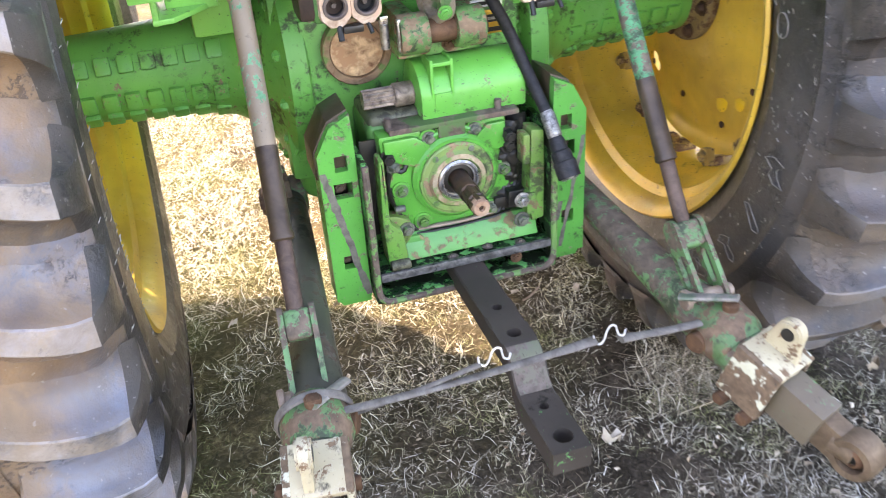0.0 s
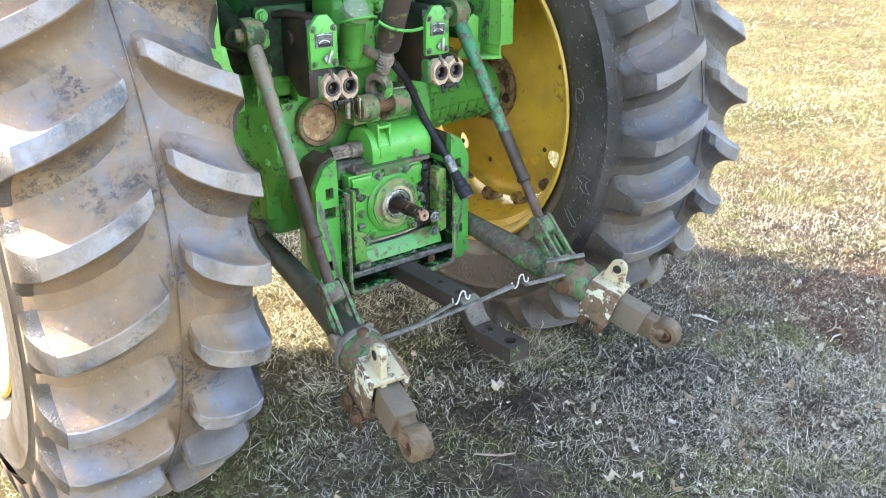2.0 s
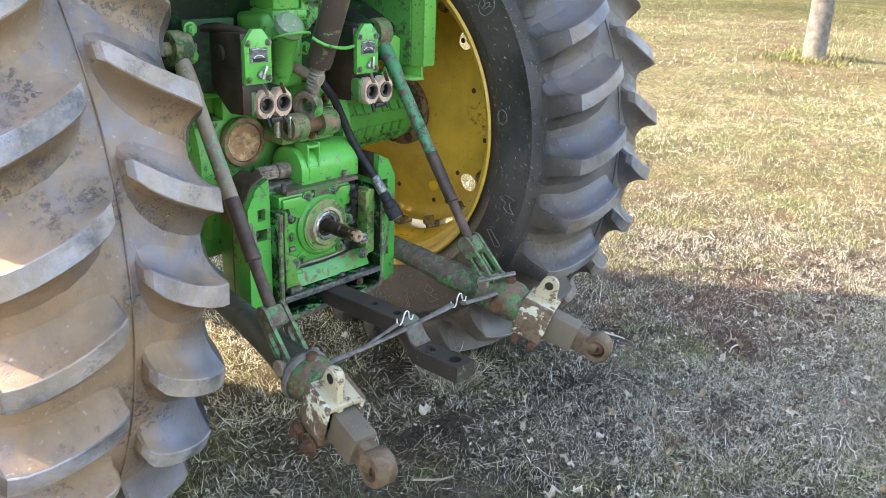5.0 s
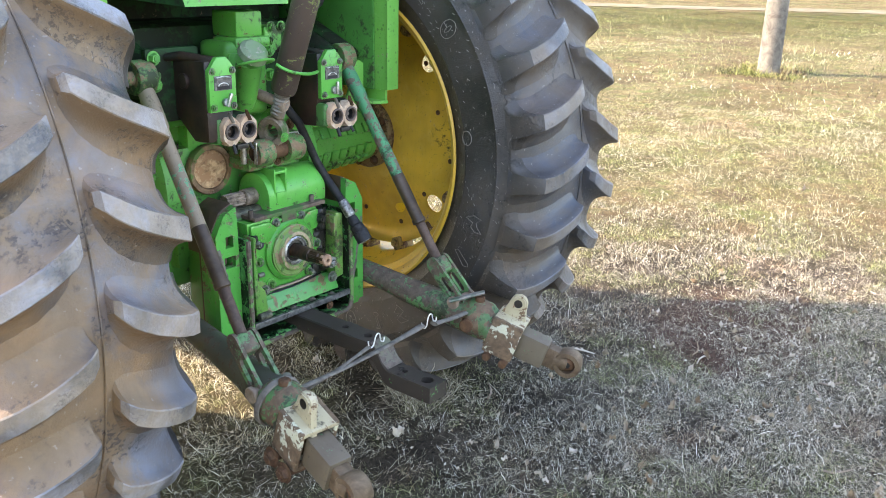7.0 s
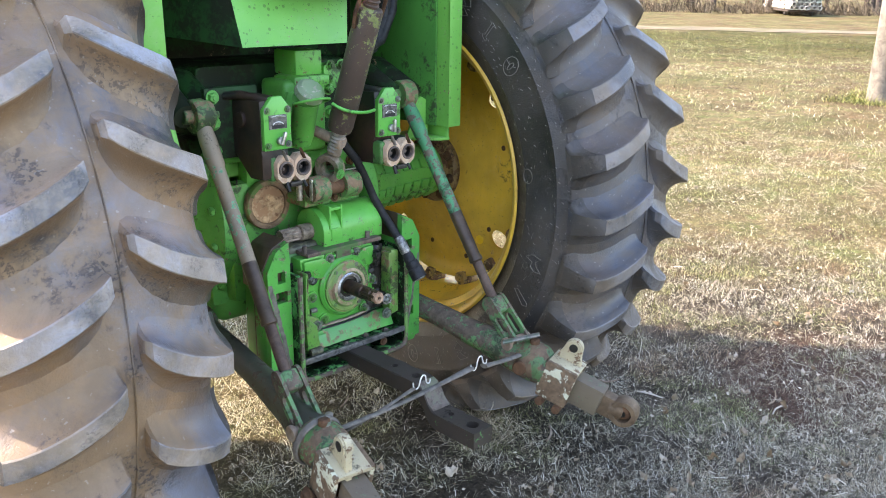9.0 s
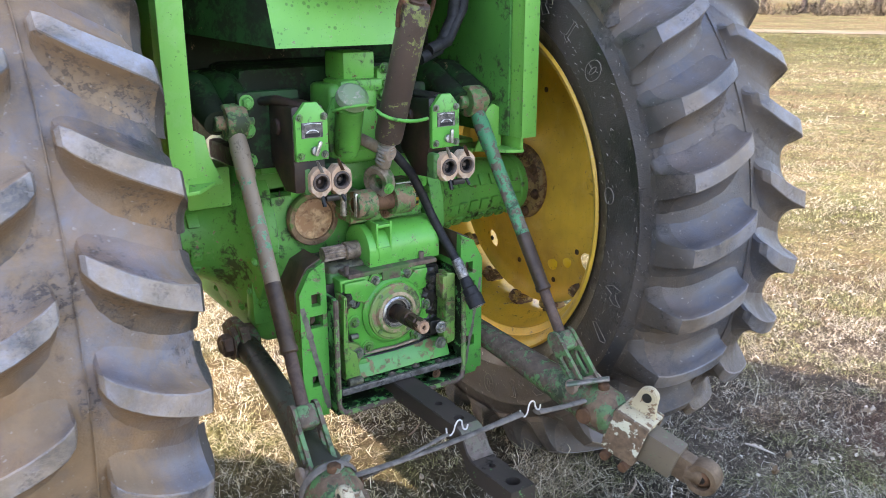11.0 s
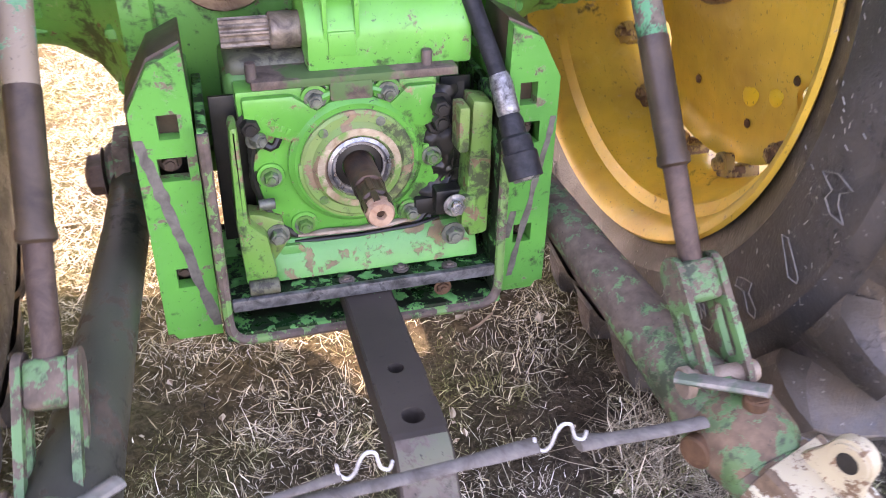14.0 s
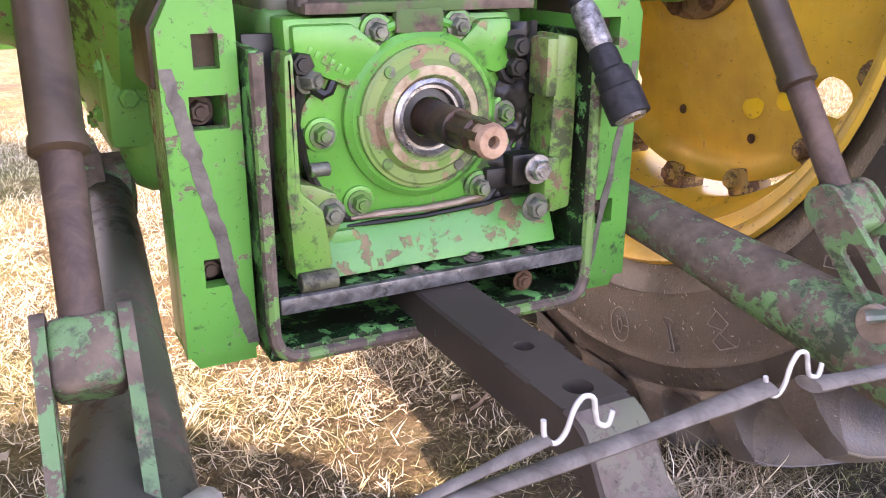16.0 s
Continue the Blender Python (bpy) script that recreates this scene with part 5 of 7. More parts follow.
def lift_link(s):
    P = lambda x, y, z: Vector((s * x, y, z))
    top, low = P(0.330, 1.510, 1.135), P(0.354, 1.150, 0.580)
    d = (low - top).normalized()
    at = lambda f: top.lerp(low, f)
    rod = part("lift_link", Build().tube([at(0.05), at(0.10), at(0.20), at(0.21), at(0.66)], [0.019, 0.0215, 0.021, 0.0180, 0.0178], 16), GREEN_ROD if s > 0 else ROD_TAN, tractor, "slanting lift rod, teal-green paint rubbed to steel" if s > 0 else "slanting lift rod, dusty tan with teal paint remains")
    part("sleeve", Build().tube([at(0.575), at(0.58), at(0.785), at(0.79), at(0.805), at(0.81)], [0.0178, 0.0186, 0.0178, 0.0200, 0.0200, 0.015], 16), BROWN_STEEL, rod, "dark brown sleeve")
    part("lower_rod", Build().tube([at(0.80), at(1.03)], 0.0142, 14), ROD_STEEL, rod)
    eye = Build().lathe([(0.018, -0.024), (0.038, -0.024), (0.041, -0.019), (0.041, 0.019), (0.038, 0.024), (0.018, 0.024)], top, (1, 0, 0), 32, closed=True).cyl(top - Vector((0.045, 0, 0)), top + Vector((0.045, 0, 0)), 0.018)
    part("top_eye", eye, ROCKER, rod, "worn green top eye with a bright pin")
    arm = Build()
    for k in (-1, 1):
        arm.tube([top + Vector((k * 0.036, 0.0, 0)), P(0.325, 1.66, 1.19) + Vector((k * 0.034, 0, 0)), P(0.315, 1.80, 1.17) + Vector((k * 0.03, 0, 0))], [0.030, 0.042, 0.06], 12, 0.999)
    # arm colour holds the shade below the cab
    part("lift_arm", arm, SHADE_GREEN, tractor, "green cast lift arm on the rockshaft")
    # clevis of two plates with a slot, and the wire handle
    axis = (P(0.361, 1.045, 0.470) - low).normalized()
    rot = axis.to_track_quat("Y", "Z").to_matrix()
    cl = Build()
    for k in (-1, 1):
        m = Matrix.Translation(low + rot @ Vector((k * 0.026, 0.0, 0))) @ rot.to_4x4()
        part("fork", slotted_plate(0.128, 0.0215, 0.052, 0.098, 0.0095, 0.009, m), GREEN_ARM, rod, "slotted fork side, rusty green")
    cl.box(low + axis * 0.012, (0.046, 0.050, 0.040), 0.010, rot, 3)
    part("clevis", cl, GREEN_ARM, rod, "clevis block")
    part("pin", Build().cyl(low + axis * 0.125 - Vector((0.045, 0, 0)), low + axis * 0.125 + Vector((0.045, 0, 0)), 0.013).cyl(low + axis * 0.125 - Vector((0.052, 0, 0)), low + axis * 0.125 - Vector((0.040, 0, 0)), 0.019), TAN_STEEL, rod)
    w = low + axis * 0.11 + Vector((-s * 0.038, -0.028, 0.01))
    part("retaining_bar", Build().tube([w + Vector((-s * 0.02, 0.02, -0.012)), w + Vector((s * 0.045, -0.055, 0.016))], 0.010, 10, 0.6), WORN_STEEL, rod, "flat bare locking bar")


lift_link(1)
lift_link(-1)
part("rockshaft", Build().cyl((-0.40, 1.80, 1.17), (0.38, 1.80, 1.17), 0.055), GREEN_CAST, tractor, "green rockshaft across the housing")

EYE_STEEL = metal("eye_steel", (0.13, 0.095, 0.065), (0.30, 0.245, 0.18), 0.5, 0.15, 30.0, 0.4, (0.06, 0.12, 0.04))
# top link, leaning back over its rocker
B0, B1 = Vector((-0.004, 1.452, 0.925)), Vector((0.004, 1.225, 1.49))
tl = lambda f: B0.lerp(B1, f)
link = part("top_link", Build().tube([tl(0.275), tl(0.28), tl(0.30), tl(0.80), tl(0.82), tl(0.825)], [0.022, 0.031, 0.0335, 0.0335, 0.031, 0.022], 22), LINK_BROWN, tractor, "brown steel top link with a round turnbuckle body")
thread = Build()
for i in range(7):
    f = 0.175 + 0.016 * i
    thread.lathe([(0.017, 0), (0.021, 0.0035), (0.017, 0.007)], tl(f), B1 - B0, 18)
upper = Build()
for i in range(9):
    f = 0.83 + 0.018 * i
    upper.lathe([(0.017, 0), (0.021, 0.0035), (0.017, 0.007)], tl(f), B1 - B0, 18)
thread.cyl(tl(0.17), tl(0.30), 0.0175)
part("thread", thread, WORN_STEEL, link, "bare threaded end")
part("thread", upper.cyl(tl(0.81), tl(1.0), 0.0175), ROD_STEEL, link)
EYE = tl(0.088)
FACING = Vector((-0.93, -0.35, -0.12)).normalized()
yoke = Build().tube([tl(0.22), tl(0.20), tl(0.18), tl(0.165)], [0.019, 0.021, 0.023, 0.022], 16, 0.75).lathe([(0.022, -0.014), (0.036, -0.016), (0.040, -0.011), (0.040, 0.011), (0.036, 0.016), (0.022, 0.014)], EYE, FACING, 40, closed=True)
part("yoke", yoke, EYE_STEEL, link, "flat worn yoke with a round eye")
part("grease_nut", Build().hexbolt(EYE + Vector((0.004, -0.038, -0.012)), (0, -1, -0.2), 0.010, 0.006), GREEN_CAST, link)
part("tie_wire", Build().tube([tl(0.37) + Vector(p) for p in ((-0.052, -0.018, 0.024), (-0.046, -0.031, 0.016), (-0.032, -0.040, 0.008), (-0.012, -0.044, 0.002), (0.012, -0.044, -0.002), (0.040, -0.037, -0.005), (0.062, -0.027, -0.006), (0.085, -0.018, -0.005))], 0.0044, 8), GREEN, link, "bright green loop of wire")
part("bail", Build().tube([tl(0.73) + Vector((0.036, 0, 0)), tl(0.80) + Vector((0.042, 0.0, 0)), tl(0.97) + Vector((0.038, -0.01, 0)), tl(1.0) + Vector((0.0, -0.03, 0)), tl(0.97) + Vector((-0.038, -0.01, 0)), tl(0.80) + Vector((-0.042, 0.0, 0)), tl(0.74) + Vector((-0.036, 0, 0))], 0.005, 8), RUST, link, "thin wire bail")

rk = Build().box((0.0, 1.508, 0.886), (0.15, 0.115, 0.03), 0.008).box((0.10, 1.53, 0.915), (0.085, 0.07, 0.07), 0.008)
rkp = part("draft_rocker", rk, ROCKER, tractor, "green rocker bracket on a cross pin")
part("cross_pin", Build().cyl((-0.075, 1.428, 0.924), (0.085, 1.428, 0.924), 0.0215), RUST, rkp, "brown cross pin")
for x in (-0.052, 0.052):
    part("rocker_eye", Build().lathe([(0.020, -0.026), (0.034, -0.026), (0.036, -0.021), (0.036, 0.021), (0.034, 0.026), (0.020, 0.026)], (x, 1.428, 0.924), (1, 0, 0), 28, closed=True).box((x, 1.505, 0.920), (0.036, 0.13, 0.060), 0.008), ROCKER, rkp)
bolts([(-0.027, 1.449, 0.890), (0.021, 1.449, 0.890)], (0, -1, 0), rkp, RUST, 0.010, 0.008)
part("pin_clip", Build().box((-0.078, 1.415, 0.928), (0.007, 0.012, 0.058), 0.003), BRIGHT, rkp, "bright steel clip")
plate = part("serial_plate", Build().box((0.110, 1.490, 0.905), (0.070, 0.005, 0.045), 0.001), metal("gold_plate", (0.45, 0.26, 0.03), (0.60, 0.38, 0.06), 0.35, 0.6), tractor, "small gold and black serial plate")
part("dark_band", Build().box((0.110, 1.487, 0.912), (0.066, 0.002, 0.014), 0).box((0.110, 1.487, 0.891), (0.066, 0.002, 0.008), 0), BLACK, plate)
part("printed_bar", Build().box((0.110, 1.4857, 0.912), (0.050, 0.001, 0.005), 0), BRIGHT, plate)
stick = part("number_sticker", Build().box((0.112, 1.494, 0.940), (0.062, 0.003, 0.014), 0), metal("white_label", (0.7, 0.7, 0.68), (0.8, 0.8, 0.78), 0.6, 0.0), tractor, "white paper number sticker")
part("printed_bar", Build().box((0.112, 1.4920, 0.940), (0.048, 0.001, 0.006), 0), BLACK, stick)


# ---- remote valves ----
DECAL = metal("silver_decal", (0.075, 0.070, 0.064), (0.20, 0.19, 0.175), 0.5, 0.2, 90.0, 0.05, (0.06, 0.06, 0.055))
DECAL_WHITE = metal("decal_print", (0.5, 0.5, 0.48), (0.75, 0.75, 0.72), 0.5, 0.0, 90.0, 0.05, (0.2, 0.2, 0.19))


def valve(x, yp, zc, mirror):
    side = [(1.502, zc + 0.052), (yp + 0.012, zc + 0.058), (yp + 0.012, zc - 0.060), (1.372, zc - 0.075), (1.372, zc - 0.135), (1.430, zc - 0.140), (1.470, zc - 0.105), (1.502, zc - 0.080)]
    body = Build().prism(**yz(x - 0.042, side, 0.078, 0.010))
    body.cyl((x - 0.050, 1.452, zc + 0.005), (x - 0.036, 1.452, zc + 0.005), 0.019).box((x - 0.003, 1.44, zc + 0.054), (0.06, 0.09, 0.014), 0.005)
    v = part("remote_valve", body, VALVE_BROWN, tractor, "hydraulic valve, brown with baked oil and dust")
    fl = Build().box((x - 0.040, 1.506, zc - 0.008), (0.150, 0.022, 0.178), 0.010).box((x - 0.03, 1.60, zc), (0.10, 0.09, 0.11), 0.01)
    # flange darkened for the shade behind the valve
    f = part("mounting_flange", fl, SHADE_GREEN, v, "oily green mounting flange, darkened for shade")
    bolts([(x - 0.094, 1.495, zc - 0.008 + k * 0.066) for k in (-1, 0.05, 1)], (0, -1, 0), f, GREEN_CAST, 0.013, 0.014)
    part("top_rail", Build().tube([(x - 0.060, 1.50, zc + 0.058), (x - 0.034, 1.47, zc + 0.062), (x - 0.024, yp + 0.05, zc + 0.060), (x - 0.018, yp + 0.014, zc + 0.053)], [0.012, 0.014, 0.012, 0.007], 12, 0.8), VALVE_BROWN, v, "dark oily rail along the valve's top")
    fp = Build().prism(**xz(yp, [(x - 0.039, zc - 0.062), (x + 0.039, zc - 0.062), (x + 0.039, zc + 0.036), (x + 0.014, zc + 0.066), (x - 0.014, zc + 0.066), (x - 0.039, zc + 0.036)], 0.014, 0.003))
    p = part("end_plate", fp, GREEN, v, "green end plate with a pointed top")
    bolts([(x + a * 0.029, yp, zc + b) for a in (-1, 1) for b in (-0.050, 0.034)], (0, -1, 0), p, BOLT, 0.0066, 0.007)
    dec = Build().box((x, yp - 0.001, zc + 0.006), (0.050, 0.002, 0.034), 0)
    d = part("decal", dec, DECAL, p, "worn silver dial sticker")
    part("dial_arc", Build().tube([(x + 0.016 * math.cos(a), yp - 0.0025, zc - 0.004 + 0.010 * math.sin(a)) for a in np.linspace(0.4, 2.74, 9)], 0.0013, 5), DECAL_WHITE, d)
    part("printed_bar", Build().tube([(x - 0.020, yp - 0.0025, zc + 0.019), (x - 0.004, yp - 0.0025, zc + 0.021), (x + 0.020, yp - 0.0025, zc + 0.018)], 0.0034, 6, 0.4), DECAL_WHITE, d)
    part("dark_field", Build().box((x, yp - 0.0022, zc - 0.005), (0.036, 0.001, 0.008), 0), HOSE, d)
    part("metering_screw", Build().cyl((x + 0.004, yp, zc - 0.040), (x + 0.004, yp - 0.010, zc - 0.040), 0.010).box((x + 0.008, yp - 0.012, zc - 0.034), (0.009, 0.008, 0.034), 0.003, Matrix.Rotation(mirror * 0.4, 3, "Y")), BRIGHT, p, "bright metering lever")
    return v


valve(-0.208, 1.362, 1.120, 1)
valve(0.139, 1.354, 1.116, 0.1)


def pierced(b, cx, cz, y0, y1, hw, hh, r, clip, K=32):
    """A plate in x and z with clipped corners and a round hole through it."""
    angles = [2 * math.pi * (i + 0.5) / K for i in range(K)]
    vs, fs = [], []
    for y in (y0, y1):
        for a in angles:
            c, e = math.cos(a), math.sin(a)
            k = min(hw / max(abs(c), 1e-6), hh / max(abs(e), 1e-6), (hw + hh - clip) / (abs(c) + abs(e)))
            vs += [(cx + r * c, y, cz + r * e), (cx + k * c * 0.94, y, cz + k * e * 0.94) if y == y0 else (cx + k * c, y, cz + k * e), (cx + k * c, y + (0.004 if y == y0 else 0.0), cz + k * e)]
    for i in range(K):
        p, q, o = 3 * i, 3 * ((i + 1) % K), 3 * K
        fs += [[p, p + 1, q + 1, q], [p + 1, p + 2, q + 2, q + 1], [p + 2, o + p + 2, o + q + 2, q + 2], [p, q, o + q, o + p], [o + p, o + q, o + q + 1, o + p + 1]]
    b.add(vs, fs)


def coupler(x, y, z):
    b = Build()
    b.box((x, y + 0.072, z + 0.002), (0.106, 0.075, 0.068), 0.014, seg=3)
    c = part("coupler_block", b, SHADE_GREEN, tractor, "twin quick-coupler block with dusty orange face")
    part("side_block", Build().box((x - 0.050, y + 0.046, z + 0.002), (0.018, 0.052, 0.062), 0.008, seg=3), DIRTY_CAST, c, "chipped green side of the block")
    face = Build()
    for k in (-1, 1):
        pierced(face, x + k * 0.0255, z, y + 0.006, y + 0.034, 0.0262, 0.0345, 0.0180, 0.016)
    part("face_plate", face, FACE, c, "pale rust-stained face plate with two sockets")
    for k in (-1, 1):
        cx = x + k * 0.0255
        part("socket_ring", Build().lathe([(0.0150, 0.004), (0.0150, -0.006), (0.0168, -0.008), (0.0205, -0.007), (0.0215, 0.000), (0.0180, 0.004)], (cx, y + 0.010, z), (0, 1, 0), 30, closed=True), DARK_STEEL, c, "dark worn socket ring")
        part("socket", Build().lathe([(0.0, 0.020), (0.0176, 0.020), (0.0176, 0.004), (0.0150, 0.004), (0.0145, 0.017), (0.0, 0.017)], (cx, y + 0.010, z), (0, 1, 0), 28), HOSE, c, "dark coupler socket")
        part("poppet", Build().lathe([(0, 0.0), (0.004, 0.0), (0.006, 0.010), (0, 0.010)], (cx, y + 0.016, z), (0, 1, 0), 14), DARK_STEEL, c)
        part("dust_tab", Build().tube([(cx + 0.002, y + 0.004, z + 0.024), (cx - 0.004, y + 0.003, z + 0.036), (cx - 0.010, y + 0.001, z + 0.050)], [0.0075, 0.007, 0.0045], 8, 0.4), WORN_STEEL if k < 0 else RUST, c, "flat tab over the socket")
    part("release_lever", Build().box((x, y + 0.008, z - 0.038), (0.034, 0.018, 0.012), 0.003).tube([(x - 0.022, y + 0.01, z - 0.032), (x - 0.022, y, z - 0.054)], 0.005, 8).tube([(x + 0.026, y + 0.01, z - 0.032), (x + 0.030, y, z - 0.048)], 0.004, 8), BLACK, c, "black greasy release levers")


FERRULE = metal("dirty_zinc", (0.06, 0.058, 0.055), (0.33, 0.325, 0.31), 0.42, 0.6, 110.0, 0.4)
FACE = metal("orange_stained_face", (0.27, 0.16, 0.10), (0.62, 0.50, 0.37), 0.6, 0.05, 38.0, 0.4, (0.50, 0.34, 0.23))
coupler(-0.168, 1.350, 1.008)
coupler(0.158, 1.324, 1.010)
part("hanging_plug", Build().cyl((-0.098, 1.44, 0.90), (-0.098, 1.44, 0.945), 0.008).box((-0.098, 1.44, 0.952), (0.016, 0.012, 0.016), 0.003), BRIGHT, tractor, "bright steel plug hanging below the couplers")

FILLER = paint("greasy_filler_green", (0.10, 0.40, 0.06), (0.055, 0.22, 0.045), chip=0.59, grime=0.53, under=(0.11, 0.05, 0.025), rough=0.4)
CAP = paint("dusty_cap", (0.20, 0.24, 0.16), (0.10, 0.22, 0.07), chip=0.56, grime=0.50, under=(0.20, 0.19, 0.15), rough=0.6)
# centre valve block with its oil cap
cb = Build().box((-0.040, 1.535, 1.11), (0.13, 0.12, 0.19), 0.02, seg=3)
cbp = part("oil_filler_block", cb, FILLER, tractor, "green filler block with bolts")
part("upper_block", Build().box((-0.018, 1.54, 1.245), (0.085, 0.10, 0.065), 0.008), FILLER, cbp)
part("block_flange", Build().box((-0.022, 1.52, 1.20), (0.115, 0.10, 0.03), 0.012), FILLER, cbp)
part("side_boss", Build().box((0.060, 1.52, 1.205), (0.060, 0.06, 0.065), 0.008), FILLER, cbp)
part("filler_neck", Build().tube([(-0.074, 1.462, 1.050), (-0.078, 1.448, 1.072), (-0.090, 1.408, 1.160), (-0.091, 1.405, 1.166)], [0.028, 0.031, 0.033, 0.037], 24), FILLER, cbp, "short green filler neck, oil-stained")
part("oil_run", Build().tube([(-0.060, 1.437, 1.145), (-0.056, 1.446, 1.11), (-0.060, 1.452, 1.08), (-0.058, 1.462, 1.055)], [0.003, 0.0055, 0.004, 0.006], 8, 0.7), BLACK, cbp, "black run of old oil")
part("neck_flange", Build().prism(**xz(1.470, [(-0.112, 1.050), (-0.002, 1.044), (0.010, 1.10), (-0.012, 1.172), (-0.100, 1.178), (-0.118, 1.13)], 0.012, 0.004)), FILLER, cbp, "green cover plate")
part("oil_cap", Build().lathe([(0, 0.024), (0.026, 0.024), (0.036, 0.016), (0.038, 0.0), (0.034, -0.004), (0, -0.004)], (-0.093, 1.392, 1.180), (-0.05, -0.55, 0.62), 30), CAP, cbp, "dirty grey oil cap")
part("cap_bail", Build().tube([Vector((-0.093, 1.390, 1.168)) + Matrix.Rotation(radians(-42), 3, "X") @ Vector((0.047 * math.cos(t), -0.047 * math.sin(t) * 0.9, -0.01 - 0.02 * math.sin(t))) for t in np.linspace(-0.3, math.pi + 0.3, 17)], 0.0035, 8), GREEN_CAST, cbp)
bolts([(-0.04, 1.48, 1.08), (-0.09, 1.48, 1.09), (0.05, 1.489, 1.235), (0.085, 1.489, 1.235), (0.05, 1.489, 1.20)], (0, -1, 0), cbp, GREEN_CAST, 0.011, 0.01)
part("breather", Build().cyl((-0.02, 1.53, 1.298), (-0.02, 1.53, 1.325), 0.010).cyl((0.02, 1.53, 1.298), (0.02, 1.53, 1.318), 0.008), BLACK, cbp)
part("lever_stub", Build().cyl((-0.03, 1.47, 1.075), (0.0, 1.40, 1.05), 0.014).cyl((0.0, 1.40, 1.05), (0.006, 1.385, 1.045), 0.019), TAN_STEEL, cbp, "bare steel sensing lever")

rh = Build().box((-0.015, 1.90, 1.12), (0.50, 0.52, 0.24), 0.03).box((-0.015, 1.72, 1.03), (0.56, 0.16, 0.05), 0.012)
# housing's shade is in its paint colour
part("rockshaft_housing", rh, SHADE_GREEN, tractor, "green rockshaft housing, deep shade put into its colour")

# loose hydraulic hose
hp = [(0.026, 1.44, 1.055), (0.048, 1.435, 1.030), (0.090, 1.434, 0.982), (0.124, 1.436, 0.920), (0.146, 1.430, 0.868), (0.160, 1.405, 0.820), (0.172, 1.372, 0.775), (0.177, 1.355, 0.752)]
hose = part("hose", Build().tube(hp, 0.0115, 14), HOSE, tractor, "black hydraulic hose hanging beside the shaft")
part("ferrule", Build().tube([(0.022, 1.442, 1.065), (0.036, 1.436, 1.034)], 0.0135, 14), FERRULE, hose)
part("ferrule", Build().tube([(0.175, 1.362, 0.762), (0.177, 1.356, 0.753), (0.181, 1.334, 0.722), (0.1815, 1.332, 0.719)], [0.0125, 0.0145, 0.0145, 0.012], 14), FERRULE, hose, "crimped dull silver ferrule")
part("quick_coupler", Build().tube([(0.181, 1.334, 0.722), (0.182, 1.328, 0.713), (0.184, 1.318, 0.699), (0.1845, 1.316, 0.696), (0.187, 1.306, 0.682), (0.1875, 1.305, 0.680), (0.191, 1.288, 0.655)], [0.012, 0.016, 0.016, 0.0195, 0.0195, 0.022, 0.022], 18), HOSE, hose, "black male coupler with bright tip")
part("coupler_tip", Build().lathe([(0, 0.003), (0.015, 0.003), (0.017, 0.0), (0, 0.0)], (0.191, 1.288, 0.655), (0.004, -0.017, -0.025), 20), BRIGHT, hose)

# rubber tie-down straps between the arms, with wire hooks
def strap(name, a, b, r, sag, label):
    A, Bv = Vector(a), Vector(b)
    pts = [A.lerp(Bv, t) + Vector((0, 0, -sag * 4 * t * (1 - t))) for t in np.linspace(0, 1, 12)]
    rr = [r * 0.9] + [r] * 9 + [r * 1.25, r * 1.3]
    ob = part(name, Build().tube(pts, rr, 10, 0.45), STRAP, None, label)
    return tagged(ob, label, "tie-down strap", "straps between the hitch arms")


def smooth(pts, n=6):
    """A soft curve through the points."""
    P = [Vector(p) for p in pts]
    P = [P[0] * 2 - P[1]] + P + [P[-1] * 2 - P[-2]]
    out = []
    for a, b, c, d in zip(P, P[1:], P[2:], P[3:]):
        for k in range(n):
            t = k / n
            out.append(0.5 * (2 * b + (c - a) * t + (2 * a - 5 * b + 4 * c - d) * t * t + (3 * b - a - 3 * c + d) * t ** 3))
    return out + [P[-2]]


def s_hook(ob, c, size, tilt):
    rot = Matrix.Rotation(tilt, 3, "Y")
    c = Vector(c)
    pts = [(-1.0, 0.1, 0.35), (-0.98, 0.1, -0.15), (-0.72, 0.05, -0.42), (-0.42, 0, -0.18), (-0.15, 0, 0.38), (0.15, 0, 0.66), (0.45, 0, 0.52), (0.50, 0, 0.12), (0.58, 0, -0.28), (0.85, -0.05, -0.40), (1.02, -0.05, -0.05)]
    part("wire_hook", Build().tube([c + rot @ (v * size) for v in smooth(pts)], 0.0019, 8), WIRE, ob, "white S-shaped wire hook")


WIRE = metal("zinc_wire", (0.42, 0.42, 0.40), (0.66, 0.66, 0.63), 0.4, 0.4, 60.0, 0.1)
s1 = strap("tie_down_strap", (-0.362, 1.000, 0.497), (0.105, 1.000, 0.507), 0.0085, 0.008, "grey rubber tie-down strap stretched between the hitch arms")
s_hook(s1, (0.130, 0.998, 0.512), 0.027, -0.2)
part("strap_loop", Build().tube([(-0.362 + 0.024 * math.cos(a), 1.003 + 0.024 * math.sin(a), 0.488) for a in np.linspace(0, 2 * math.pi, 17)], 0.008, 8, 0.6), STRAP, s1)
wrap = [(-0.362 + 0.060 * math.cos(a), 1.030 - 0.012 * math.sin(a), 0.470 + 0.056 * math.sin(a)) for a in np.linspace(0, 2 * math.pi, 25)]
part("strap_wrap", Build().tube(wrap, 0.009, 8, 0.5), STRAP, s1, "strap turned round the arm")
s2 = strap("tie_down_strap", (-0.350, 1.010, 0.470), (-0.095, 1.000, 0.518), 0.0052, 0.004, "thin grey rubber strap looped on the arm's pin")
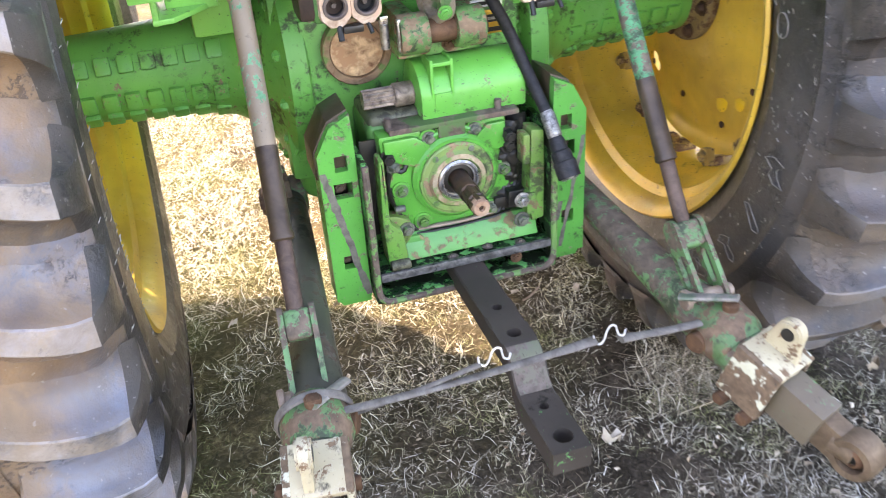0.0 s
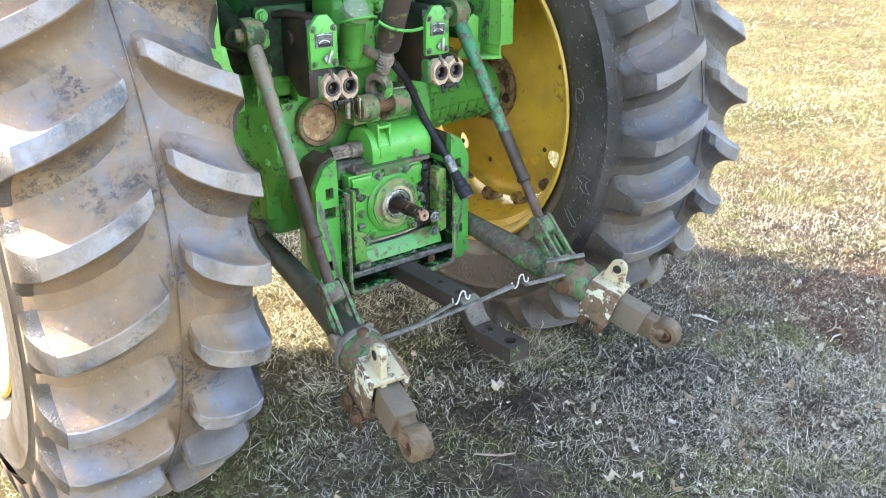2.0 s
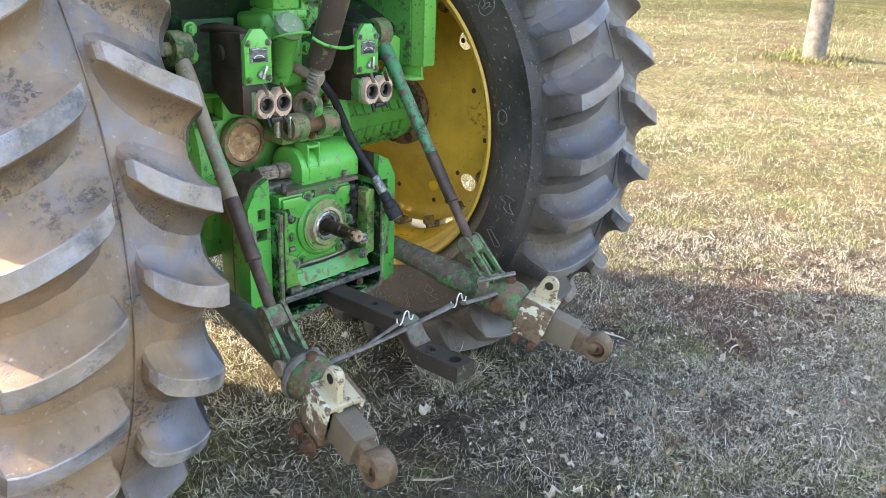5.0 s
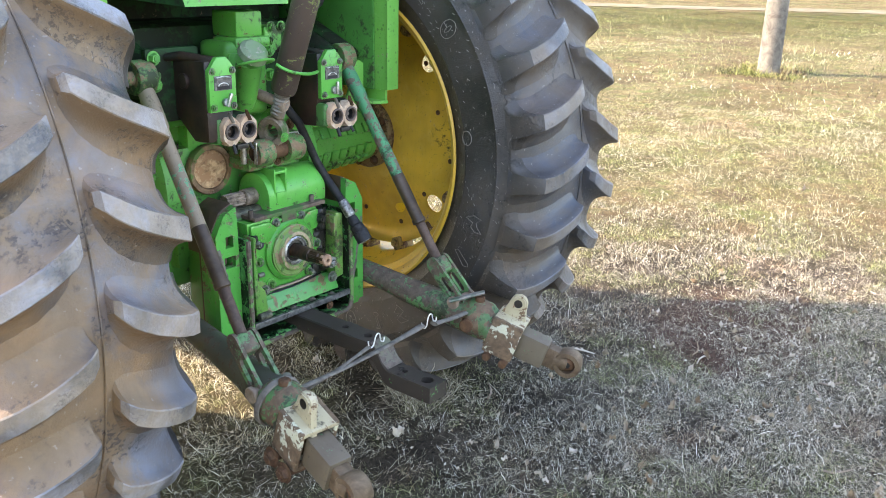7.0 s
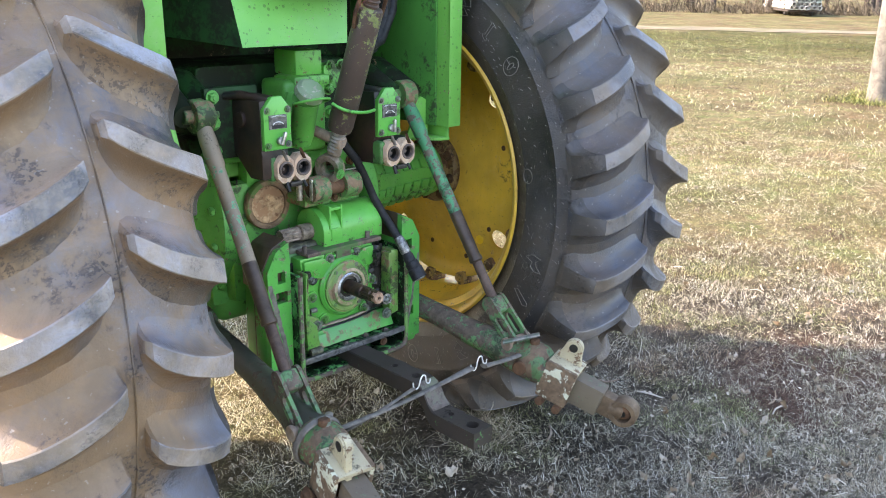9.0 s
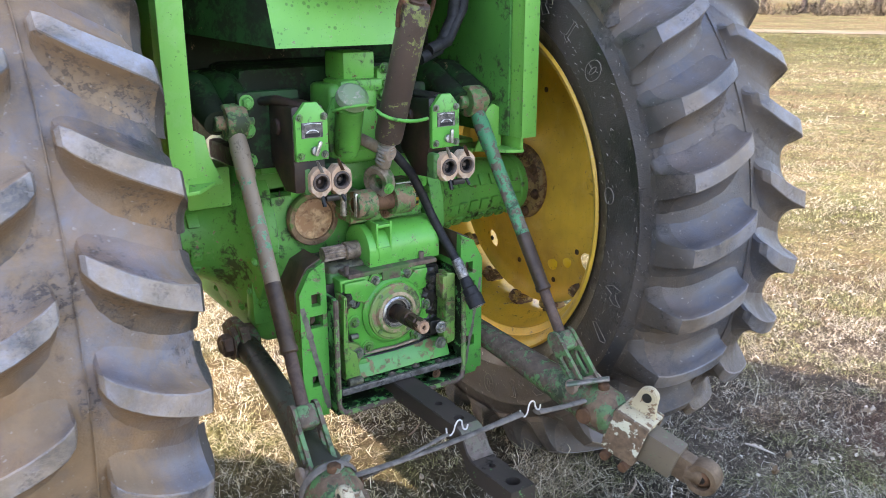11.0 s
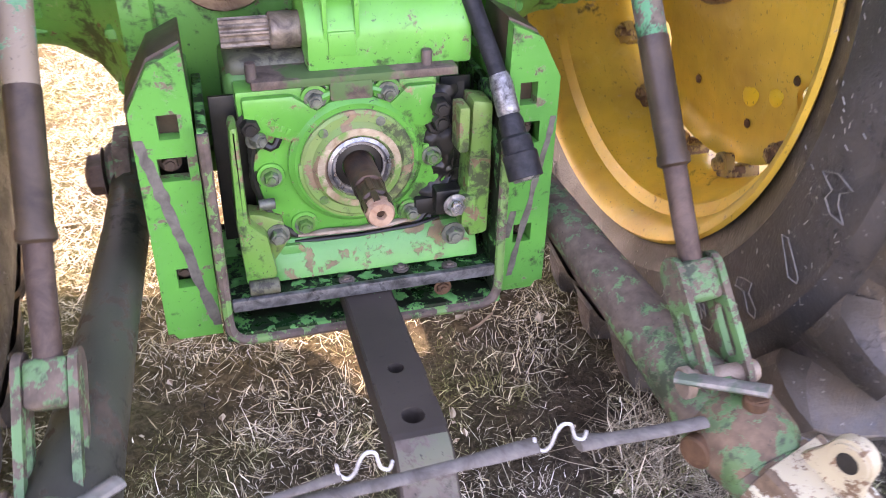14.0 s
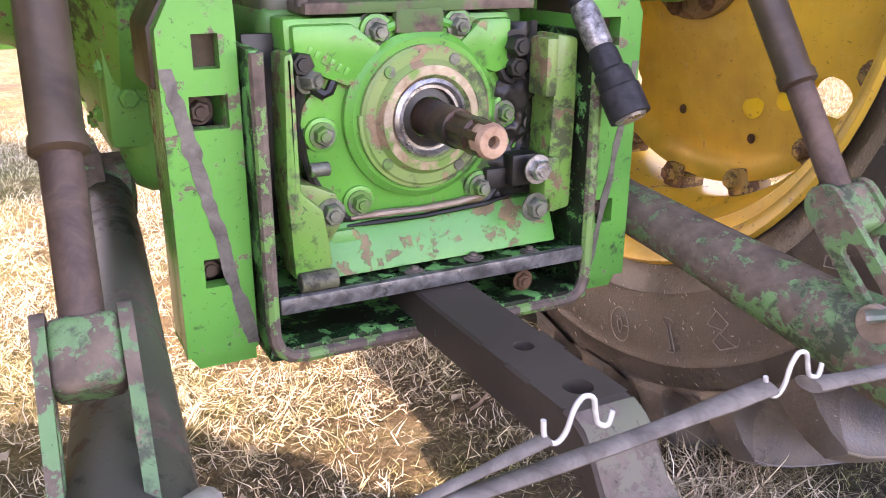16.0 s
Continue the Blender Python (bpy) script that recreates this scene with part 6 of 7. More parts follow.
s_hook(s2, (-0.072, 0.998, 0.526), 0.026, -0.1)
strap("tie_down_strap", (0.345, 1.02, 0.470), (0.150, 1.000, 0.498), 0.0095, 0.004, "short grey rubber strap tied to the arm")

# ---- body panels ----
def fender_post(s, x0, x1):
    b = Build()
    b.box((s * (x0 + x1) / 2, 1.418, 1.52), (x1 - x0, 0.012, 0.96), 0.003)
    b.box((s * (x0 + 0.005), 1.458, 1.52), (0.010, 0.09, 0.96), 0.002)
    b.box((s * (x1 - 0.004), 1.438, 1.52), (0.008, 0.045, 0.96), 0.002)
    p = part("fender_post", b, GREEN_PANEL, tractor, "bright green folded fender post, small rust specks")
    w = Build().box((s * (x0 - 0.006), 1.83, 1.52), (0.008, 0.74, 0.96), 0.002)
    part("fender_inner_panel", w, GREEN_INNER, p, "green inner fender panel, shade in its colour")
    pts = [(s * (x0 - 0.095), 1.60), (s * (x0 - 0.085), 1.52), (s * (x0 - 0.01), 1.435), (s * (x0 + 0.024), 1.43), (s * (x0 + 0.024), 1.60)]
    br = Build().prism(pts, 0.009, Matrix.Translation((0, 0, 0.998)), 0.002)
    br.box((s * (x0 + 0.018), 1.475, 1.022), (0.010, 0.085, 0.05), 0.002)
    br.prism(**xz(1.50, [(s * (x0 - 0.088), 1.000), (s * (x0 + 0.0), 1.000), (s * (x0 + 0.0), 1.11), (s * (x0 - 0.03), 1.125), (s * (x0 - 0.052), 1.11), (s * (x0 - 0.060), 1.065)], 0.008, 0.002))
    br.box((s * 0.36, 1.70, 0.965), (0.11, 0.16, 0.10), 0.01)
    part("fender_bracket", br, GREEN_PANEL, p, "green fender foot bracket")


fender_post(1, 0.420, 0.470)
fender_post(-1, 0.452, 0.506)

# sloping box under the cab
box = Build()
xl, xr = -0.258, 0.052
vs = [(xl, 1.418, 1.297), (xr, 1.418, 1.297), (xr + 0.10, 1.60, 1.297), (xl - 0.17, 1.98, 1.335),
      (xl - 0.01, 1.62, 1.90), (xr + 0.17, 1.62, 1.90), (xr + 0.17, 1.85, 1.90), (xl - 0.12, 2.02, 1.90)]
box.add(vs, [[0, 1, 5, 4], [1, 2, 6, 5], [2, 3, 7, 6], [0, 3, 2, 1], [4, 5, 6, 7]])
rear_box = part("rear_box", box, GREEN_PANEL, tractor, "sloping green sheet-metal box below the cab", 20)
# left face as its own part, painted dark for its shade
part("side_panel", Build().add([vs[i] for i in (3, 0, 4, 7)], [[0, 1, 2, 3]]), SHADE_GREEN, rear_box, "side panel with its shade painted dark")

# added boxes close a bright gap below the cab; shade in their colour
part("cab_floor_beam", Build().box((-0.02, 2.15, 1.33), (0.84, 0.60, 0.34), 0.02), SHADE_GREEN, tractor, "dark filler closing the gap under the cab")
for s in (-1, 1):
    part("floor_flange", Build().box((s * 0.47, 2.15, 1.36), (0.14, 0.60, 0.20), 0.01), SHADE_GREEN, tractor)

# dark hoses behind the top link
for i, (dx, dz) in enumerate(((0.0, 0.0), (0.028, 0.02))):
    part("cab_hose", Build().tube([(0.17 + dx, 1.52, 1.25 + dz), (0.24 + dx, 1.54, 1.27 + dz), (0.30 + dx, 1.56, 1.35 + dz), (0.33 + dx, 1.58, 1.50), (0.33 + dx, 1.60, 1.72)], 0.016, 12), HOSE, tractor, "thick dark hose curving up behind the link")

# slow-vehicle triangle
SIGN_RED = metal("reflective_red", (0.72, 0.05, 0.02), (0.82, 0.085, 0.035), 0.35, 0.0, 200.0, 0.1)
SIGN_ORANGE = metal("fluorescent_orange", (0.85, 0.16, 0.02), (0.92, 0.20, 0.03), 0.5, 0.0, 40.0, 0.05)
tri = lambda k, y, d: xz(y, [(x * k, 1.53 + (z - 1.53) * k) for x, z in ((-0.148, 1.41), (0.148, 1.41), (0.180, 1.468), (0.028, 1.73), (-0.028, 1.73), (-0.180, 1.468))], d, 0.001)
sg = part("warning_sign", Build().prism(**tri(1.0, 1.362, 0.004)), metal("grey_sign_back", (0.25, 0.25, 0.25), (0.34, 0.34, 0.34), 0.5, 0.3), tractor, "red and orange slow-vehicle triangle with grey edge")
part("red_border", Build().prism(**tri(0.965, 1.3595, 0.0015)), SIGN_RED, sg, "red reflective border")
part("orange_centre", Build().prism(**tri(0.60, 1.3570, 0.0015)), SIGN_ORANGE, sg, "faded orange centre")
for i in range(3):
    part("printed_bar", Build().box((0.055, 1.3585, 1.433 - i * 0.006), (0.040, 0.001, 0.003), 0), DECAL, sg)
part("sign_bracket", Build().box((0, 1.45, 1.62), (0.04, 0.18, 0.03), 0.004), GREEN_PANEL, sg)

# cab, hood and front of the tractor, above and ahead of what is seen
# unseen cab, carried low to keep sun and sky off the parts behind
cab = Build().box((-0.02, 2.22, 2.10), (1.30, 1.50, 1.06), 0.06).box((-0.02, 2.50, 1.50), (1.20, 0.90, 0.40), 0.04).box((-0.02, 2.22, 2.80), (1.50, 1.75, 0.30), 0.08)
part("cab", cab, GREEN_PANEL, tractor, "tractor cab")
# unseen wall added to stop light coming from ahead
part("cab_rear_wall", Build().box((-0.02, 1.98, 1.85), (0.84, 0.10, 1.15), 0.01), SHADE_GREEN, tractor, "unseen dark wall that stops light from ahead")
part("hood", Build().box((-0.02, 3.75, 1.45), (0.62, 1.7, 0.75), 0.08), GREEN_PANEL, tractor, "long green hood")
part("engine_frame", Build().box((-0.02, 3.6, 0.85), (0.42, 2.0, 0.42), 0.05), GREEN_CAST, tractor)
for s in (-1, 1):
    fw = Build().lathe([(0.20, -0.12), (0.40, -0.14), (0.44, -0.10), (0.45, 0.0), (0.44, 0.10), (0.40, 0.14), (0.20, 0.12)], (s * 0.80, 4.75, 0.44), (1, 0, 0), 40, closed=True)
    part("front_wheel", fw, SIDEWALL, tractor, "front tyre")
    part("front_axle", Build().box((s * 0.45, 4.75, 0.46), (0.7, 0.12, 0.14), 0.02), GREEN_CAST, tractor)


# ---- grass, leaves and twigs round the tractor ----
def quick_mesh(name, verts, loops, starts, totals, material):
    me = bpy.data.meshes.new(name)
    me.vertices.add(len(verts))
    me.vertices.foreach_set("co", verts.astype(np.float32).ravel())
    me.loops.add(len(loops))
    me.loops.foreach_set("vertex_index", loops.astype(np.int32))
    me.polygons.add(len(starts))
    me.polygons.foreach_set("loop_start", starts.astype(np.int32))
    me.polygons.foreach_set("loop_total", totals.astype(np.int32))
    me.update(calc_edges=True)
    me.materials.append(material)
    return me


def blade_material(name, dry, green_at, brown_at, g=1.0, pale=0.0, dim=0.0):
    n = Nodes(name)
    r = n.geo.outputs["Random Per Island"]
    col = n.ramp(r, *dry)
    green = n.ramp(r, (0.0, (0.035 * g, 0.05 * g, 0.012 * g)), (0.6, (0.165 * g, 0.19 * g, 0.035 * g)), (1.0, (0.50 * g, 0.50 * g, 0.17 * g)))
    patch = n.math("ADD", n.math("MULTIPLY", n.noise(1.7, 3), 0.6), n.math("MULTIPLY", n.noise(11, 3), 0.4))
    col = n.mix(n.ramp(patch, (green_at, 0.0), (green_at + 0.10, 0.8)), col, green)
    brown = n.ramp(n.noise(1.3, 6, 0.7), (brown_at, 0.0), (brown_at + 0.10, 0.85))
    col = n.mix(brown, col, n.ramp(r, (0.0, (0.055, 0.032, 0.022)), (0.6, (0.20, 0.115, 0.062)), (0.85, (0.42, 0.28, 0.16)), (1.0, (0.70, 0.61, 0.46))))
    bleached = n.ramp(n.noise(5.5, 5, 0.7, dist=0.7), (0.52, 0.0), (0.62, pale))
    col = n.mix(bleached, col, n.ramp(r, (0.0, (0.16, 0.13, 0.08)), (0.5, (0.46, 0.40, 0.26)), (1.0, (0.80, 0.74, 0.56))))
    if dim:  # darker olive patches, placed by noise
        old = n.ramp(n.noise(0.33, 5, 0.65, dist=0.6), (0.45, 0.0), (0.56, dim))
        col = n.mix(old, col, n.ramp(r, (0.0, (0.02, 0.02, 0.008)), (0.6, (0.115, 0.105, 0.036)), (1.0, (0.36, 0.31, 0.15))))
        col = olive_strip(n, col)
    return n.done(col, 0.75, 0.0, 0.25)


def blades(count, x0, x1, y0, y1, length, width, seed, name, label, material, lie=0.50, curly=0.0, patch=None, hole=None, tuft=1.1):
    rng = np.random.default_rng(seed)
    x, y = rng.uniform(x0, x1, count * 2), rng.uniform(y0, y1, count * 2)
    clump = np.sin(x * 7.3 + 1.7 * np.sin(y * 5.1)) * np.sin(y * 8.9 + 1.3 * np.sin(x * 6.2)) + 0.6 * np.sin(x * 23 + y * 17) * np.sin(y * 29 - x * 11)
    edge = np.minimum(np.minimum(x - x0, x1 - x), np.minimum(y - y0, y1 - y)) / (0.2 * min(x1 - x0, y1 - y0))
    thin = 2.6 * np.clip(1 - edge, 0, 1)
    gap = thin if patch is None else thin + 2.2 * np.clip(np.hypot(x - patch[0], y - patch[1]) / patch[2] - 0.55 + 0.25 * np.sin(x * 3.1 + 2 * np.sin(y * 2.3)), 0, 3)
    if hole:
        gap = gap + 4.5 * np.clip(1.25 - np.hypot((x - hole[0]) / hole[2], (y - hole[1]) / hole[3]) + 0.15 * np.sin(x * 3.7 + 2 * np.sin(y * 2.9)), 0, 1)
    keep = np.argsort(-(clump * tuft + rng.normal(0, 0.8, count * 2) - gap))[:count]
    x, y, clump = x[keep], y[keep], clump[keep]
    L = length * rng.lognormal(0, 0.45, count)
    W = width * rng.uniform(0.6, 1.4, count)
    az = rng.uniform(0, 2 * np.pi, count)
    lift = np.clip(rng.normal(lie, 0.34, count), 0.03, 1.45)
    dx, dy = np.cos(az), np.sin(az)
    sx, sy = -dy, dx
    z0 = np.array([rise(a, b) for a, b in zip(x, y)]) - 0.012 + rng.uniform(-0.004, 0.012, count)
    mid = L * 0.5
    curl = rng.uniform(-0.9, 0.5, count)
    px, py, pz = x + dx * mid * np.cos(lift), y + dy * mid * np.cos(lift), z0 + mid * np.sin(lift)
    l2 = lift + curl
    bend = az + rng.normal(0, 0.5 + curly, count)
    tx, ty, tz = px + np.cos(bend) * mid * np.cos(l2), py + np.sin(bend) * mid * np.cos(l2), np.maximum(pz + mid * np.sin(l2), z0 + 0.001)
    V = np.empty((count, 5, 3))
    V[:, 0] = np.stack([x - sx * W, y - sy * W, z0], 1)
    V[:, 1] = np.stack([x + sx * W, y + sy * W, z0], 1)
    V[:, 2] = np.stack([px + sx * W * 0.8, py + sy * W * 0.8, pz], 1)
    V[:, 3] = np.stack([px - sx * W * 0.8, py - sy * W * 0.8, pz], 1)
    V[:, 4] = np.stack([tx, ty, tz], 1)
    base_i = np.arange(count)[:, None] * 5
    loops = np.concatenate([base_i + 0, base_i + 1, base_i + 2, base_i + 3, base_i + 3, base_i + 2, base_i + 4], 1).ravel()
    starts = (np.arange(count)[:, None] * 7 + np.array([0, 4])).ravel()
    totals = np.tile([4, 3], count)
    ob = new(name, quick_mesh(name, V.reshape(-1, 3), loops, starts, totals, material))
    return tagged(ob, label, "grass", kind="stuff")


def curls(count, centre, spread, length, width, seed, name, label, material):
    """Thin curled stalks lying loose on the ground, thinning out from the middle."""
    rng = np.random.default_rng(seed)
    m = count * 3
    x, y = centre[0] + rng.uniform(-1, 1, m) * spread[0], centre[1] + rng.uniform(-1, 1, m) * spread[1]
    far_off = np.hypot((x - centre[0]) / spread[0], (y - centre[1]) / spread[1])
    clump = np.sin(x * 5.3 + 1.7 * np.sin(y * 4.1)) * np.sin(y * 6.9 + 1.3 * np.sin(x * 4.2)) + 0.7 * np.sin(x * 19 + y * 13) * np.sin(y * 23 - x * 9)
    keep = np.argsort(-(clump * 1.7 + rng.normal(0, 0.8, m) - 2.5 * np.clip(far_off - 0.45, 0, 2)))[:count]
    x, y = x[keep], y[keep]
    K = 6
    L, W = length * rng.lognormal(0, 0.5, count), width * rng.uniform(0.5, 1.3, count)
    az, turn = rng.uniform(0, 2 * np.pi, count), rng.normal(0, 0.40, count)
    arch = L * rng.uniform(0.0, 0.30, count)
    z0 = -0.006 + rng.uniform(0, 0.014, count)
    V = np.empty((count, K, 2, 3))
    px, py = x.copy(), y.copy()
    for k in range(K):
        t = k / (K - 1)
        a = az + turn * k + 0.5 * np.sin(k * 2.1 + az * 3)
        px, py = px + np.cos(a) * L / K, py + np.sin(a) * L / K
        z = z0 + arch * np.sin(np.pi * t) + 0.002 * np.sin(k * 1.9 + az)
        w = W * (1.0 - 0.6 * t)
        V[:, k, 0] = np.stack([px - np.sin(a) * w, py + np.cos(a) * w, z], 1)
        V[:, k, 1] = np.stack([px + np.sin(a) * w, py - np.cos(a) * w, z + w * 0.8], 1)
    o = np.arange(count)[:, None, None] * K * 2 + np.arange(K - 1)[None, :, None] * 2
    loops = (o + np.array([0, 1, 3, 2])[None, None, :]).ravel()
    q = count * (K - 1)
    ob = new(name, quick_mesh(name, V.reshape(-1, 3), loops, np.arange(q) * 4, np.full(q, 4), material))
    return tagged(ob, label, "straw", kind="stuff")


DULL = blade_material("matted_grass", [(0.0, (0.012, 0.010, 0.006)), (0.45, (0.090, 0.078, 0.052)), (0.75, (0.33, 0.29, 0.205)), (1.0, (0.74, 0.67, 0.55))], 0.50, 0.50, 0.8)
PALE = blade_material("bleached_straw", [(0.0, (0.07, 0.057, 0.042)), (0.35, (0.20, 0.165, 0.108)), (0.72, (0.42, 0.36, 0.255)), (1.0, (0.78, 0.71, 0.56))], 0.60, 0.55)
LAWN = blade_material("lawn_grass", [(0.0, (0.022, 0.018, 0.008)), (0.3, (0.13, 0.107, 0.056)), (0.6, (0.37, 0.32, 0.185)), (1.0, (0.83, 0.78, 0.59))], 0.45, 0.52, 1.0, 0.7, 0.7)
LAWN_FAR = blade_material("far_lawn_grass", [(0.0, (0.020, 0.017, 0.008)), (0.35, (0.12, 0.102, 0.055)), (0.65, (0.35, 0.305, 0.178)), (1.0, (0.81, 0.76, 0.57))], 0.44, 0.53, 1.0, 0.7, 0.9)
# dry straw lightened to carry the strong sun past the axle
LAWN_SUNLIT = blade_material("sunlit_lawn_grass", [(0.0, (0.12, 0.09, 0.045)), (0.25, (0.48, 0.41, 0.24)), (0.65, (0.76, 0.69, 0.47)), (1.0, (0.90, 0.87, 0.72))], 0.51, 0.60)
TUFT = (0.55, 1.39)
MID = blade_material("trodden_grass", [(0.0, (0.011, 0.010, 0.006)), (0.42, (0.098, 0.086, 0.056)), (0.74, (0.43, 0.39, 0.285)), (1.0, (0.88, 0.83, 0.72))], 0.455, 0.55, 0.8)
blades(215000, -1.8, 3.2, -1.2, 3.2, 0.026, 0.00062, 6, "grass", "thin trodden grass, tan and green", MID, 0.40, 0.6, None, SOIL, 2.0)
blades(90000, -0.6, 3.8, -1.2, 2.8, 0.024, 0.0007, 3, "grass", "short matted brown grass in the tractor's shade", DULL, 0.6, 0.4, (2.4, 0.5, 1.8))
curls(22000, (1.3, 0.2), (2.0, 1.6), 0.046, 0.00055, 13, "straw", "bleached curly straw strewn over the bare ground", PALE)
curls(5000, (1.5, -0.1), (1.4, 1.0), 0.058, 0.0010, 15, "straw", "whitened stalks in loose tufts", PALE)
blades(70000, 0.5, 2.9, -1.3, 0.9, 0.022, 0.00055, 23, "grass", "fine bleached grass, trampled flat", PALE, 0.35, 0.8, (1.6, -0.3, 1.5), None, 2.2)
blades(270000, 0.5, 8.5, -0.8, 7.8, 0.021, 0.0012, 4, "grass", "straw-coloured lawn grass with green tufts", LAWN, 0.5, 0.4, None, (1.5, 0.0, 1.6, 1.5))
blades(90000, -2.7, 1.5, 1.3, 5.4, 0.034, 0.0010, 8, "grass", "straw-coloured lawn grass beyond the axle, lightened for the sun", LAWN_SUNLIT, 0.4, 0.4)
blades(700, TUFT[0] - 0.16, TUFT[0] + 0.16, TUFT[1] - 0.14, TUFT[1] + 0.14, 0.075, 0.0011, 31, "grass_tuft", "bleached tuft of long dry grass beside the tyre", PALE, 0.45, 0.3)
curls(7000, (3.6, 3.4), (3.6, 3.6), 0.034, 0.0012, 14, "straw", "pale dry stalks lying on the lawn", PALE)
blades(150000, 5.0, 26.0, -6.0, 20.0, 0.040, 0.0034, 5, "grass", "straw-coloured lawn stretching to the road", LAWN_FAR, 0.5)

rng = random.Random(21)


def leaf_mesh(seed, size):
    r = random.Random(seed)
    b = Build()
    n = 5
    pts = []
    for j in range(n):
        for i in range(n):
            u, v = i / (n - 1) * 2 - 1, j / (n - 1) * 2 - 1
            w = max(0.06, 1 - abs(v) ** 2.2) * (0.6 + 0.25 * math.sin(v * 7 + seed))
            w *= r.uniform(0.55, 1.2)
            pts.append((u * w * size * 0.5 + 0.12 * size * math.sin(v * 4 + seed), v * size * r.uniform(0.5, 0.75), size * (0.55 * abs(u) ** 1.5 + 0.25 * math.sin(v * 4 + seed)) + r.uniform(-0.26, 0.26) * size))
    b.add(pts, [[j * n + i, j * n + i + 1, (j + 1) * n + i + 1, (j + 1) * n + i] for j in range(n - 1) for i in range(n - 1)])
    me = bpy.data.meshes.new("leaf")
    me.from_pydata(b.v, [], b.f)
    me.polygons.foreach_set("use_smooth", [True] * len(b.f))
    me.materials.append(LEAF)
    return me


def leaf_material():
    n = Nodes("dead_leaf")
    info = n.t.nodes.new("ShaderNodeObjectInfo")
    c = n.ramp(info.outputs["Random"], (0.0, (0.24, 0.17, 0.10)), (0.25, (0.36, 0.29, 0.20)), (0.6, (0.50, 0.44, 0.34)), (1.0, (0.66, 0.61, 0.51)))
    col = n.mix(n.math("MULTIPLY", n.noise(90, 4), 0.6), c, (0.16, 0.10, 0.06))
    n.bump(n.noise(150, 4), 0.5, 0.002)
    return n.done(col, 0.8, 0.0, 0.2)


LEAF = leaf_material()
meshes = [leaf_mesh(i, 0.013 + 0.0030 * i) for i in range(6)]
for i in range(325):
    x, y = (rng.uniform(0.2, 2.5), rng.uniform(-0.7, 1.1)) if i < 190 else (rng.uniform(-0.9, 2.6), rng.uniform(-0.5, 2.4)) if i < 290 else (rng.uniform(1.5, 6.0), rng.uniform(-0.5, 5.0))
    if math.hypot(y - AXLE_Y, 0) < 0.55 and (abs(abs(x) - 0.8) < 0.28):
        continue
    ob = new("fallen_leaf", meshes[i % 6])
    ob.matrix_basis = Matrix.Translation((x, y, 0.004 + rng.uniform(0, 0.012))) @ Euler((rng.uniform(-0.6, 0.6), rng.uniform(-0.6, 0.6), rng.uniform(0, 6.3))).to_matrix().to_4x4() @ Matrix.Scale(rng.uniform(0.6, 1.35), 4)
    tagged(ob, "curled pale dead leaf lying in the grass", "leaf", "fallen leaves")

def crumbs():
    """Crushed leaf bits too small to pick apart."""
    r = random.Random(77)
    vs, fs = [], []
    for i in range(7600):
        x, y = (r.uniform(0.2, 2.8), r.uniform(-0.8, 1.2)) if i < 1500 else (r.uniform(-1.0, 3.0), r.uniform(-0.7, 2.6)) if i < 2600 else (r.uniform(0.9, 9.0), r.uniform(-0.6, 7.0))
        s, a, t = r.uniform(0.003, 0.009) * (1 if i < 2600 else r.uniform(0.8, 1.3)), r.uniform(0, 6.3), r.uniform(-0.9, 0.9)
        z = r.uniform(0.004, 0.018)
        u, w = Vector((math.cos(a), math.sin(a), math.sin(t) * 0.7)) * s, Vector((-math.sin(a), math.cos(a), r.uniform(-0.6, 0.6))) * s * r.uniform(0.4, 0.9)
        c = Vector((x, y, z))
        o = len(vs)
        vs += [c - u - w * 0.4, c - w, c + u * 0.9, c + w * r.uniform(0.5, 1.1), c + Vector((0, 0, s * r.uniform(0.2, 0.7)))]
        fs += [[o, o + 1, o + 4], [o + 1, o + 2, o + 4], [o + 2, o + 3, o + 4], [o + 3, o, o + 4]]
    b = Build()
    b.add(vs, fs)
    n = Nodes("leaf_crumbs")
    c = n.ramp(n.geo.outputs["Random Per Island"], (0.0, (0.16, 0.105, 0.06)), (0.5, (0.33, 0.27, 0.19)), (1.0, (0.62, 0.55, 0.43)))
    tagged(part("leaf_litter", b, n.done(c, 0.8, 0.0, 0.2), None), "pale crushed leaf bits scattered in the grass", "leaf litter", kind="stuff")


crumbs()
for i in range(26):
    x, y, a, L = rng.uniform(-0.6, 2.8), rng.uniform(-0.4, 2.2), rng.uniform(0, 6.3), rng.uniform(0.05, 0.16)
    if abs(y - AXLE_Y) < 0.6 and abs(abs(x) - 0.8) < 0.3:
        continue
    pts = [(x + math.cos(a + k * 0.12) * L * k / 3, y + math.sin(a + k * 0.12) * L * k / 3, 0.008 + 0.006 * math.sin(k * 1.3 + i)) for k in range(4)]
    ob = part("twig", Build().tube(pts, [0.003, 0.0035, 0.003, 0.002], 6), TAN_STEEL if i % 3 else LEAF, None)
    tagged(ob, "thin dry twig on the ground", "twig", "twigs in the grass")

# ---- distance: utility pole, road, woods and pipe wagon ----
WOOD = metal("weathered_pole_wood", (0.10, 0.086, 0.07), (0.21, 0.185, 0.15), 0.85, 0.0, 9.0, 0.6)
pole = part("utility_pole", Build().tube([(10.84, 3.73, -0.3), (10.85, 3.73, 1.5), (10.90, 3.75, 8.5)], [0.152, 0.143, 0.11], 20), WOOD, None)
tagged(pole, "weathered grey wooden utility pole standing in the lawn", "pole")
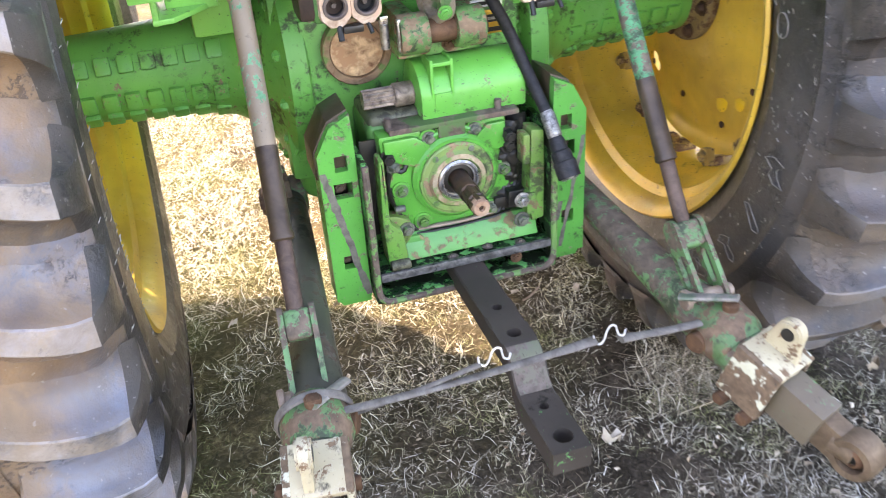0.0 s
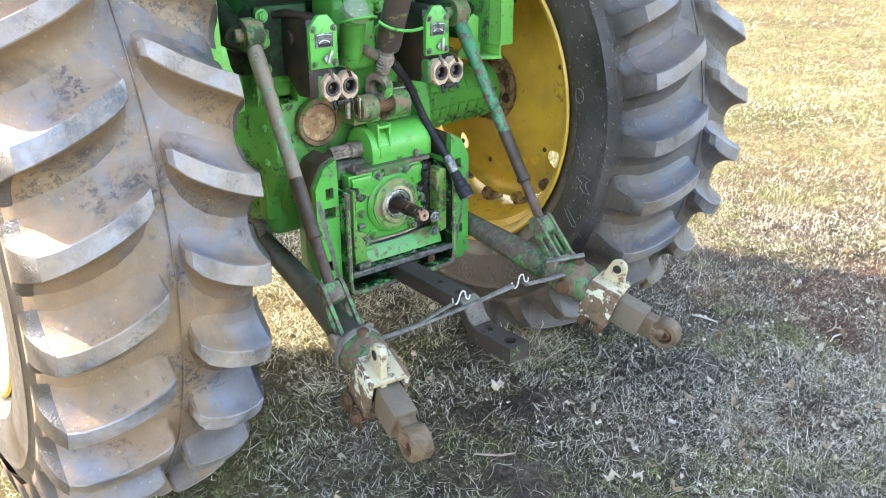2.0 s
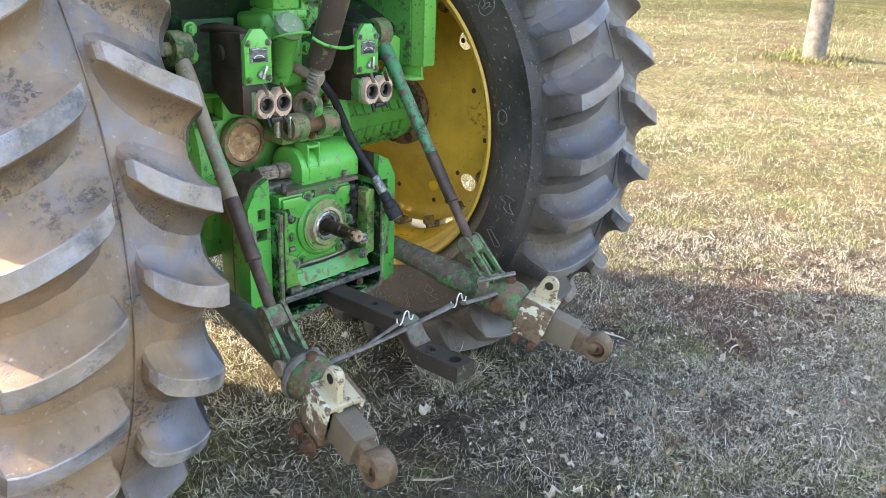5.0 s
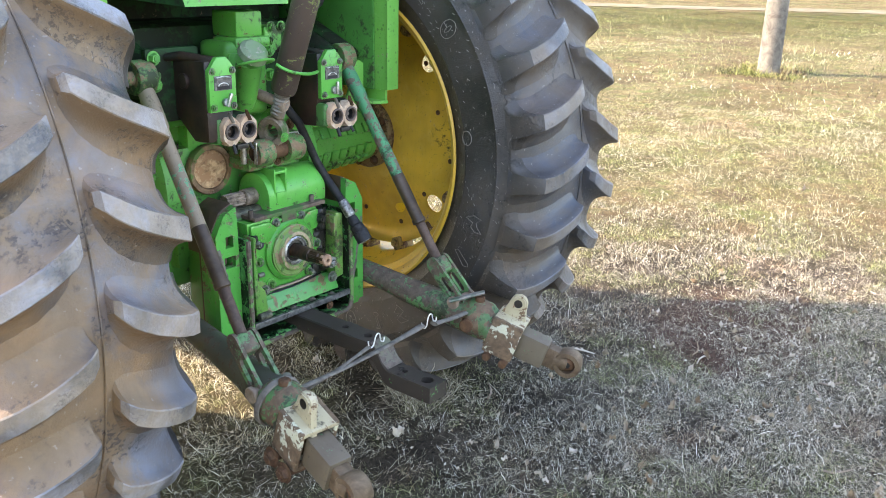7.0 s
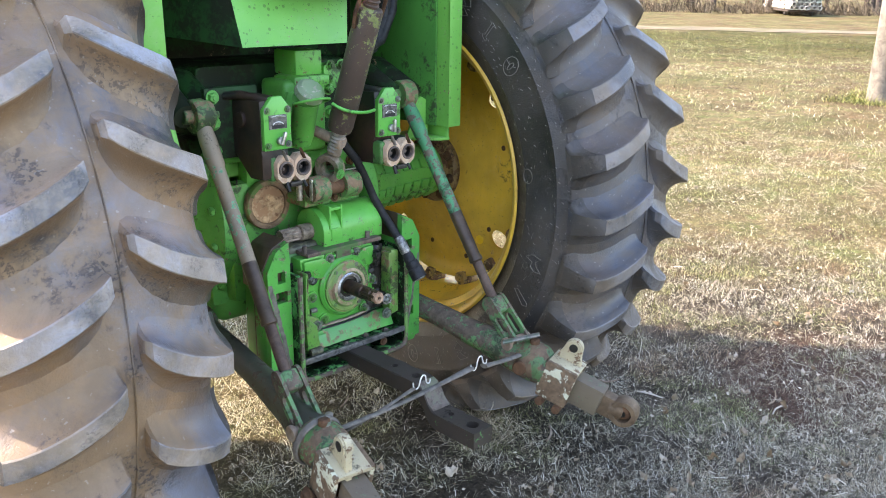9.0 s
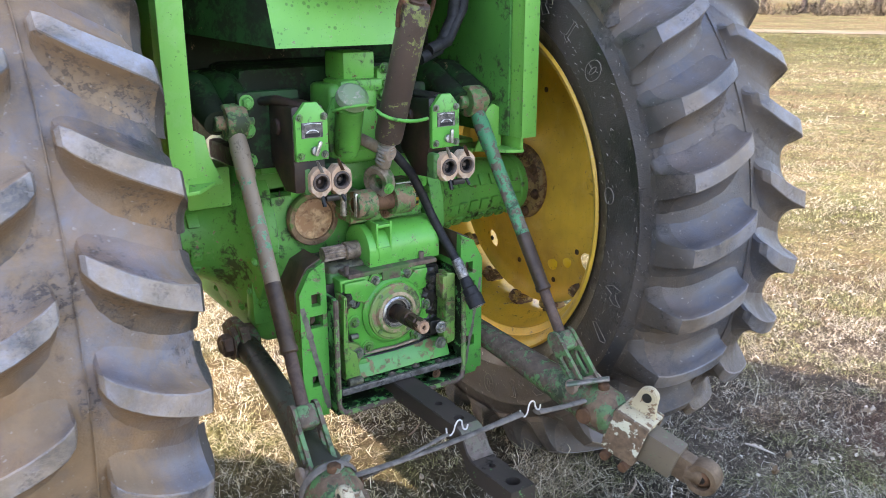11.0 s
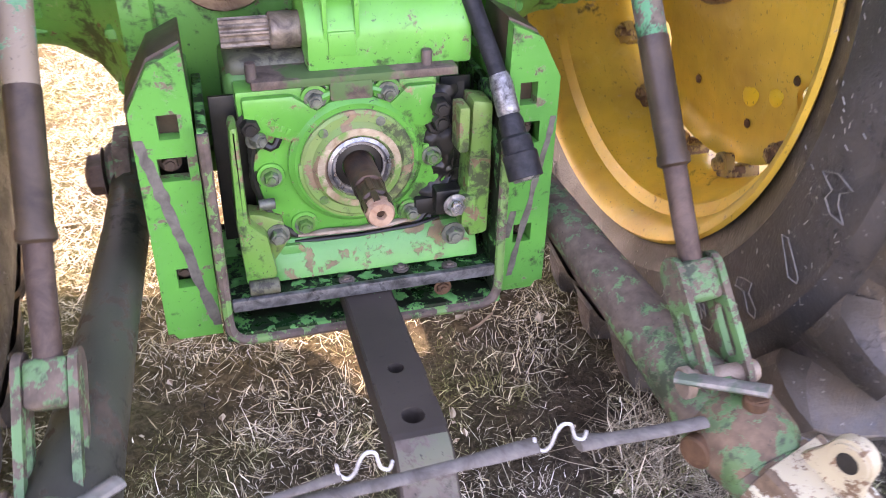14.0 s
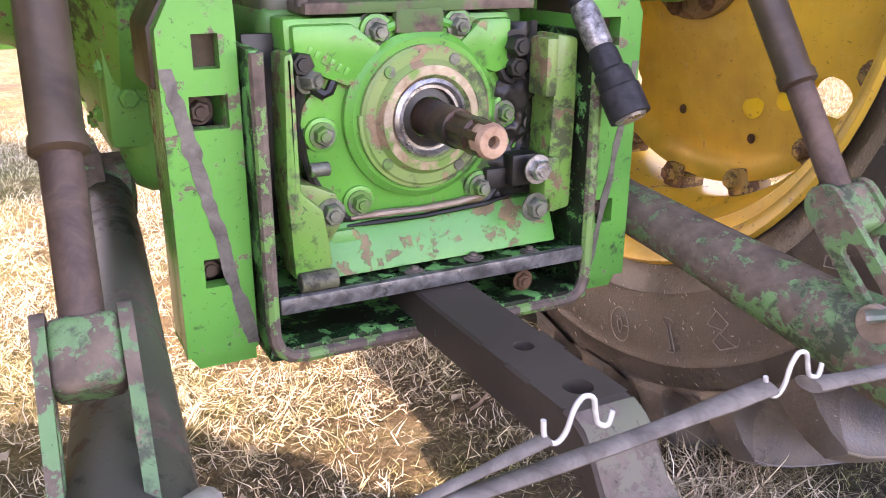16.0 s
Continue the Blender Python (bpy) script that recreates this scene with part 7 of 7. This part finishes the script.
WEED = blade_material("pole_weeds", [(0.0, (0.03, 0.026, 0.014)), (0.5, (0.09, 0.075, 0.035)), (1.0, (0.24, 0.20, 0.10))], 0.42, 0.50)
weeds = blades(3000, 10.1, 11.7, 3.1, 4.4, 0.085, 0.0030, 9, "weeds", "low dry weeds round the foot of the pole", WEED, 0.6)

AZ = radians(56)
FAR = Vector((math.sin(AZ), math.cos(AZ), 0))
SIDE = Vector((FAR.y, -FAR.x, 0))
EYE0 = Vector((-1.3, -0.45, 0))


def far(d, s, z=None):
    p = EYE0 + FAR * d + SIDE * s
    return Vector((p.x, p.y, rise(p.x, p.y) if z is None else z))


road = Build()
vs, fs = [], []
for i in range(61):
    s = -75 + i * 2.5
    for d in (30.3 + 0.15 * math.sin(s), 32.6 + 0.3 * math.sin(s * 0.7)):
        p = far(d, s)
        vs.append((p.x, p.y, p.z + 0.004))
fs = [[2 * i, 2 * i + 1, 2 * i + 3, 2 * i + 2] for i in range(60)]
road.add(vs, fs)
GRAVEL = metal("pale_gravel", (0.115, 0.094, 0.055), (0.21, 0.175, 0.11), 0.95, 0.0, 1.2, 0.3, (0.13, 0.115, 0.055))
tagged(part("road", road, GRAVEL, None), "pale gravel road across the field", "road", kind="structure")

BARK = metal("grey_bark", (0.04, 0.032, 0.026), (0.13, 0.105, 0.085), 0.9, 0.0, 6.0, 0.8)
NEEDLE = metal("dark_needles", (0.018, 0.032, 0.014), (0.055, 0.085, 0.03), 0.8, 0.0, 3.0, 0.2)


def bare_tree(seed, h):
    r = random.Random(seed)
    t = new("tree")
    WORLD_OF[t] = Matrix()
    b, c = Build(), Build()
    lean = Vector((r.uniform(-0.5, 0.5), r.uniform(-0.5, 0.5), h))
    b.tube([Vector((0, 0, -0.3)), lean * 0.35 + Vector((r.uniform(-.2, .2), 0, 0)), lean * 0.7, lean], [0.16, 0.12, 0.07, 0.02], 8)
    for k in range(26):
        f = r.uniform(0.12, 0.95)
        p = lean * f
        a, L = r.uniform(0, 6.3), r.uniform(0.8, 2.4) * (1.15 - f * 0.6)
        q = p + Vector((math.cos(a) * L, math.sin(a) * L, L * r.uniform(0.2, 1.0)))
        b.tube([p, p.lerp(q, 0.5) + Vector((0, 0, 0.1)), q], [0.04, 0.025, 0.01], 5)
        for j in range(5):
            s = p.lerp(q, r.uniform(0.3, 1))
            a2, l2 = r.uniform(0, 6.3), r.uniform(0.3, 0.9)
            c.tube([s, s + Vector((math.cos(a2) * l2, math.sin(a2) * l2, l2 * r.uniform(0, 0.9)))], [0.013, 0.005], 4)
    part("trunk", b, BARK, t)
    part("crown", c, BARK, t, "bare twigs")
    return tagged(t, "bare grey winter tree at the wood's edge", "tree", "trees of the far wood")


def cedar(seed, h):
    r = random.Random(seed)
    t = new("tree")
    WORLD_OF[t] = Matrix()
    part("trunk", Build().tube([(0, 0, -0.3), (0, 0, h * 0.9)], [0.12, 0.03], 8), BARK, t)
    c = Build()
    vs, fs = [], []
    for k in range(1500):
        f = r.random() ** 0.7
        z = h * (0.06 + 0.94 * f)
        R = (1.05 - f) * h * 0.25 * r.uniform(0.45, 1.15)
        a = r.uniform(0, 6.3)
        p = Vector((R * math.cos(a), R * math.sin(a), z + r.uniform(-0.15, 0.15)))
        u = Vector((r.uniform(-1, 1), r.uniform(-1, 1), r.uniform(-0.2, 1))).normalized() * r.uniform(0.12, 0.26)
        w = Vector((r.uniform(-1, 1), r.uniform(-1, 1), r.uniform(-1, 1))).normalized() * 0.07
        o = len(vs)
        vs += [p - w, p + w, p + u]
        fs.append([o, o + 1, o + 2])
    c.add(vs, fs)
    part("crown", c, NEEDLE, t, "dark evergreen foliage")
    return tagged(t, "dark green cedar at the wood's edge", "tree", "cedars of the far wood")


rt = random.Random(8)
proto = [bare_tree(31 + i, 9 + i * 1.3) for i in range(4)]
ced = [cedar(71 + i, 5 + i * 1.6) for i in range(2)]
for i, t in enumerate(proto + ced):
    t.matrix_basis = Matrix.Translation(far(51 + i, -20 + i * 7.0)) @ Matrix.Rotation(i, 4, "Z")
for i in range(58):
    d, s = 50 + 14 * rt.random() ** 1.3, rt.uniform(-42, 38)
    copy_thing(proto[i % 4], Matrix.Translation(far(d, s)) @ Matrix.Rotation(rt.uniform(0, 6.3), 4, "Z"))
for i in range(16):
    d, s = 51 + 12 * rt.random(), rt.uniform(-42, 38)
    copy_thing(ced[i % 2], Matrix.Translation(far(d, s)) @ Matrix.Rotation(rt.uniform(0, 6.3), 4, "Z"))


def brush():
    r = random.Random(4)
    vs, fs = [], []
    for k in range(900):
        d, s = 48.5 + 9 * r.random() ** 1.4, r.uniform(-45, 40)
        p = far(d, s)
        size = r.uniform(0.3, 1.5) * (0.5 + 0.7 * math.sin(s * 0.8 + 2 * math.sin(s * 0.31)) ** 2)
        for j in range(26):
            a, e = r.uniform(0, 6.3), r.uniform(0.25, 1.5)
            L = size * r.uniform(0.5, 1.1)
            o3 = p + Vector((r.uniform(-0.3, 0.3), r.uniform(-0.3, 0.3), -0.05))
            m = o3 + Vector((math.cos(a) * math.cos(e), math.sin(a) * math.cos(e), math.sin(e))) * L * 0.55
            q = m + Vector((math.cos(a + 0.7) * math.cos(e * 0.6), math.sin(a + 0.7) * math.cos(e * 0.6), math.sin(e * r.uniform(0.2, 1.0)))) * L * 0.5
            w = SIDE * r.uniform(0.006, 0.016) + Vector((0, 0, 0.006))
            o = len(vs)
            vs += [o3 - w, o3 + w, m + w, m - w, q]
            fs += [[o, o + 1, o + 2, o + 3], [o + 3, o + 2, o + 4]]
    b = Build()
    b.add(vs, fs)
    n = Nodes("dry_brush_twigs")
    c = n.ramp(n.geo.outputs["Random Per Island"], (0.0, (0.035, 0.028, 0.02)), (0.45, (0.11, 0.085, 0.058)), (0.8, (0.22, 0.17, 0.11)), (1.0, (0.30, 0.24, 0.16)))
    return tagged(part("brush", b, n.done(c, 0.9, 0.0, 0.1), None), "tangle of dry brush and weeds along the wood's edge", "brush", kind="stuff")


brush()
bd = Build()
n = 90
vs = []
for i in range(n + 1):
    p = far(70, -75 + i * 1.65)
    vs += [(p.x, p.y, 0.5), (p.x, p.y, 7.5 + 1.6 * noise.noise((i * 0.35, 0, 0)) + 1.2 * noise.noise((i * 1.7, 3, 0)))]
bd.add(vs, [[2 * i, 2 * i + 2, 2 * i + 3, 2 * i + 1] for i in range(n)])
nb = Nodes("deep_wood")
fw = nb.noise(1.0, 6, 0.7, vec=nb.stretch(1.6, 1.6, 0.35))
tagged(part("backdrop", bd, nb.done(nb.ramp(fw, (0.35, (0.012, 0.013, 0.010)), (0.5, (0.05, 0.042, 0.034)), (0.65, (0.15, 0.125, 0.105))), 1.0, 0.0, 0.0), None), "hazy depth of the wood", "backdrop", kind="structure")

# wagon stacked with irrigation pipes
PIPE = metal("white_pipe", (0.40, 0.385, 0.34), (0.60, 0.58, 0.52), 0.5, 0.0, 4.0, 0.1)
W0 = far(46.6, 8.75)
wagon = base("pipe_wagon", W0, "low farm wagon stacked with white irrigation pipes", "wagon")
uy = Vector((math.sin(radians(52)), math.cos(radians(52)), 0))  # along the pipes, away from their open ends
ux = Vector((uy.y, -uy.x, 0))
for r_ in range(6):
    for c_ in range(7 - max(0, r_ - 2)):
        o = W0 + ux * (c_ - 3 + max(0, r_ - 2) * 0.5) * 0.212 + Vector((0, 0, 0.40 + r_ * 0.186)) - uy * (0.12 * ((r_ * 3 + c_ * 5) % 4))
        part("pipe", Build().lathe([(0.082, 0), (0.104, 0), (0.104, 6.0), (0.082, 6.0)], o, uy, 14, closed=True), PIPE, wagon)
part("bed", Build().box(W0 + uy * 3 + Vector((0, 0, 0.25)), (1.5, 5.4, 0.10), 0.02, uy.to_track_quat("Y", "Z").to_matrix()), BARK, wagon)
for c_ in (-0.78, 0.78):
    for k in (0.9, 4.9):
        part("stake", Build().tube([W0 + uy * k + ux * c_ + Vector((0, 0, 0.24)), W0 + uy * k + ux * c_ * 1.04 + Vector((0, 0, 0.85))], 0.022, 6), BARK, wagon)
for k in (1.2, 4.6):
    part("wagon_axle", Build().cyl(W0 + uy * k - ux * 0.6 + Vector((0, 0, 0.19)), W0 + uy * k + ux * 0.6 + Vector((0, 0, 0.19)), 0.04), BARK, wagon)
    for m in (-0.62, 0.62):
        part("wagon_wheel", Build().lathe([(0.0, -0.05), (0.10, -0.06), (0.11, -0.08), (0.17, -0.08), (0.19, -0.05), (0.19, 0.05), (0.17, 0.08), (0.11, 0.08), (0.10, 0.06), (0.0, 0.05)], W0 + uy * k + ux * m + Vector((0, 0, 0.19)), ux, 20), SIDEWALL, wagon)
